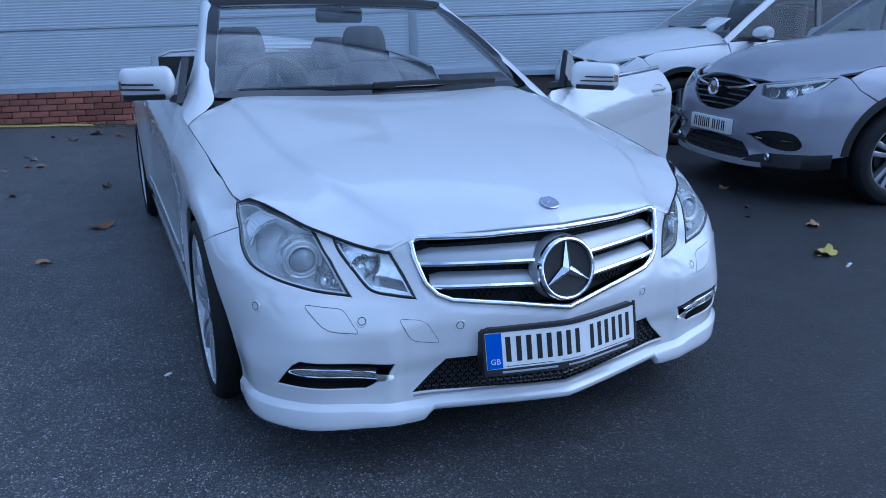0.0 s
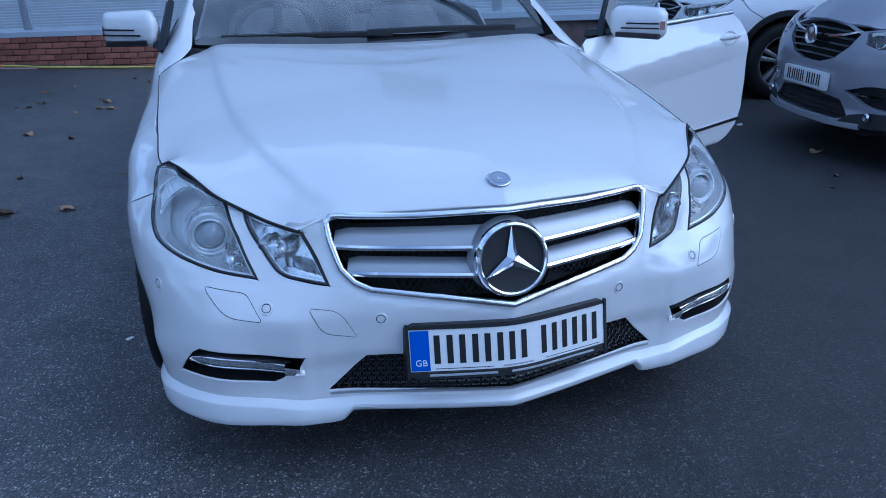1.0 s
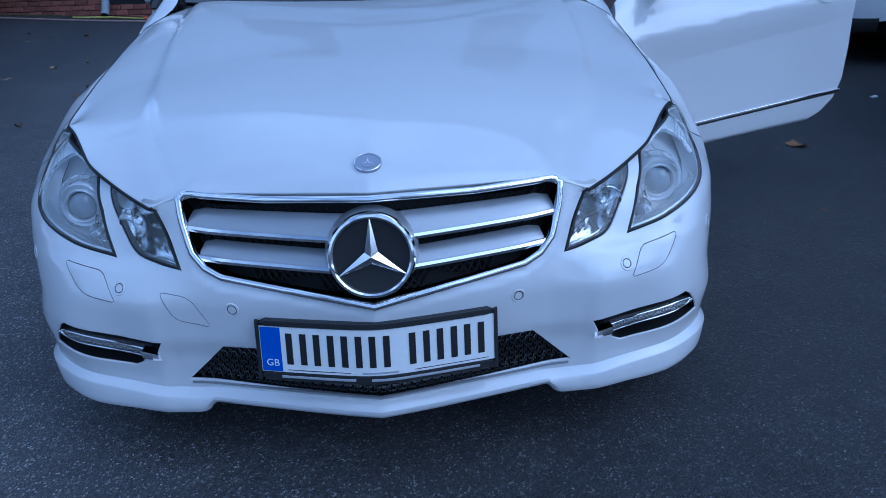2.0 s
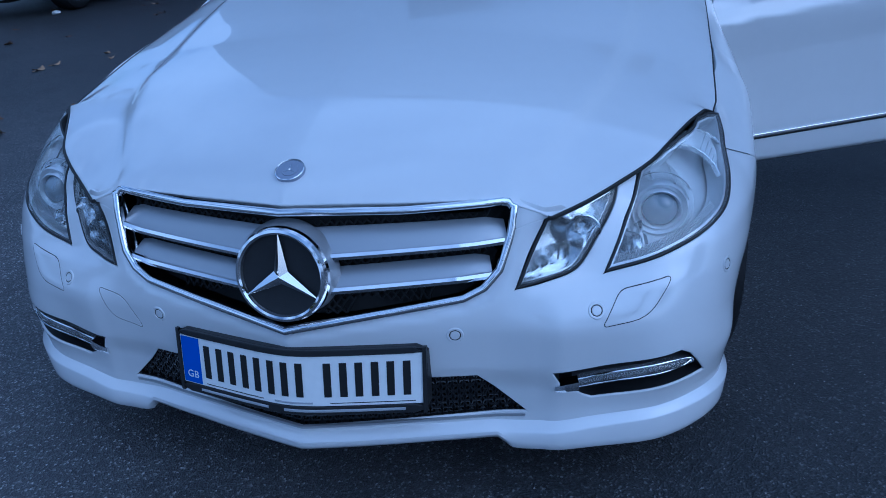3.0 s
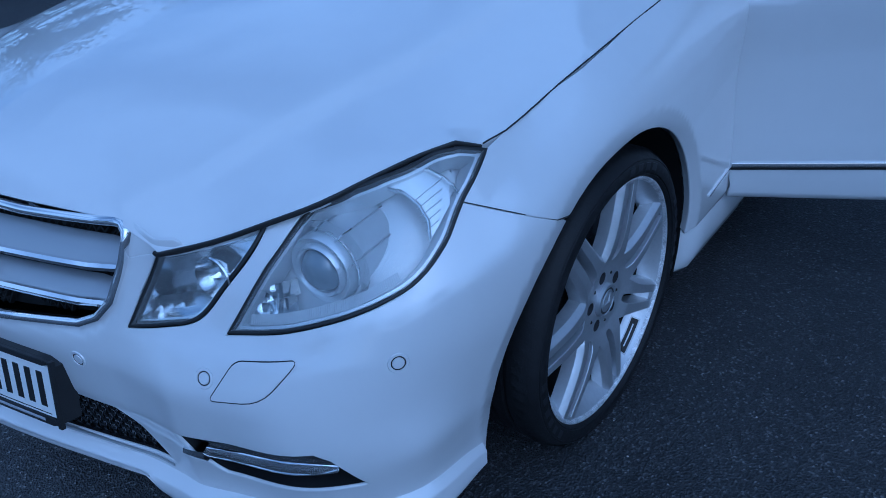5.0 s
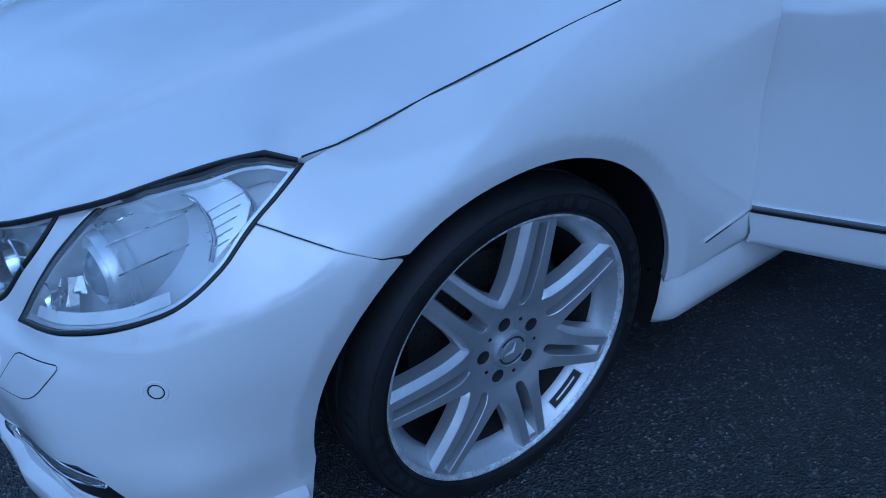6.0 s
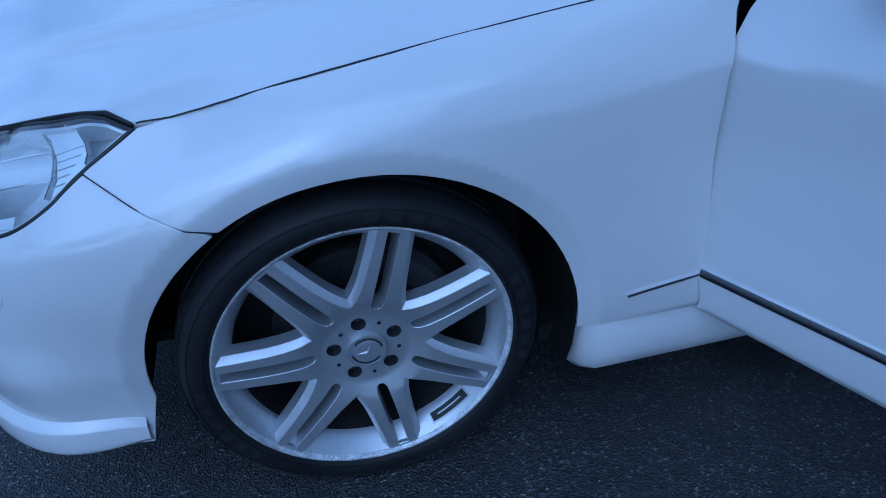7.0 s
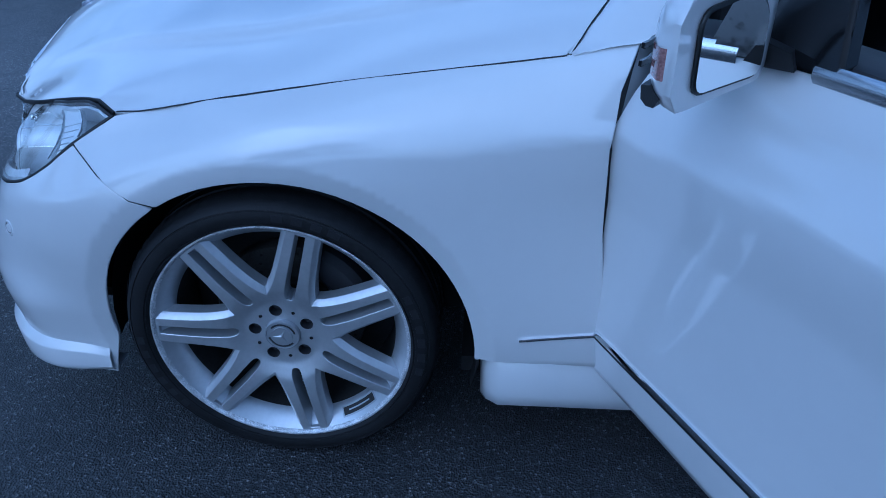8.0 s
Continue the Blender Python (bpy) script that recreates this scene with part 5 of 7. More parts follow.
swing = HINGE @ Matrix.Rotation(radians(-63.5), 4, "Z") @ HINGE.inverted()
d_left, m_left = door(1, True), wing_mirror(1)
d_left.matrix_local = swing
m_left.matrix_local = swing
door(-1, False)
wing_mirror(-1)

# door opening: dark jamb behind the wing
rows = []
for z in np.linspace(.26, .90, 12):
    y = float(np.interp(z, [.266, .36, .57, .73, .82, .895], [1.463, 1.456, 1.434, 1.428, 1.440, 1.468]))
    xx = float(skin_pt(SKIN.at_y(y - .012, z), z)[0])
    rows.append([(xx - .012, y - .008, z), (xx - .03, y + .01, z), (xx - .08, y + .05, z), (xx - .25, y + .06, z)])
finish("door_jamb", loft(rows), PAINT, car, "white door jamb with a black edge", 50)
finish("jamb_seal", tube([(r[0][0] - .012, r[0][1] + .006, r[0][2]) for r in rows], [(-.009, -.006), (-.007, .008), (.007, .008), (.009, -.006)], up=(1, 0, 0)), SEAL, car, "black door seal", 50)

# rear quarters and tail
REAR = [(SKIN.at_y(y, z), z) for y, z in ((2.66, .27), (2.75, .302), (2.83, .362), (2.875, .45), (2.885, .60), (2.87, .80), (2.84, .93), (2.81, .965), (3.3, .985), (3.9, .99))]
tail = REAR + [(SKIN.length, .985), (SKIN.length, .28), (SKIN.at_y(3.97, .25), .25)] + [(SKIN.at_y(3.585 + .352 * math.cos(radians(t)), .29 + .352 * math.sin(radians(t))), .29 + .352 * math.sin(radians(t))) for t in range(0, 181, 12)] + [(SKIN.at_y(3.2, .27), .27)]
panel("rear_quarter", SKIN, tail, step=.05, fold=.01, mat=PAINT, parent=car, mirror=True, label="white rear quarter")
rows = []
for y in np.linspace(3.50, 4.66, 12):
    w = float(np.interp(y, [3.5, 4.0, 4.4, 4.66], [.80, .78, .70, .58]))
    zc = float(np.interp(y, [3.5, 3.8, 4.3, 4.66], [1.055, 1.075, 1.055, 1.0]))
    rows.append([(w * x, y, zc - .07 * abs(x) ** 3) for x in np.linspace(-1, 1, 13)])
finish("boot_lid", loft(rows), PAINT, car, "white boot lid", 50)
for sgn in (1, -1):
    q = [(sgn * x, y, z) for x, y, z in ((.835, 2.85, .965), (.82, 3.1, .995), (.79, 3.45, 1.03), (.70, 3.52, 1.06), (.4, 3.55, 1.075), (0, 3.56, 1.08))]
    finish("deck_trim", tube(q, oval(.022, .012, 8), up=(0, 0, 1)), SATIN, car, "metal trim along the rear deck", 50)

# screen pillars, header and glass
for sgn in (1, -1):
    ring = [[(.846, 1.352, .8655), (.848, 1.354, .866), (.850, 1.358, .8655), (.852, 1.362, .862)],
            [(.785, 1.397, .9035), (.815, 1.382, .888), (.842, 1.388, .8745), (.855, 1.41, .8785)],
            [(.730, 1.455, .955), (.778, 1.448, .944), (.828, 1.455, .912), (.860, 1.482, .892)],
            [(.722, 1.590, 1.022), (.760, 1.580, 1.016), (.800, 1.590, .975), (.842, 1.625, .925)],
            [(.688, 1.760, 1.108), (.722, 1.752, 1.110), (.748, 1.762, 1.090), (.765, 1.80, 1.045)],
            [(.640, 1.99, 1.228), (.668, 1.985, 1.232), (.690, 2.0, 1.215), (.700, 2.03, 1.18)],
            [(.598, 2.21, 1.338), (.624, 2.205, 1.343), (.645, 2.22, 1.328), (.652, 2.25, 1.295)]]
    keys = np.array(ring)
    tt = np.arange(len(keys))
    fine = np.linspace(0, len(keys) - 1, 31)
    cols = [[smooth(tt, keys[:, c, k])(fine) for k in range(3)] for c in range(4)]
    rows = []
    for i in range(len(fine)):
        q = [Vector([cols[c][k][i] for k in range(3)]) for c in range(4)]
        rows.append([Vector((p.x * sgn, p.y, p.z)) for p in (q[0], q[0].lerp(q[1], .5) + Vector((0, -.001, .002)), q[1], q[1].lerp(q[2], .5) + Vector((.002, -.001, .003)), q[2], q[2].lerp(q[3], .5) + Vector((.003, 0, .002)), q[3], q[3] + Vector((-.03, .02, -.01)))])
    finish("screen_pillar", loft(rows), PAINT, car, "white screen pillar", 60)
SCR = lambda u, v: np.stack([(.735 + (.585 - .735) * v) * u, 1.36 + .16 * np.abs(u) ** 2.2 + (.74 - .07 * np.abs(u) ** 2) * v, .962 + (.372 - .012 * np.abs(u) ** 2) * v + .025 * np.sin(np.pi * v)], -1)
glass = panel("windscreen", SCR, rounded([(-1, 0), (1, 0), (1, .985), (-1, .985)], .05), step=.05, fold=.004, mat=SCREEN_GLASS, parent=car, label="clear laminated windscreen", flip=False)
glass.visible_shadow = False
rimp = resample([(-1, 0), (1, 0), (1, 1), (-1, 1)], .06)
finish("screen_frame", tube([SCR(*p) for p in rimp], [(-.026, -.012), (-.026, .004), (.026, .004), (.026, -.012)], closed=True, up=(0, -.5, .86)), GLOSS, car, "black screen surround", 50)
head = [Vector(SCR(u, 1.0)) + Vector((0, .03, .01)) for u in np.linspace(-1.03, 1.03, 17)]
finish("screen_header", tube(head, [(-.035, -.022), (-.04, .0), (-.025, .016), (.02, .018), (.045, .0), (.04, -.022)], up=(0, -.3, .95)), CLOTH, car, "black windscreen header", 50)
cowl = [[(x, 1.36 + .16 * abs(x / .735) ** 2.2 + dy, z - .008 * abs(x / .735) ** 2) for dy, z in ((-.08, .915), (-.03, .940), (.03, .950))] for x in np.linspace(-.69, .69, 17)]
finish("cowl", loft(cowl), BLACK, car, "black plastic cowl", 50)
for pts in (((.02, 1.375, .985), (-.25, 1.40, .984), (-.62, 1.50, .975)), ((-.08, 1.37, .992), (.2, 1.385, .995), (.56, 1.475, .985))):
    arm = [Vector(pts[0]).lerp(Vector(pts[1]), k / 6) for k in range(6)] + [Vector(pts[1]).lerp(Vector(pts[2]), k / 8) for k in range(9)]
    w = finish("wiper", tube(arm, [(-.010, -.008), (-.006, .008), (.006, .008), (.010, -.008)], up=(0, -.4, .9)), BLACK, car, "black wiper blade", 50)

# cabin
rows = []
for x in np.linspace(-.74, .74, 15):
    b = .018 * math.exp(-((x + .37) / .16) ** 2)
    rows.append([(x, y, z + b) for y, z in ((1.36, .905), (1.6, .925), (1.82, .94), (1.93, .93), (1.97, .88), (1.96, .70), (1.9, .5))])
finish("dashboard", loft(rows), LEATHER, car, "black padded dashboard", 50)
steer = tagged(new("steering_wheel"), "black leather steering wheel")
steer.parent = car
ms = pose(-.37, 2.06, .915, -62, 0, 0)
bm = turned([(.185 + .015 * math.cos(t), .015 * math.sin(t)) for t in np.linspace(0, 2 * math.pi, 9)], "z", 40)
bm.transform(ms)
finish("wheel_rim", bm, LEATHER, steer)
bm = merged(turned([(.0, -.012), (.06, -.016), (.075, -.03)], "z", 24), box(-.18, -.015, -.03, .18, .02, -.012, .004), box(-.02, -.18, -.03, .02, 0, -.012, .004))
bm.transform(ms)
finish("wheel_boss", bm, LEATHER, steer)


def seat(x, y, w, back, top, label):
    s = tagged(new("seat"), label)
    s.parent = car

    def pad(name, y0, z0, y1, z1, ww, th):
        rows = []
        for t in (0, .02, .06, .12, .25, .4, .6, .75, .86, .93, .975, 1):
            c = Vector((x, y0 + (y1 - y0) * t, z0 + (z1 - z0) * t))
            n = Vector((0, z1 - z0, -(y1 - y0))).normalized() * -1
            f = .45 + .55 * math.sin(math.pi * (.04 + .92 * t)) ** .38
            rows.append([c + Vector((ww * f * a, 0, 0)) + n * th * b * f for a, b in ((-1, 0), (-.95, .55), (-.82, .8), (-.6, .72), (-.3, .95), (0, 1), (.3, .95), (.6, .72), (.82, .8), (.95, .55), (1, 0), (.9, -.7), (.6, -1), (-.6, -1), (-.9, -.7))])
        finish(name, loft(rows, closed_v=True, cap=True), LEATHER, s, "", 60)
    pad("seat_cushion", y - .50, .50, y, .46, w, .09)
    pad("backrest", y, .46, y + back, top - .22, w * .95, .07)
    pad("headrest", y + back + .01, top - .20, y + back + .05, top, w * .55, .055)
    return s


seat(-.37, 2.48, .25, .28, 1.20, "black leather driver's seat")
seat(.37, 2.48, .25, .28, 1.20, "black leather passenger seat")
seat(-.33, 3.18, .24, .18, 1.12, "black leather rear seat")
seat(.33, 3.18, .24, .18, 1.12, "black leather rear seat")
bm = box(-.115, -.018, -.035, .115, .02, .035, .014, 3)
bm.transform(pose(-.02, 2.02, 1.275, 12, 0, -8))
finish("cabin_mirror", bm, GLOSS, car, "black rear-view mirror")
finish("mirror_stalk", tube([(0, 2.05, 1.32), (-.01, 2.03, 1.29)], oval(.012), up=(0, 1, 0)), BLACK, car)
finish("cabin_tub", merged(box(-.80, 1.9, .18, -.77, 3.5, .90), box(.77, 2.9, .18, .80, 3.5, .90), box(-.78, 3.44, .2, .78, 3.5, 1.03)), LEATHER, car, "dark cabin sides")


# ---- ground ----
def asphalt():
    m = bpy.data.materials.new("asphalt")
    m.use_nodes = True
    nt = m.node_tree
    b = nt.nodes["Principled BSDF"]
    tc = nt.nodes.new("ShaderNodeTexCoord")

    def noise_tex(scale, detail=6):
        n = nt.nodes.new("ShaderNodeTexNoise")
        n.inputs["Scale"].default_value, n.inputs["Detail"].default_value = scale, detail
        nt.links.new(tc.outputs["Object"], n.inputs["Vector"])
        return n

    def ramp(src, stops):
        r = nt.nodes.new("ShaderNodeValToRGB")
        els = r.color_ramp.elements
        els[0].position, els[0].color = stops[0][0], (*stops[0][1], 1)
        els[1].position, els[1].color = stops[-1][0], (*stops[-1][1], 1)
        for p, c in stops[1:-1]:
            els.new(p).color = (*c, 1)
        nt.links.new(src, r.inputs[0])
        return r

    def mix(a, b_, f, mode="MIX"):
        n = nt.nodes.new("ShaderNodeMix")
        n.data_type, n.blend_type = "RGBA", mode
        nt.links.new(a, n.inputs["A"])
        nt.links.new(b_, n.inputs["B"])
        if isinstance(f, float):
            n.inputs["Factor"].default_value = f
        else:
            nt.links.new(f, n.inputs["Factor"])
        return n.outputs["Result"]

    big, mid = noise_tex(.7), noise_tex(5.0)
    v = nt.nodes.new("ShaderNodeTexVoronoi")
    v.inputs["Scale"].default_value = 215
    nt.links.new(tc.outputs["Object"], v.inputs["Vector"])
    stone = ramp(v.outputs["Color"], [(.0, (.010, .010, .011)), (.5, (.037, .038, .041)), (.78, (.095, .095, .095)), (.94, (.42, .41, .40))])
    base = ramp(big.outputs["Fac"], [(.3, (.040, .041, .043)), (.5, (.055, .056, .058)), (.7, (.075, .075, .076))])
    c = mix(stone.outputs[0], base.outputs[0], .25)
    dark = ramp(mid.outputs["Fac"], [(.35, (.62, .62, .64)), (.6, (1, 1, 1))])
    c = mix(c, dark.outputs[0], .7, "MULTIPLY")
    # light and shade in the colour: a brighter ragged band, darker asphalt either side
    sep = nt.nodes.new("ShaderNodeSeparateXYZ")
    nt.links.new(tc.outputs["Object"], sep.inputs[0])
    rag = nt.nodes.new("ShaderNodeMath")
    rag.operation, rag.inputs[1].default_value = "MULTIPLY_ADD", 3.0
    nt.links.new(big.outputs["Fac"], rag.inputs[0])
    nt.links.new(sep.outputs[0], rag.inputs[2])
    lit_band = nt.nodes.new("ShaderNodeMapRange")
    lit_band.interpolation_type = "SMOOTHSTEP"
    lit_band.inputs["From Min"].default_value, lit_band.inputs["From Max"].default_value = 2.4, .1
    nt.links.new(rag.outputs[0], lit_band.inputs["Value"])
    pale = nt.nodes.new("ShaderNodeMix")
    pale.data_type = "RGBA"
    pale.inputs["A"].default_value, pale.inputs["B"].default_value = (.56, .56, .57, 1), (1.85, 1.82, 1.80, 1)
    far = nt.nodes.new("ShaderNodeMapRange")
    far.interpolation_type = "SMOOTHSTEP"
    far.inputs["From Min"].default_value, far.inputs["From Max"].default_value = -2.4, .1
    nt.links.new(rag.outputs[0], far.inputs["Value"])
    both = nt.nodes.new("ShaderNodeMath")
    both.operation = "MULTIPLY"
    nt.links.new(lit_band.outputs[0], both.inputs[0])
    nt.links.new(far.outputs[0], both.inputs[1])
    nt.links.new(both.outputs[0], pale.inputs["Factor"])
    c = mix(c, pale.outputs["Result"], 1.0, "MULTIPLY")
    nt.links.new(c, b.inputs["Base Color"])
    rr = nt.nodes.new("ShaderNodeMapRange")
    rr.inputs["To Min"].default_value, rr.inputs["To Max"].default_value = .36, .62
    nt.links.new(big.outputs["Fac"], rr.inputs["Value"])
    nt.links.new(rr.outputs[0], b.inputs["Roughness"])
    b.inputs["Specular IOR Level"].default_value = .5
    bp = nt.nodes.new("ShaderNodeBump")
    bp.inputs["Strength"].default_value, bp.inputs["Distance"].default_value = .9, .004
    nt.links.new(v.outputs["Distance"], bp.inputs["Height"])
    nt.links.new(bp.outputs[0], b.inputs["Normal"])
    return m


bm = bmesh.new()
bmesh.ops.create_grid(bm, x_segments=40, y_segments=40, size=1)
for v in bm.verts:
    r = max(abs(v.co.x), abs(v.co.y))
    v.co *= 4 + 700 * r ** 4 if r > 0 else 1
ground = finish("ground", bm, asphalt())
tagged(ground, "dark grey worn asphalt car park with light and shade in its colour", "ground", kind="structure")

# ---- the clad building behind ----
CLAD = material("wall_cladding", (.56, .60, .64), .45, metal=.15, vary=.05, scale=.8, rough_vary=.08)
FLASH = material("grey_flashing", (.45, .49, .54), .4, metal=.3, vary=.08, scale=3)
MORTAR = material("mortar", (.17, .125, .11), .9, vary=.3, scale=10)
PIPE = material("grey_pipe", (.30, .33, .37), .45, vary=.1)
WIN_GLASS = material("dark_window_glass", (.02, .022, .025), .06, coat=.6)
wall_m = pose(-1.5, 8.75, 0, 0, -1.8, -22)
wall = tagged(new("wall_north"), "pale grey ribbed metal cladding over a brick plinth", "wall", kind="structure")
wall.matrix_world = wall_m
WALL_L, WALL_R, WALL_TOP = -6.7, 16.0, 9.3


def ribs(x0, x1, z0, z1):
    """A sheet of cladding with fine horizontal ribs."""
    rows = []
    z = z0
    while z < z1:
        rows += [[(x, y, min(z + dz, z1)) for x in (x0, x1)] for y, dz in ((0, 0), (0, .013), (-.004, .017), (-.004, .030))]
        z += .034
    return loft(rows)


JOINTS = [WALL_L, -1.62, 4.35, 8.6, WALL_R]
LEVELS = [.47, 1.13, 2.2, 3.27, 4.34, 5.41, 6.48, 7.55, WALL_TOP]
WINDOWS = [(-.8, .75), (3.0, 4.1)]
for x0, x1 in zip(JOINTS, JOINTS[1:]):
    for z0, z1 in zip(LEVELS, LEVELS[1:]):
        finish("cladding_panel", ribs(x0 + .05, x1 - .05, z0 + .007, z1 - .007), CLAD, wall, "", 20)
finish("wall_core", box(WALL_L, .03, .0, WALL_R, 8.0, WALL_TOP), FLASH, wall)
for x in JOINTS:
    finish("joint_cover", box(x - .055, -.02, .45, x + .055, .02, WALL_TOP, .006), FLASH, wall)
flash = loft([[(x, y, z) for y, z in ((.0, .50), (-.012, .485), (-.05, .46), (-.055, .40), (-.05, .395), (.0, .40))] for x in (WALL_L, WALL_R)])
finish("drip_flashing", flash, FLASH, wall, "pale metal drip flashing", 30)
finish("roof_edge", box(WALL_L - .1, -.12, WALL_TOP, WALL_R + .1, 8.1, WALL_TOP + .25, .02), FLASH, wall)
finish("brick_backing", box(WALL_L, .012, -.6, WALL_R, .03, .40), MORTAR, wall)
for k, (x0, x1) in enumerate(WINDOWS):
    w = tagged(new("window_%d" % (k + 1)), "dark upper-floor window in the clad wall", "window", kind="structure")
    w.matrix_world = wall_m
    finish("window_frame", merged(box(x0 - .06, -.03, 3.5, x0, .02, 4.65, .008), box(x1, -.03, 3.5, x1 + .06, .02, 4.65, .008), box(x0, -.03, 3.5, x1, .02, 3.56, .008), box(x0, -.03, 4.59, x1, .02, 4.65, .008)), FLASH, w, "grey window frame")
    finish("pane", box(x0, -.012, 3.56, x1, -.006, 4.59), WIN_GLASS, w)
BRICK = material("red_brick", (.30, .115, .075), .85, vary=.35, scale=14, bump=.5, bump_scale=120)
nt = BRICK.node_tree
info, hue = nt.nodes.new("ShaderNodeObjectInfo"), nt.nodes.new("ShaderNodeHueSaturation")
mp = nt.nodes.new("ShaderNodeMapRange")
mp.inputs["To Min"].default_value, mp.inputs["To Max"].default_value = .6, 1.2
nt.links.new(info.outputs["Random"], mp.inputs["Value"])
nt.links.new(mp.outputs[0], hue.inputs["Value"])
src = nt.nodes["Principled BSDF"].inputs["Base Color"].links[0].from_socket
nt.links.new(src, hue.inputs["Color"])
nt.links.new(hue.outputs[0], nt.nodes["Principled BSDF"].inputs["Base Color"])

# lower building beyond the corner, seen in the bonnet's gloss
annex = tagged(new("far_building"), "low grey building beyond the clad wall", "building")
annex.matrix_world = wall_m @ pose(-11.2, 3.0, 0)
finish("wall", box(-4.2, 0, 0, 4.2, 5, 4.9, .02), material("plaster_grey", (.30, .31, .33), .9, vary=.15, scale=1.5), annex, "grey plastered wall")
bm = prism([(-.3, 4.9), (5.3, 4.9), (2.5, 6.6)], lambda u, v, w: (-4.4 + w, u, v), 8.8)
finish("roof", bm, material("slate_roof", (.06, .065, .075), .7, vary=.3, scale=4), annex, "dark slate roof")
for x in (-2.6, 0, 2.6):
    w = finish("window", box(x - .5, -.03, 1.4, x + .5, .02, 2.7, .01), FLASH, annex)
    finish("pane", box(x - .44, -.036, 1.46, x + .44, -.031, 2.64), WIN_GLASS, w)

# downpipe with an angled shoe, and a hose along the foot of the wall
pipe = tagged(new("downpipe"), "grey plastic downpipe with an angled shoe", "pipe")
pipe.matrix_world = wall_m
finish("pipe_run", tube([(-2.75, -.075, 9.0), (-2.75, -.075, .55), (-2.75, -.08, .42), (-2.73, -.13, .26), (-2.70, -.22, .13)], oval(.055, n=14), up=(1, 0, 0)), PIPE, pipe, "grey downpipe", 50)
finish("pipe_collar", turned([(.056, -.05), (.064, -.05), (.064, .05), (.056, .05)], "z", 16, (-2.75, -.075, .56)), PIPE, pipe)
finish("pipe_mouth", tube([(-2.701, -.218, .133), (-2.698, -.228, .123)], oval(.047, n=14), up=(1, 0, 0)), DARK, pipe)
YELLOW = material("yellow_hose", (.52, .46, .10), .5, vary=.2, scale=3)
hose = tagged(new("garden_hose"), "yellow hose lying along the wall", "hose")
hp = []
for k in range(60):
    u = -4.4 + 3.6 * k / 59
    p = wall_m @ Vector((u + 1.2, -.30 - .05 * math.sin(u * 2.1) - .02 * math.sin(u * 7), 0))
    hp.append((p.x, p.y, .016))
finish("hose_run", tube(hp, oval(.013, n=8), up=(0, 0, 1)), YELLOW, hose, "yellow hose", 60)
finish("hose_coupling", tube(hp[20:22], oval(.024, n=10), up=(0, 0, 1)), material("orange_plastic", (.6, .12, .03), .4), hose, "orange coupling", 60)
hp = []
for k in range(50):
    u = -6.5 + 5.2 * k / 49
    p = wall_m @ Vector((u, -.52 - .04 * math.sin(u * 1.7), 0))
    hp.append((p.x, p.y, .014))
kerb = tagged(new("grey_hose"), "dull grey-pink hose lying on the asphalt", "hose")
finish("hose_run", tube(hp, oval(.014, n=8), up=(0, 0, 1)), material("faded_hose", (.30, .22, .20), .6, vary=.2), kerb, "", 60)

# moss along the foot of the wall
MOSS = material("moss", (.05, .065, .02), .95, vary=.4, scale=12, bump=1.0, bump_scale=90)
rnd = random.Random(11)
bm = bmesh.new()
for k in range(420):
    p = wall_m @ Vector((rnd.uniform(-6.5, 1.2), -.02 - abs(rnd.gauss(0, .14)), 0))
    r = rnd.uniform(.012, .05)
    n = 7
    vs = [bm.verts.new((p.x + r * math.cos(2 * math.pi * j / n) * rnd.uniform(.6, 1.3), p.y + r * math.sin(2 * math.pi * j / n) * rnd.uniform(.5, 1), .001)) for j in range(n)]
    c = bm.verts.new((p.x, p.y, rnd.uniform(.006, .016)))
    for j in range(n):
        bm.faces.new((vs[j - 1], vs[j], c))
moss = finish("moss_patches", bm, MOSS, None, "", 60)
tagged(moss, "green moss tufts along the foot of the wall", "moss", kind="stuff")

# ---- parked cars ----
SUV_PLAN = [(0, 0), (.3, .02), (.55, .075), (.72, .16), (.83, .29), (.885, .5), (.912, .8), (.925, 1.3), (.925, 2.5), (.915, 3.6), (.85, 4.3), (.6, 4.45), (0, 4.48)]
SUV_ST = [
    (0, [(.18, .07), (.22, .01), (.27, .0), (.36, .02), (.46, .004), (.6, .0), (.7, .012), (.8, .045), (.88, .09), (.96, .16), (1.05, .3)]),
    (3, [(.18, .07), (.22, .02), (.27, .0), (.36, .01), (.46, .0), (.6, .0), (.7, .01), (.8, .05), (.88, .11), (.96, .2), (1.05, .36)]),
    (5, [(.18, .05), (.25, .01), (.4, .0), (.6, .0), (.75, .012), (.85, .04), (.93, .09), (1.0, .17), (1.05, .28)]),
    (7, [(.18, .05), (.25, .02), (.4, .0), (.7, -.004), (.82, .0), (.9, .02), (.98, .06), (1.04, .11), (1.12, .2)]),
    (8, [(.18, .05), (.25, .02), (.4, .0), (.6, .01), (.82, -.002), (.9, .01), (1.0, .04), (1.08, .08), (1.15, .13)]),
    (9, [(.18, .05), (.25, .02), (.4, .0), (.7, .0), (.9, .01), (1.0, .04), (1.1, .09), (1.15, .13)]),
    (12, [(.25, .05), (.4, .0), (.7, .0), (.9, .03), (1.0, .06), (1.1, .12), (1.15, .2)]),
]
SUV = Wrap(SUV_PLAN, SUV_ST)
SUV_MID = smooth([.0, .08, .13, .22, .45, .9, 1.3, 1.6], [.83, .880, .924, .980, 1.048, 1.118, 1.165, 1.185])


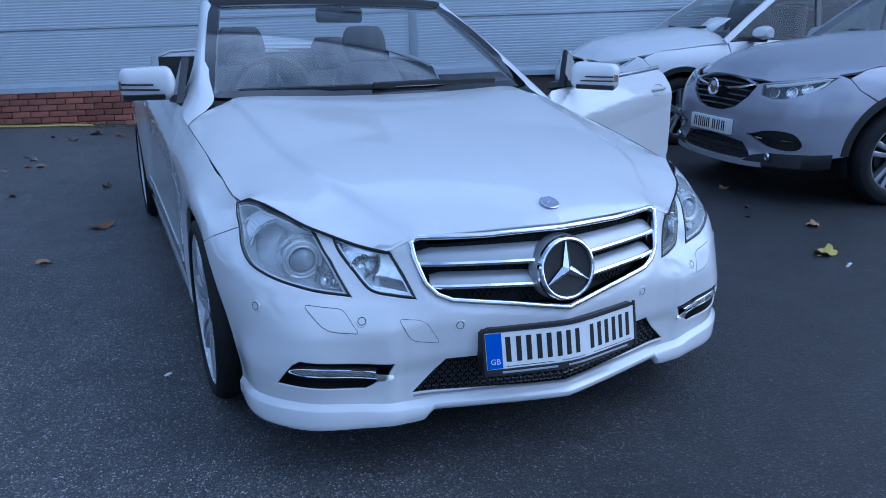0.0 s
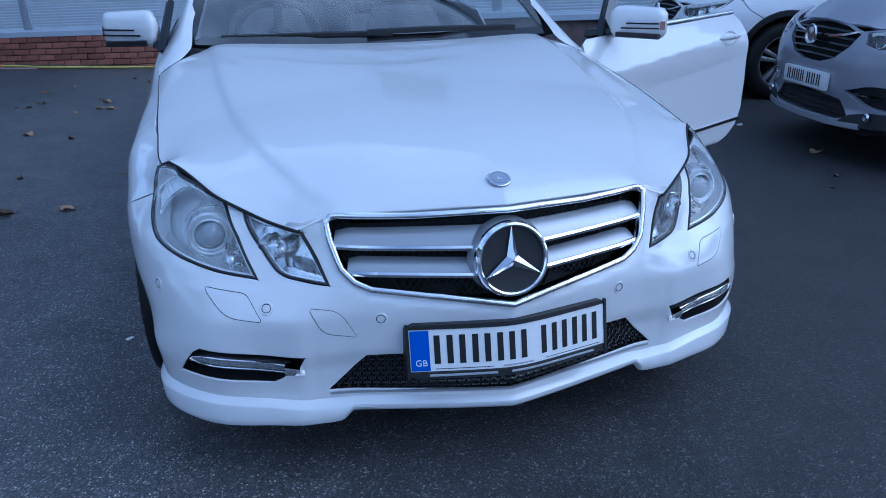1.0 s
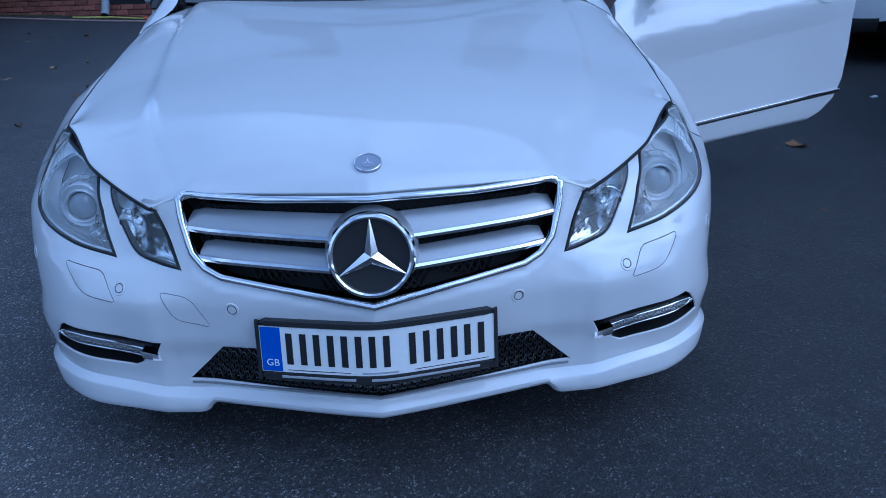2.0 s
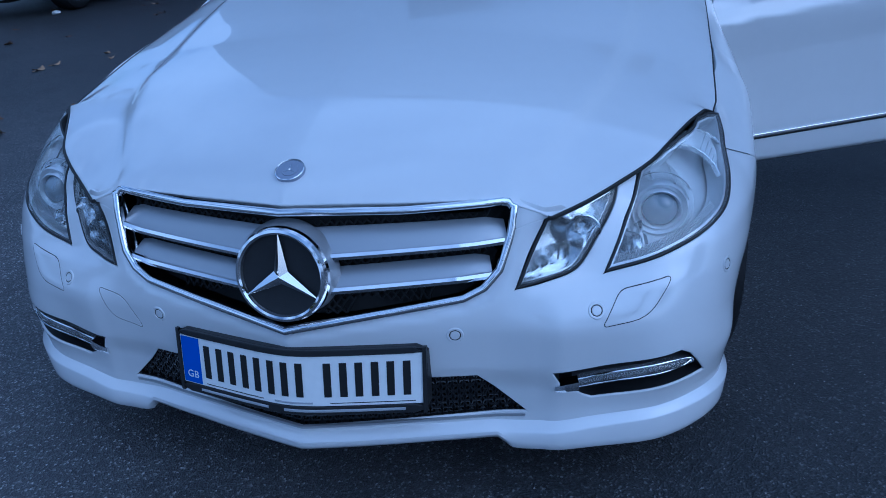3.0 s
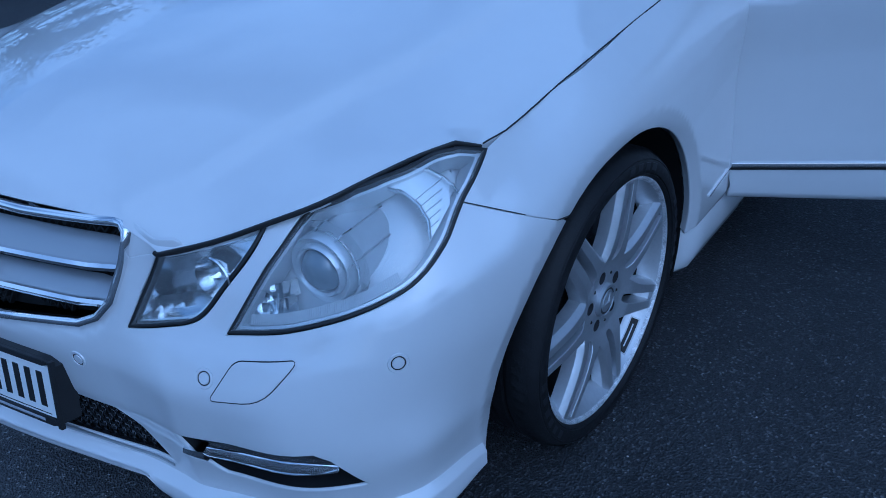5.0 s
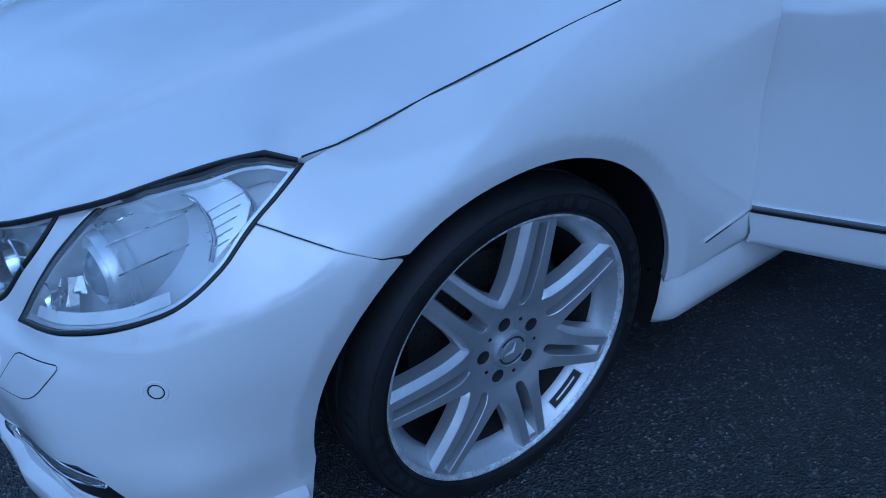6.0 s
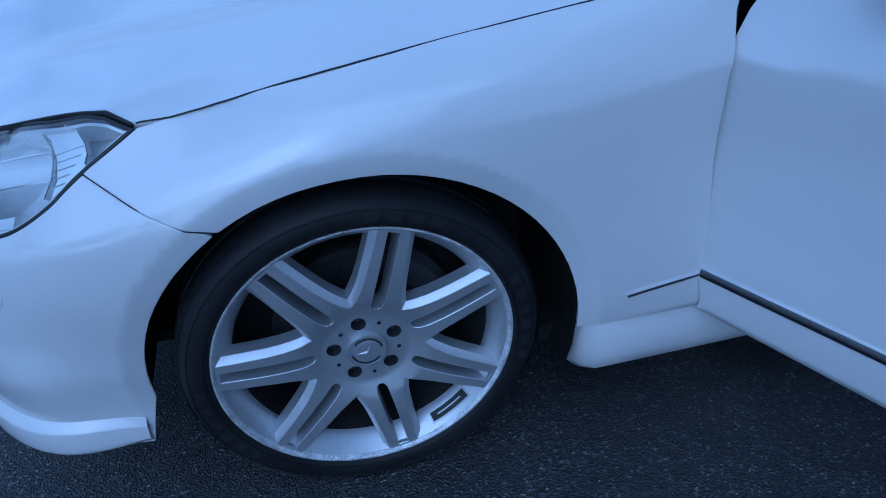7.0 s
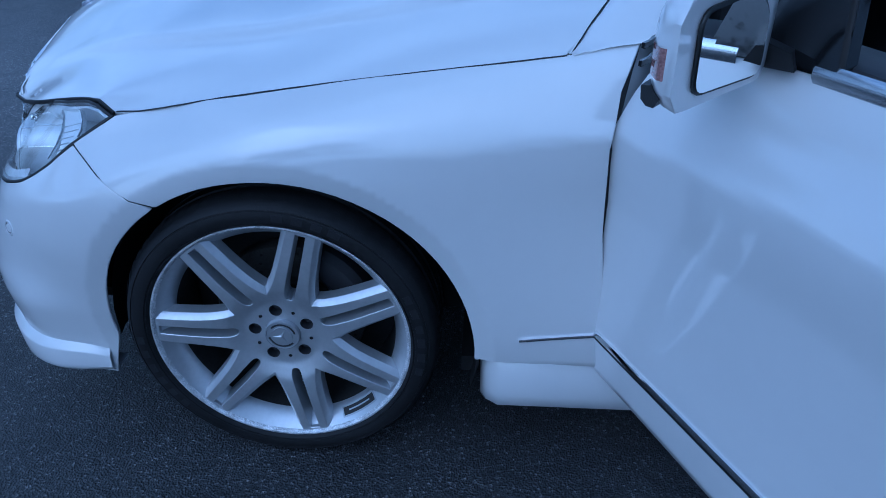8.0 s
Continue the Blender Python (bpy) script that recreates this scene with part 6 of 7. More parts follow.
def suv_bonnet(x, y):
    x, y = np.asarray(x, float), np.asarray(y, float)
    a = np.abs(x)
    crease = .40 + .16 * np.clip((y - .1) / 1.0, 0, 1)
    z = SUV_MID(y - .16 * np.minimum(a, .6) * np.clip(1 - (y - .2) / .5, 0, 1)) - (.145 + .115 * np.clip(1 - (y - .1) / .6, 0, 1)) * (a / .86) ** 2.3 + .010 / (1 + np.exp((a - crease) / .02))
    return np.stack([x, y + 0 * x, z], -1)


def suv_pt(s, z, o=0.0):
    e = .004
    n = np.cross(SUV(s + e, z) - SUV(s - e, z), SUV(s, z + e) - SUV(s, z - e))
    return SUV(s, z) + n / np.linalg.norm(n) * o


def suv_normal(s, z):
    e = .004
    n = np.cross(SUV(s + e, z) - SUV(s - e, z), SUV(s, z + e) - SUV(s, z - e))
    return n / np.linalg.norm(n)


def suv(label, paint, m, wheel_mat):
    """A family crossover: nose with barred grille and lamps, wings, doors, cabin and wheels."""
    v = thing("parked_car", label, "car", "parked cars")
    AY, AZ, AR = .905, .345, .405
    def ac(t0, t1, n=14, r=AR, cy=AY):
        return [(SUV.at_y(cy + r * math.cos(radians(t0 + (t1 - t0) * k / n)), AZ + r * math.sin(radians(t0 + (t1 - t0) * k / n))), AZ + r * math.sin(radians(t0 + (t1 - t0) * k / n))) for k in range(n + 1)]
    lamp = [(.445, .815), (.47, .745), (.58, .722), (.66, .730), (.78, .762), (.92, .815), (1.04, .888), (.86, .868), (.64, .840)]
    gr = [(0, .600), (.12, .605), (.25, .640), (.36, .72), (.405, .800), (.24, .842), (.0, .868)]
    grille_p = gr + [(-u, z) for u, z in gr[1:-1]][::-1]
    low = [(0, .270), (.36, .275), (.46, .30), (.36, .40), (.0, .425)]
    low_p = low + [(-u, z) for u, z in low[1:-1]][::-1]
    fogp = flow([(.385, .462), (.46, .478), (.56, .506), (.70, .512), (.78, .490), (.825, .430), (.80, .385), (.70, .372), (.56, .388), (.47, .425)], (0,))
    top = [(.0, .878), (.24, .852), (.41, .808)]
    right = [(0, .232), (.5, .235), (.9, .330)] + ac(178, 120, 10) + [(1.16, .80), (1.10, .872)]
    upper = [(1.03, .899), (.86, .878), (.64, .850), (.45, .822), (.41, .815), (.24, .855)]
    outline = right + upper + [(0, .878)] + [(-u, z) for u, z in upper[::-1]] + [(-u, z) for u, z in right[1:]][::-1]
    panel("front_bumper", SUV, outline, [grille_p, low_p, fogp, flipx(fogp), lamp, flipx(lamp)], step=.025, fold=.03, mat=paint, parent=v)
    wing = ac(118, 3, 18)[::-1] + [(1.168, .805), (1.108, .878)] + [(SUV.at_y(y, z), z) for y, z in ((.62, .935), (.8, .962), (1.0, .985), (1.2, 1.005), (1.40, 1.022), (1.42, .9), (1.42, .6), (1.40, .38))]
    panel("front_wing", SUV, wing, step=.03, fold=.02, mat=paint, parent=v, mirror=True)
    edge = [(.0, .055), (.24, .085), (.45, .165), (.60, .26), (.72, .40), (.795, .56), (.835, .8), (.848, 1.1), (.856, 1.39), (.6, 1.42), (.3, 1.36)]
    panel("bonnet", suv_bonnet, edge + [(0, 1.34)] + [(-x, y) for x, y in edge[1:]][::-1], step=.04, fold=.02, mat=paint, parent=v)
    g = tagged(new("grille"), "dark barred grille with a chrome badge and wing bars")
    g.parent = v
    panel("grille_backing", SUV, shrink(grille_p, -.01), step=.05, fold=0, mat=DARK, parent=g, lift=-.05)
    for k in range(5):
        z = .640 + .042 * k
        w = float(np.interp(z, [.60, .64, .72, .80, .84], [.12, .25, .36, .40, .25]))
        finish("grille_bar", tube([suv_pt(u, z + .012 * (1 - abs(u) / .4), -.012) for u in np.linspace(-w, w, 25)], [(-.006, -.012), (-.006, .004), (.006, .008), (.008, -.012)], up=(0, -1, 0)), GLOSS, g, "", 50)
    for sg in (1, -1):
        finish("chrome_wing", tube([Vector(suv_pt(u, .768 + .07 * (u / .4) ** 2 - .02 * (u / .4), .0)) * 1.0 if sg > 0 else Vector(suv_pt(u, .768 + .07 * (u / .4) ** 2 - .02 * (u / .4), .0) * np.array([-1, 1, 1])) for u in np.linspace(.07, .40, 12)], [(-.011, -.004), (-.006, .006), (.006, .006), (.011, -.004)], up=(0, -1, 0)), CHROME, g, "chrome bar", 50)
    bm = turned([(.0, .006), (.045, .004), (.05, .010), (.062, .012), (.066, .0)], "y", 32)
    bm.transform(pose(0, -.012, .770, 0, 0, 180))
    finish("round_badge", bm, CHROME, g, "round chrome badge")
    pl = tagged(new("number_plate"), "white number plate")
    pl.parent = v
    y0 = -.018
    finish("plate_sheet", box(-.26, y0, .435, .26, y0 + .03, .546, .003), PLATE_WHITE, pl)
    for x in (-.19, -.13, -.075, -.02, .06, .12, .18):
        for dx in (-.013, .013):
            finish("plate_bar", box(x + dx - .006, y0 - .002, .455, x + dx + .006, y0 + .002, .53), PLATE_BLACK, pl)
    panel("lower_intake", SUV, shrink(low_p, -.008), step=.05, fold=0, mat=BLACK, parent=v, lift=-.03, label="black lower intake")
    for k in range(4):
        z = .300 + .032 * k
        w = float(np.interp(z, [.27, .30, .40, .425], [.36, .45, .36, .1]))
        finish("intake_bar", tube([suv_pt(u, z, -.012) for u in np.linspace(-w, w, 17)], [(-.005, -.01), (-.005, .006), (.005, .006), (.005, -.01)], up=(0, -1, 0)), BLACK, v, "", 50)
    finish("skid_trim", tube([suv_pt(u, .248 + .06 * max(0, abs(u) - .3) ** 1.2, .004) for u in np.linspace(-.56, .56, 31)], [(-.020, -.01), (-.016, .008), (.016, .010), (.020, -.01)], up=(0, -1, 0)), SATIN, v, "silver skid trim", 50)
    for sg in (1, -1):
        M3 = np.array([sg, 1, 1])
        fp = fogp if sg > 0 else flipx(fogp)
        f = panel("fog_recess", SUV, shrink(fp, -.006), step=.04, fold=0, mat=BLACK, parent=v, lift=-.04, label="black fog-lamp recess")
        finish("fog_bar", tube([suv_pt(u, .449 - .0 * u, .0) * M3 for u in np.linspace(.48, .80, 14)], [(-.007, -.004), (-.004, .007), (.004, .007), (.007, -.004)], up=(0, -1, 0)), CHROME, f, "chrome bar", 50)
        lp = lamp if sg > 0 else flipx(lamp)
        h = tagged(new("headlamp"), "slim clear headlamp with bright running-light strip")
        h.parent = v
        gl = panel("lamp_glass", SUV, shrink(lp, .004), step=.03, fold=.006, mat=LENS, parent=h, lift=.001)
        gl.visible_shadow = False
        panel("lamp_bowl", SUV, shrink(lp, .0), step=.04, fold=0, mat=GLOSS, parent=h, lift=-.06)
        for u, z, r in ((.56, .770, .030), (.69, .785, .034), (.80, .812, .032)):
            c, n = Vector(suv_pt(u, z, -.03) * M3), Vector(suv_normal(u, z) * M3)
            mt = n.to_track_quat("Z", "Y").to_matrix().to_4x4()
            mt.translation = c
            bm = turned([(.0, -.012), (r * .6, -.008), (r, .006), (r + .005, .004)], "z", 20)
            bm.transform(mt)
            finish("lamp_reflector", bm, REFLECTOR, h)
        finish("light_strip", tube([Vector(suv_pt(u, z, -.010) * M3) for u, z in ((.80, .786), (.86, .806), (.93, .838), (.985, .872), (.92, .868), (.80, .850), (.64, .826), (.48, .806))], oval(.012, .006, n=6), up=(0, -1, 0)), PLATE_WHITE, h, "pale running-light strip", 60)
        # black lower apron of the bumper
        rows = []
        for u in np.linspace(.40, 1.03, 26):
            zt, zb = float(np.interp(u, [.40, .47, .60, 1.03], [.278, .322, .352, .372])), float(np.interp(u, [.40, .6, .9, 1.03], [.236, .238, .252, .262]))
            rows.append([suv_pt(u, z, o) * M3 for z, o in ((zt, -.004), (zt - .003, .0045), (zt - .012, .006), (zb + .02, .006), (zb + .004, -.002), (zb, -.04))])
        finish("lower_apron", loft(rows), BLACK, v, "black plastic bumper apron", 40)
        cx = suv_pt(.60, .320, .016) * M3
        finish("fog_lamp", turned([(.0, -.002), (.02, -.006), (.026, .0), (.03, .004)], "y", 18, tuple(cx)), REFLECTOR, v, "small round fog lamp")
        # black cladding round the arch and along the sill
        rows = []
        for k in range(25):
            t = 178 - 176 * k / 24
            rr = []
            for r, o in ((AR - .004, -.02), (AR - .002, .008), (AR + .045, .010), (AR + .052, .0)):
                y, z = AY + r * math.cos(radians(t)), AZ + r * math.sin(radians(t))
                rr.append(suv_pt(SUV.at_y(y, z), z, o) * M3)
            rows.append(rr)
        finish("arch_cladding", loft(rows), BLACK, v, "black plastic arch cladding", 40)
        rows = []
        for k in range(21):
            t = radians(-20 + 220 * k / 20)
            rows.append([(sg * x, AY + r * math.cos(t), AZ + r * math.sin(t)) for x, r in ((.89, AR), (.55, AR), (.55, .05))])
        finish("arch_liner", loft(rows), DARK, v, "", 40)
        d1 = [(SUV.at_y(y, z), z) for y, z in ((1.41, .36), (1.43, .6), (1.43, .9), (1.42, 1.03), (1.7, 1.045), (2.45, 1.06), (2.47, .7), (2.46, .36))]
        d2 = [(SUV.at_y(y, z), z) for y, z in ((2.48, .36), (2.49, .7), (2.47, 1.06), (3.25, 1.075), (3.30, .9), (3.18, .62), (3.12, .36))]
        for dd, nm in ((d1, "front_door"), (d2, "rear_door")):
            panel(nm, SUV, dd if sg > 0 else flipx(dd), step=.08, fold=.02, mat=paint, parent=v)
        q = [(SUV.at_y(y, z), z) for y, z in ((3.14, .36), (3.20, .62), (3.32, .9), (3.27, 1.078), (4.2, 1.09))] + [(SUV.length, 1.09), (SUV.length, .4)] + [(SUV.at_y(4.02, .40), .40)] + [(SUV.at_y(3.58 + .40 * math.cos(radians(t)), .345 + .40 * math.sin(radians(t))), .345 + .40 * math.sin(radians(t))) for t in range(10, 171, 16)]
        panel("rear_quarter", SUV, q if sg > 0 else flipx(q), step=.08, fold=.02, mat=paint, parent=v)
        rows = [[(sg * x, y, z) for x, z in ((.90, .37), (.93, .34), (.93, .27), (.88, .22), (.6, .2))] for y in (.5, 1.3, 1.35, 3.2, 3.25, 4.2)]
        rows = rows[1:5]
        finish("sill_cladding", loft(rows), BLACK, v, "black sill cladding", 40)
        # mirror on the door
        rows = []
        for k in range(9):
            t = k / 8
            f_ = math.sin(math.pi * (.12 + .76 * t)) ** .5
            rows.append([(sg * (.93 + .20 * t), 1.66 + .03 * t + .07 * f_ * a, 1.125 + .068 * f_ * b) for a, b in ((-1, -.5), (-1, .4), (-.5, .95), (.5, 1), (.8, .6), (.8, -.8), (-.3, -1))])
        mi = finish("door_mirror", loft(rows, closed_v=True, cap=True), paint, v, "", 50)
        finish("mirror_foot", box(sg * .90 - .06, 1.63, 1.035, sg * .90 + .14, 1.73, 1.085, .01), BLACK, mi, "black foot")
        # cabin sides: pillars and glass
        cab = lambda y, z: (sg * (.86 - (z - 1.05) * .33), y, z)
        for pts in (((1.36, 1.035), (2.05, 1.53)), ((2.46, 1.06), (2.52, 1.555)), ((3.28, 1.08), (3.45, 1.52)), ((4.15, 1.09), (3.95, 1.47))):
            finish("pillar", tube([cab(*pts[0]), cab((pts[0][0] + pts[1][0]) / 2, (pts[0][1] + pts[1][1]) / 2 + .01), cab(*pts[1])], [(-.035, -.02), (-.03, .012), (.03, .012), (.035, -.02)], up=(sg, 0, .3)), paint if pts[0][0] < 2 or pts[0][0] > 4 else GLOSS, v, "", 50)
        bm = bmesh.new()
        bm.faces.new([bm.verts.new(cab(y, z)) for y, z in ((1.40, 1.045), (4.12, 1.09), (3.93, 1.47), (3.4, 1.53), (2.5, 1.55), (2.08, 1.53))])
        finish("side_glass", bm, GLASS, v, "side window glass").visible_shadow = False
    rows = []
    for y, z, w in ((1.98, 1.525, .70), (2.2, 1.575, .70), (2.8, 1.60, .69), (3.4, 1.58, .69), (3.95, 1.50, .68), (4.2, 1.30, .72), (4.4, 1.08, .78)):
        rows.append([(w * x, y, z - .045 * abs(x) ** 3) for x in np.linspace(-1, 1, 11)])
    finish("roof", loft(rows), paint, v, "", 50)
    scr = lambda a, t: np.stack([(.80 - .12 * t) * a, 1.33 + .10 * a ** 2 + (.68 - .04 * a ** 2) * t, 1.135 + .39 * t + .02 * np.sin(np.pi * t)], -1)
    gl = panel("windscreen", scr, [(-1, 0), (1, 0), (1, 1), (-1, 1)], step=.1, fold=0, mat=GLASS, parent=v)
    gl.visible_shadow = False
    for sg in (-1, 1):
        finish("wiper", tube([scr(sg * .1 + .12, .02) + np.array([0, -.02, .02]), scr(.12 + sg * .45, .05) + np.array([0, -.02, .02])], oval(.012, n=6), up=(0, 0, 1)), BLACK, v, "", 50)
    finish("cabin_dark", merged(box(-.84, 1.45, .3, .84, 4.2, .98), box(-.6, 1.5, .95, .6, 1.8, 1.07), *[box(x - .24, 2.35, .95, x + .24, 2.52, 1.42, .06) for x in (-.37, .37)], box(-.62, 3.15, .95, .62, 3.3, 1.4, .06)), LEATHER, v, "dark cabin and seats")
    finish("underside", merged(box(-.55, .12, .20, .55, 1.4, .8), box(-.8, 1.3, .2, .8, 4.2, .35)), DARK, v)
    # wheels
    meshes = []
    tyre = turned([(.235, -.0), (.25, .012), (.29, .016), (.325, .006), (.345, -.02), (.348, -.06), (.348, -.16), (.34, -.2), (.235, -.2)], "x", 56)
    for vv in tyre.verts:
        vv.co.z = max(vv.co.z, -.343)
    meshes.append(("tyre", tyre, RUBBER))
    meshes.append(("rim_barrel", turned([(.226, -.012), (.21, -.06), (.205, -.18)], "x", 48), GLOSS))
    meshes.append(("rim", turned([(.238, -.002), (.24, .004), (.232, .004), (.226, -.012)], "x", 48), wheel_mat))
    sp = []
    for k in range(5):
        for sg in (1, -1):
            rows = []
            for j in range(6):
                r = .05 + .18 * j / 5
                a = 2 * math.pi * k / 5 + sg * (.20 - .03 * j / 5)
                w = .013 + .007 * j / 5
                d, wd = Vector((0, math.sin(a), math.cos(a))), Vector((0, math.cos(a), -math.sin(a)))
                rows.append([d * r + wd * w * p + Vector((q - .012 * (1 - j / 5), 0, 0)) for p, q in ((-1.3, -.04), (-1, -.004), (-.7, 0), (.7, 0), (1, -.004), (1.3, -.04))])
            sp.append(loft(rows, closed_v=True, cap=True))
    sp.append(turned([(.0, -.006), (.03, -.006), (.036, -.012), (.07, -.016), (.078, -.05)], "x", 24))
    meshes.append(("spokes", merged(*sp), wheel_mat))
    meshes.append(("brake_disc", turned([(.03, -.07), (.15, -.07), (.15, -.09)], "x", 24), STEEL))
    base = None
    for x, y, tz in ((.915, AY, 0), (-.915, AY, 180), (.915, 3.58, 0), (-.915, 3.58, 180)):
        w = tagged(new("wheel"), "two-tone alloy wheel")
        w.parent = v
        w.matrix_local = pose(x, y, AZ, 0, 0, tz)
        if base is None:
            base = [finish(n_, bm, mt, w) for n_, bm, mt in meshes]
        else:
            for ob in base:
                o = new(ob.name.split(".")[0], ob.data)
                o.parent = w
    v.matrix_world = m
    return v


DULL_ALLOY = material("dull_grey_alloy", (.30, .31, .33), .4, metal=.7, vary=.1, scale=10)
SILVER = material("silver_grey_paint", (.37, .37, .42), .34, metal=.35, coat=1.0, vary=.03, scale=4)
WHITE2 = material("plain_white_paint", (.78, .78, .79), .35, coat=1.0)
REDP = material("dark_red_paint", (.10, .008, .01), .35, coat=1.0)
NAVY = material("near_black_paint", (.012, .013, .016), .35, coat=1.0)
suv("silver-grey crossover parked nose-out beside the convertible", SILVER, pose(3.155, 2.675, 0, 0, 0, -102), DULL_ALLOY)
suv("white crossover parked behind the silver one, papers on its windscreen", WHITE2, pose(3.62, 5.35, 0, 0, 0, -102), DULL_ALLOY)
suv("dark red crossover parked across the yard", REDP, pose(-7.05, 6.60, 0, 0, 0, 0), DULL_ALLOY)
suv("black crossover parked across the yard", NAVY, pose(-8.3, .6, 0, 0, 0, 0), DULL_ALLOY)
paper = tagged(new("paper_sheets"), "white paper sheets tucked under the wiper", "paper")
scr_m = pose(3.62, 5.35, 0, 0, 0, -102)
bm = bmesh.new()
for k, (dx, dz, tilt) in enumerate(((0, 0, 0), (.05, .012, .12))):
    q = [bm.verts.new(scr_m @ Vector((.36 + dx + u * .17, 1.36 + w * .20 + .02 * k, 1.115 + w * .16 + .02 * math.sin(u * 3 + w) + dz))) for u, w in ((-1, 0), (1, 0), (1.05, 1), (-.9, 1.1))]
    bm.faces.new(q)
pob = finish("sheet", bm, material("paper_white", (.82, .82, .84), .8), paper)
sol = pob.modifiers.new("thick", "SOLIDIFY")
sol.thickness = .002

# ---- fallen leaves and specks ----
LEAF_MATS = [material("brown_leaf", (.20, .10, .045), .8, vary=.4, scale=40), material("tan_leaf", (.34, .22, .12), .8, vary=.35, scale=40), material("dark_leaf", (.08, .05, .03), .85, vary=.3, scale=40)]
YLEAF = material("yellow_leaf", (.50, .42, .10), .75, vary=.3, scale=30)


def leaf_bm(r, seed, curl):
    """A lobed, curled leaf with a stalk."""
    rn = random.Random(seed)
    bm = bmesh.new()
    n = 22
    c = bm.verts.new((0, 0, .004))
    ring1, ring2 = [], []
    for k in range(n):
        a = 2 * math.pi * k / n
        lobe = .62 + .38 * abs(math.cos(2.5 * a)) ** .6
        q = r * lobe * rn.uniform(.9, 1.1)
        h = curl * r * (math.sin(a * 2 + seed) * .5 + .5) * (q / r) ** 2
        ring1.append(bm.verts.new((q * .5 * math.cos(a), q * .38 * math.sin(a), .004 + h * .3)))
        ring2.append(bm.verts.new((q * math.cos(a), q * .72 * math.sin(a), .003 + h)))
    for k in range(n):
        bm.faces.new((c, ring1[k - 1], ring1[k]))
        bm.faces.new((ring1[k - 1], ring2[k - 1], ring2[k], ring1[k]))
    st = tube([(-r * .6, 0, .005), (-r * 1.0, r * .06, .006), (-r * 1.35, r * .02, .012)], oval(.0016, n=4), up=(0, 0, 1))
    return merged(bm, st)


LEAF_MESHES = []
for k in range(6):
    ob = finish("leaf", leaf_bm(.055, k * 7 + 1, .35 + .12 * (k % 3)), LEAF_MATS[k % 3], None, "", 60)
    LEAF_MESHES.append(ob.data)
    bpy.data.objects.remove(ob)


def leaf(x, y, r, turn, kind, label="dry brown fallen leaf on the asphalt", mat=None):
    ob = new("fallen_leaf", LEAF_MESHES[kind % 6])
    k = r / .055
    ob.matrix_world = pose(x, y, 0, 0, 0, turn) @ Matrix.Diagonal((k, k, k, 1))
    tagged(ob, label, "leaf", "fallen leaves")
    if mat:
        ob.material_slots[0].link = "OBJECT"
        ob.material_slots[0].material = mat
    return ob


leaf(2.44, 1.005, .085, 20, 1, "large yellow fallen leaf on the asphalt", YLEAF)
SPOTS = [(-1.228, 3.32, .085, 10), (2.885, 1.45, .06, 40), (-1.164, 4.57, .05, 80), (2.221, 2.415, .06, 150), (3.19, 2.50, .06, 15), (-1.837, 2.65, .06, 200), (-5.145, 4.776, .07, 30), (-4.057, 4.127, .06, 90),
         (-1.43, 7.22, .06, 10), (-2.42, 6.85, .07, 60), (-2.15, 4.75, .055, 120), (-1.2, 7.6, .07, 0), (-.95, 7.4, .06, 33), (-1.75, 6.1, .05, 77)]
for k, (x, y, r, a_) in enumerate(SPOTS):
    leaf(x, y, r, a_, k)
rnd = random.Random(4)
for k in range(70):
    x, y = rnd.uniform(-6.5, -1.3), rnd.uniform(2.2, 8.4)
    if (wall_m.inverted() @ Vector((x, y, 0))).y > -.12:
        continue
    leaf(x, y, rnd.uniform(.018, .05), rnd.uniform(0, 360), k)
for k in range(7):
    leaf(rnd.uniform(1.6, 3.2), rnd.uniform(-.6, 2.6), rnd.uniform(.012, .026), rnd.uniform(0, 360), k)
PALE = material("pale_litter", (.72, .72, .70), .8, vary=.1)
for x, y, r in ((-1.046, 1.007, .012), (3.25, 3.40, .022), (-6.2, 7.1, .05), (2.40, .82, .012), (2.36, .80, .010)):
    bm = bmesh.new()
    bmesh.ops.create_icosphere(bm, subdivisions=2, radius=r)
    for v in bm.verts:
        v.co = Vector((v.co.x * 1.3, v.co.y * .9, (v.co.z + r) * .35)) + Vector((x, y, 0)) + Vector((0, 0, .2 * r * math.sin(v.co.x * 200)))
    tagged(finish("litter_scrap", bm, PALE, None, "", 60), "small pale scrap of litter on the asphalt", "litter", "litter")
# loose grit
bm = bmesh.new()
for k in range(1500):
    x, y = rnd.uniform(-2.6, 3.0), rnd.uniform(-1.4, 3.0)
    r = rnd.uniform(.0012, .0035)
    vs = [bm.verts.new((x + r * math.cos(a_), y + r * math.sin(a_), 0)) for a_ in (0, 2.1, 4.2)]
    t_ = bm.verts.new((x, y, r * 1.2))
    for i in range(3):
        bm.faces.new((vs[i - 1], vs[i], t_))
tagged(finish("grit", bm, material("pale_grit", (.30, .29, .28), .9), None), "loose pale grit on the asphalt", "grit", kind="stuff")

# ---- trees beyond, seen in glossy paint ----
FOL = material("yellow_green_foliage", (.11, .10, .03), .8, vary=.45, scale=2)
BARK = material("bark", (.07, .055, .045), .9, vary=.3, scale=6, bump=.6, bump_scale=30)


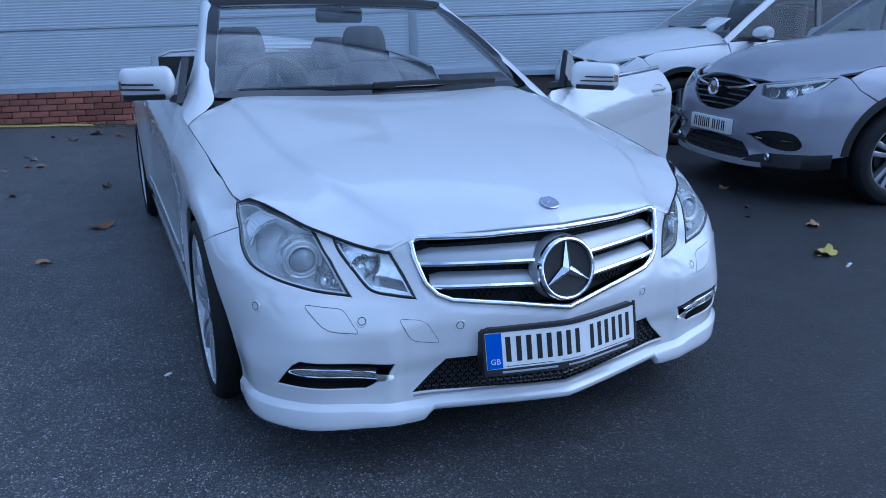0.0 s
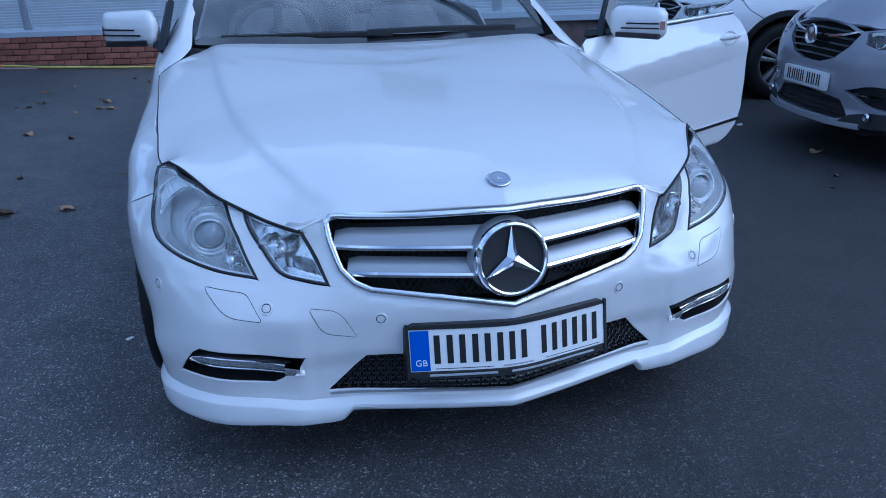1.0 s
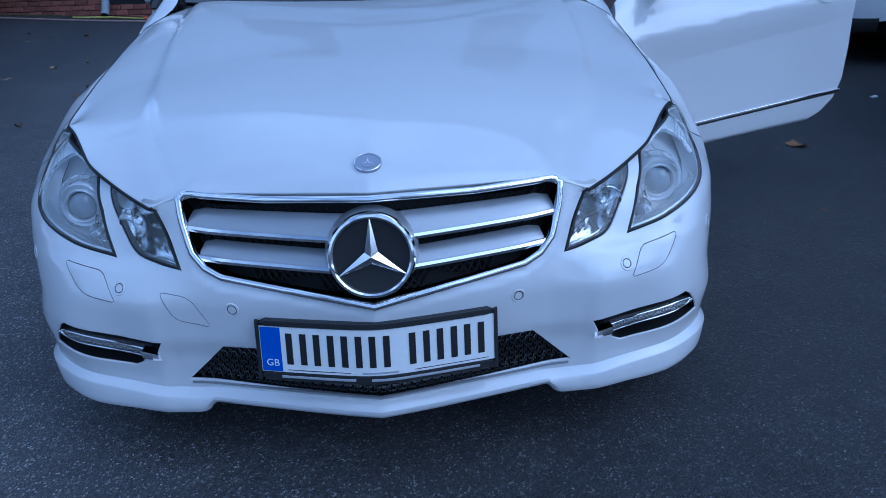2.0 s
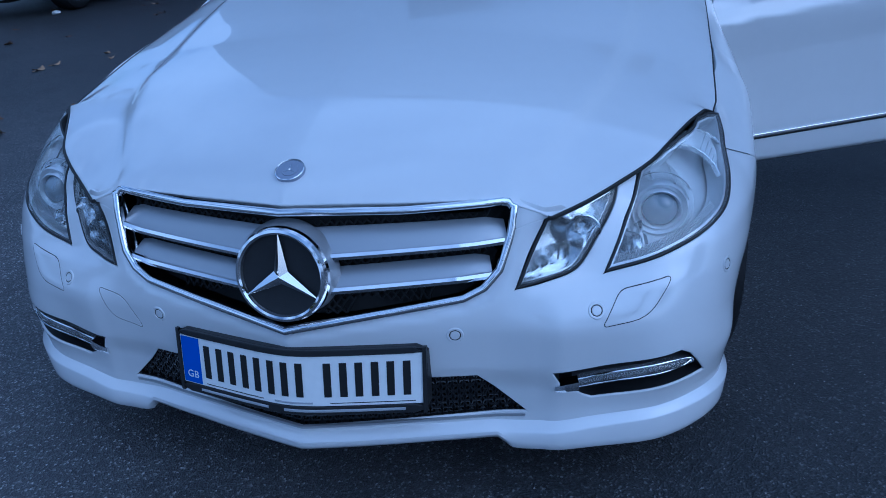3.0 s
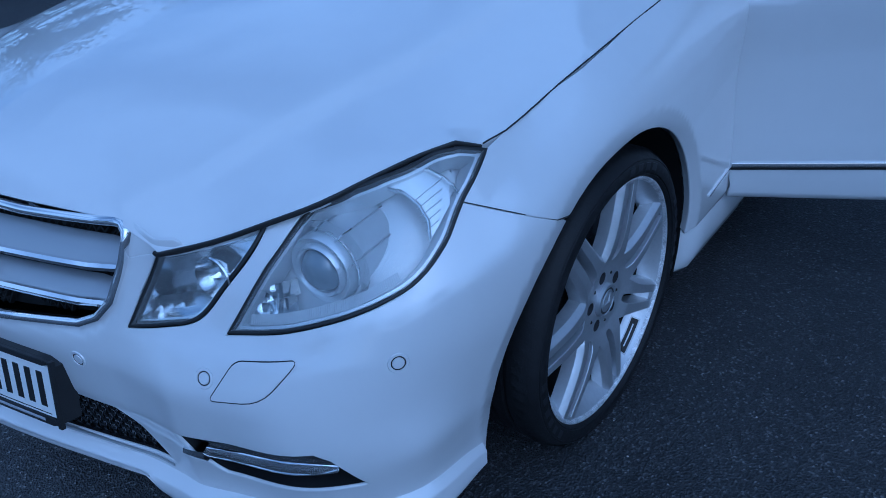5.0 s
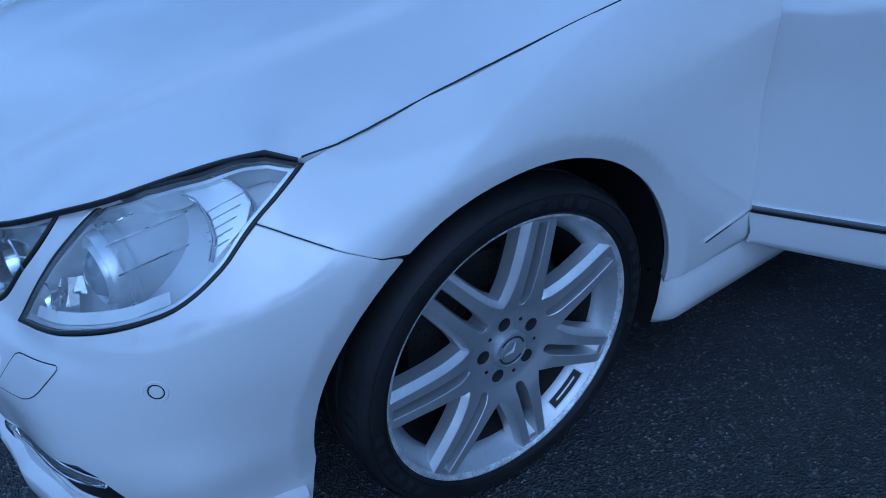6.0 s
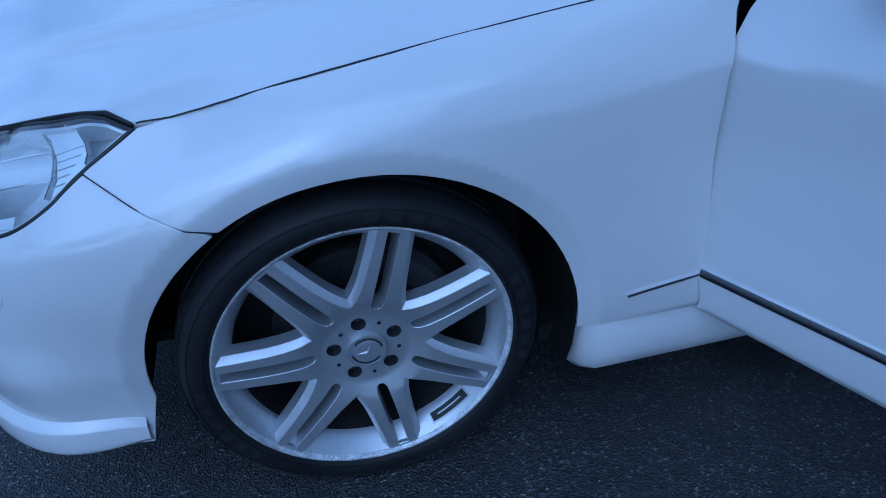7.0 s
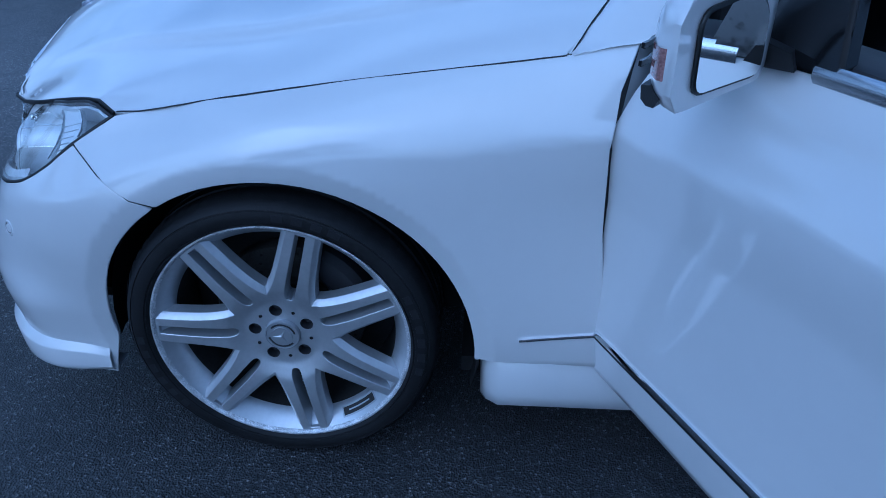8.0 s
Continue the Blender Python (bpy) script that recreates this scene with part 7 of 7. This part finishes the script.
def tree(x, y, h, seed):
    rn = random.Random(seed)
    t = thing("tree", "yellowing autumn tree beyond the car park", "tree", "trees")
    trunk = [(0, 0, 0), (.05, .03, h * .25), (-.04, .05, h * .5), (.06, -.03, h * .8)]
    rows = []
    for k, p in enumerate(trunk):
        r = h * .028 * (1 - .26 * k)
        rows.append([(p[0] + r * math.cos(a), p[1] + r * math.sin(a), p[2]) for a in np.linspace(0, 2 * math.pi, 9)[:-1]])
    limbs = [loft(rows, closed_v=True)]
    tips = []
    for k in range(14):
        a, z0 = rn.uniform(0, 6.28), h * rn.uniform(.3, .75)
        ln = h * rn.uniform(.18, .36)
        p0, p1 = Vector((0, 0, z0)), Vector((math.cos(a) * ln, math.sin(a) * ln, z0 + ln * rn.uniform(.3, .9)))
        pts = [p0, p0.lerp(p1, .5) + Vector((0, 0, .05 * h)), p1]
        limbs.append(tube(pts, oval(h * .008, n=5), up=(0, 0.1, 1)))
        tips += [pts[1], p1, p0.lerp(p1, .75)]
    tips.append(Vector((0, 0, h * .92)))
    finish("trunk", merged(*limbs), BARK, t)
    V, F = [], []
    for c in tips:
        for _ in range(90):
            d = Vector((rn.gauss(0, 1), rn.gauss(0, 1), rn.gauss(0, .8))) * h * .065
            p, s = c + d, h * rn.uniform(.008, .02)
            e1, e2 = Vector((rn.uniform(-1, 1), rn.uniform(-1, 1), rn.uniform(-1, 1))).normalized() * s, Vector((rn.uniform(-1, 1), rn.uniform(-1, 1), rn.uniform(-1, 1))).normalized() * s
            b = len(V)
            V += [tuple(p - e1), tuple(p + e2), tuple(p + e1), tuple(p - e2)]
            F.append((b, b + 1, b + 2, b + 3))
    me = bpy.data.meshes.new("crown")
    me.from_pydata(V, [], F)
    me.materials.append(FOL)
    cr = new("crown", me)
    cr.parent = t
    tagged(cr, "ragged yellow-green leaves")
    t.matrix_world = pose(x, y, 0, 0, 0, rn.uniform(0, 360))


for k, (x, y, h) in enumerate(((-19, 13, 8.5), (-24, 8, 9.5), (-21, 17, 8), (-26, 1, 9), (-22, -7, 8.5), (14, -19, 9), (20, -13, 8), (24, -6, 9), (5, -24, 9), (-7, -24, 8.5))):
    tree(x, y, h, k + 3)

# ---- bricks of the plinth, nearest stretch as single pieces ----
me_b = finish("brick", box(-.1075, -.05, -.0325, .1075, .05, .0325, .003, 1), BRICK).data
bpy.data.objects.remove(bpy.data.objects["brick"])
rnd = random.Random(2)
for row in range(6):
    z = .400 - .0375 - row * .075
    u = -5.6 + (.1125 if row % 2 else 0)
    while u < 2.6:
        ob = new("brick", me_b)
        ob.parent = wall
        ob.matrix_local = pose(u, .052 - .05 + rnd.uniform(-.002, .002), z, 0, 0, rnd.uniform(-.3, .3))
        u += .225
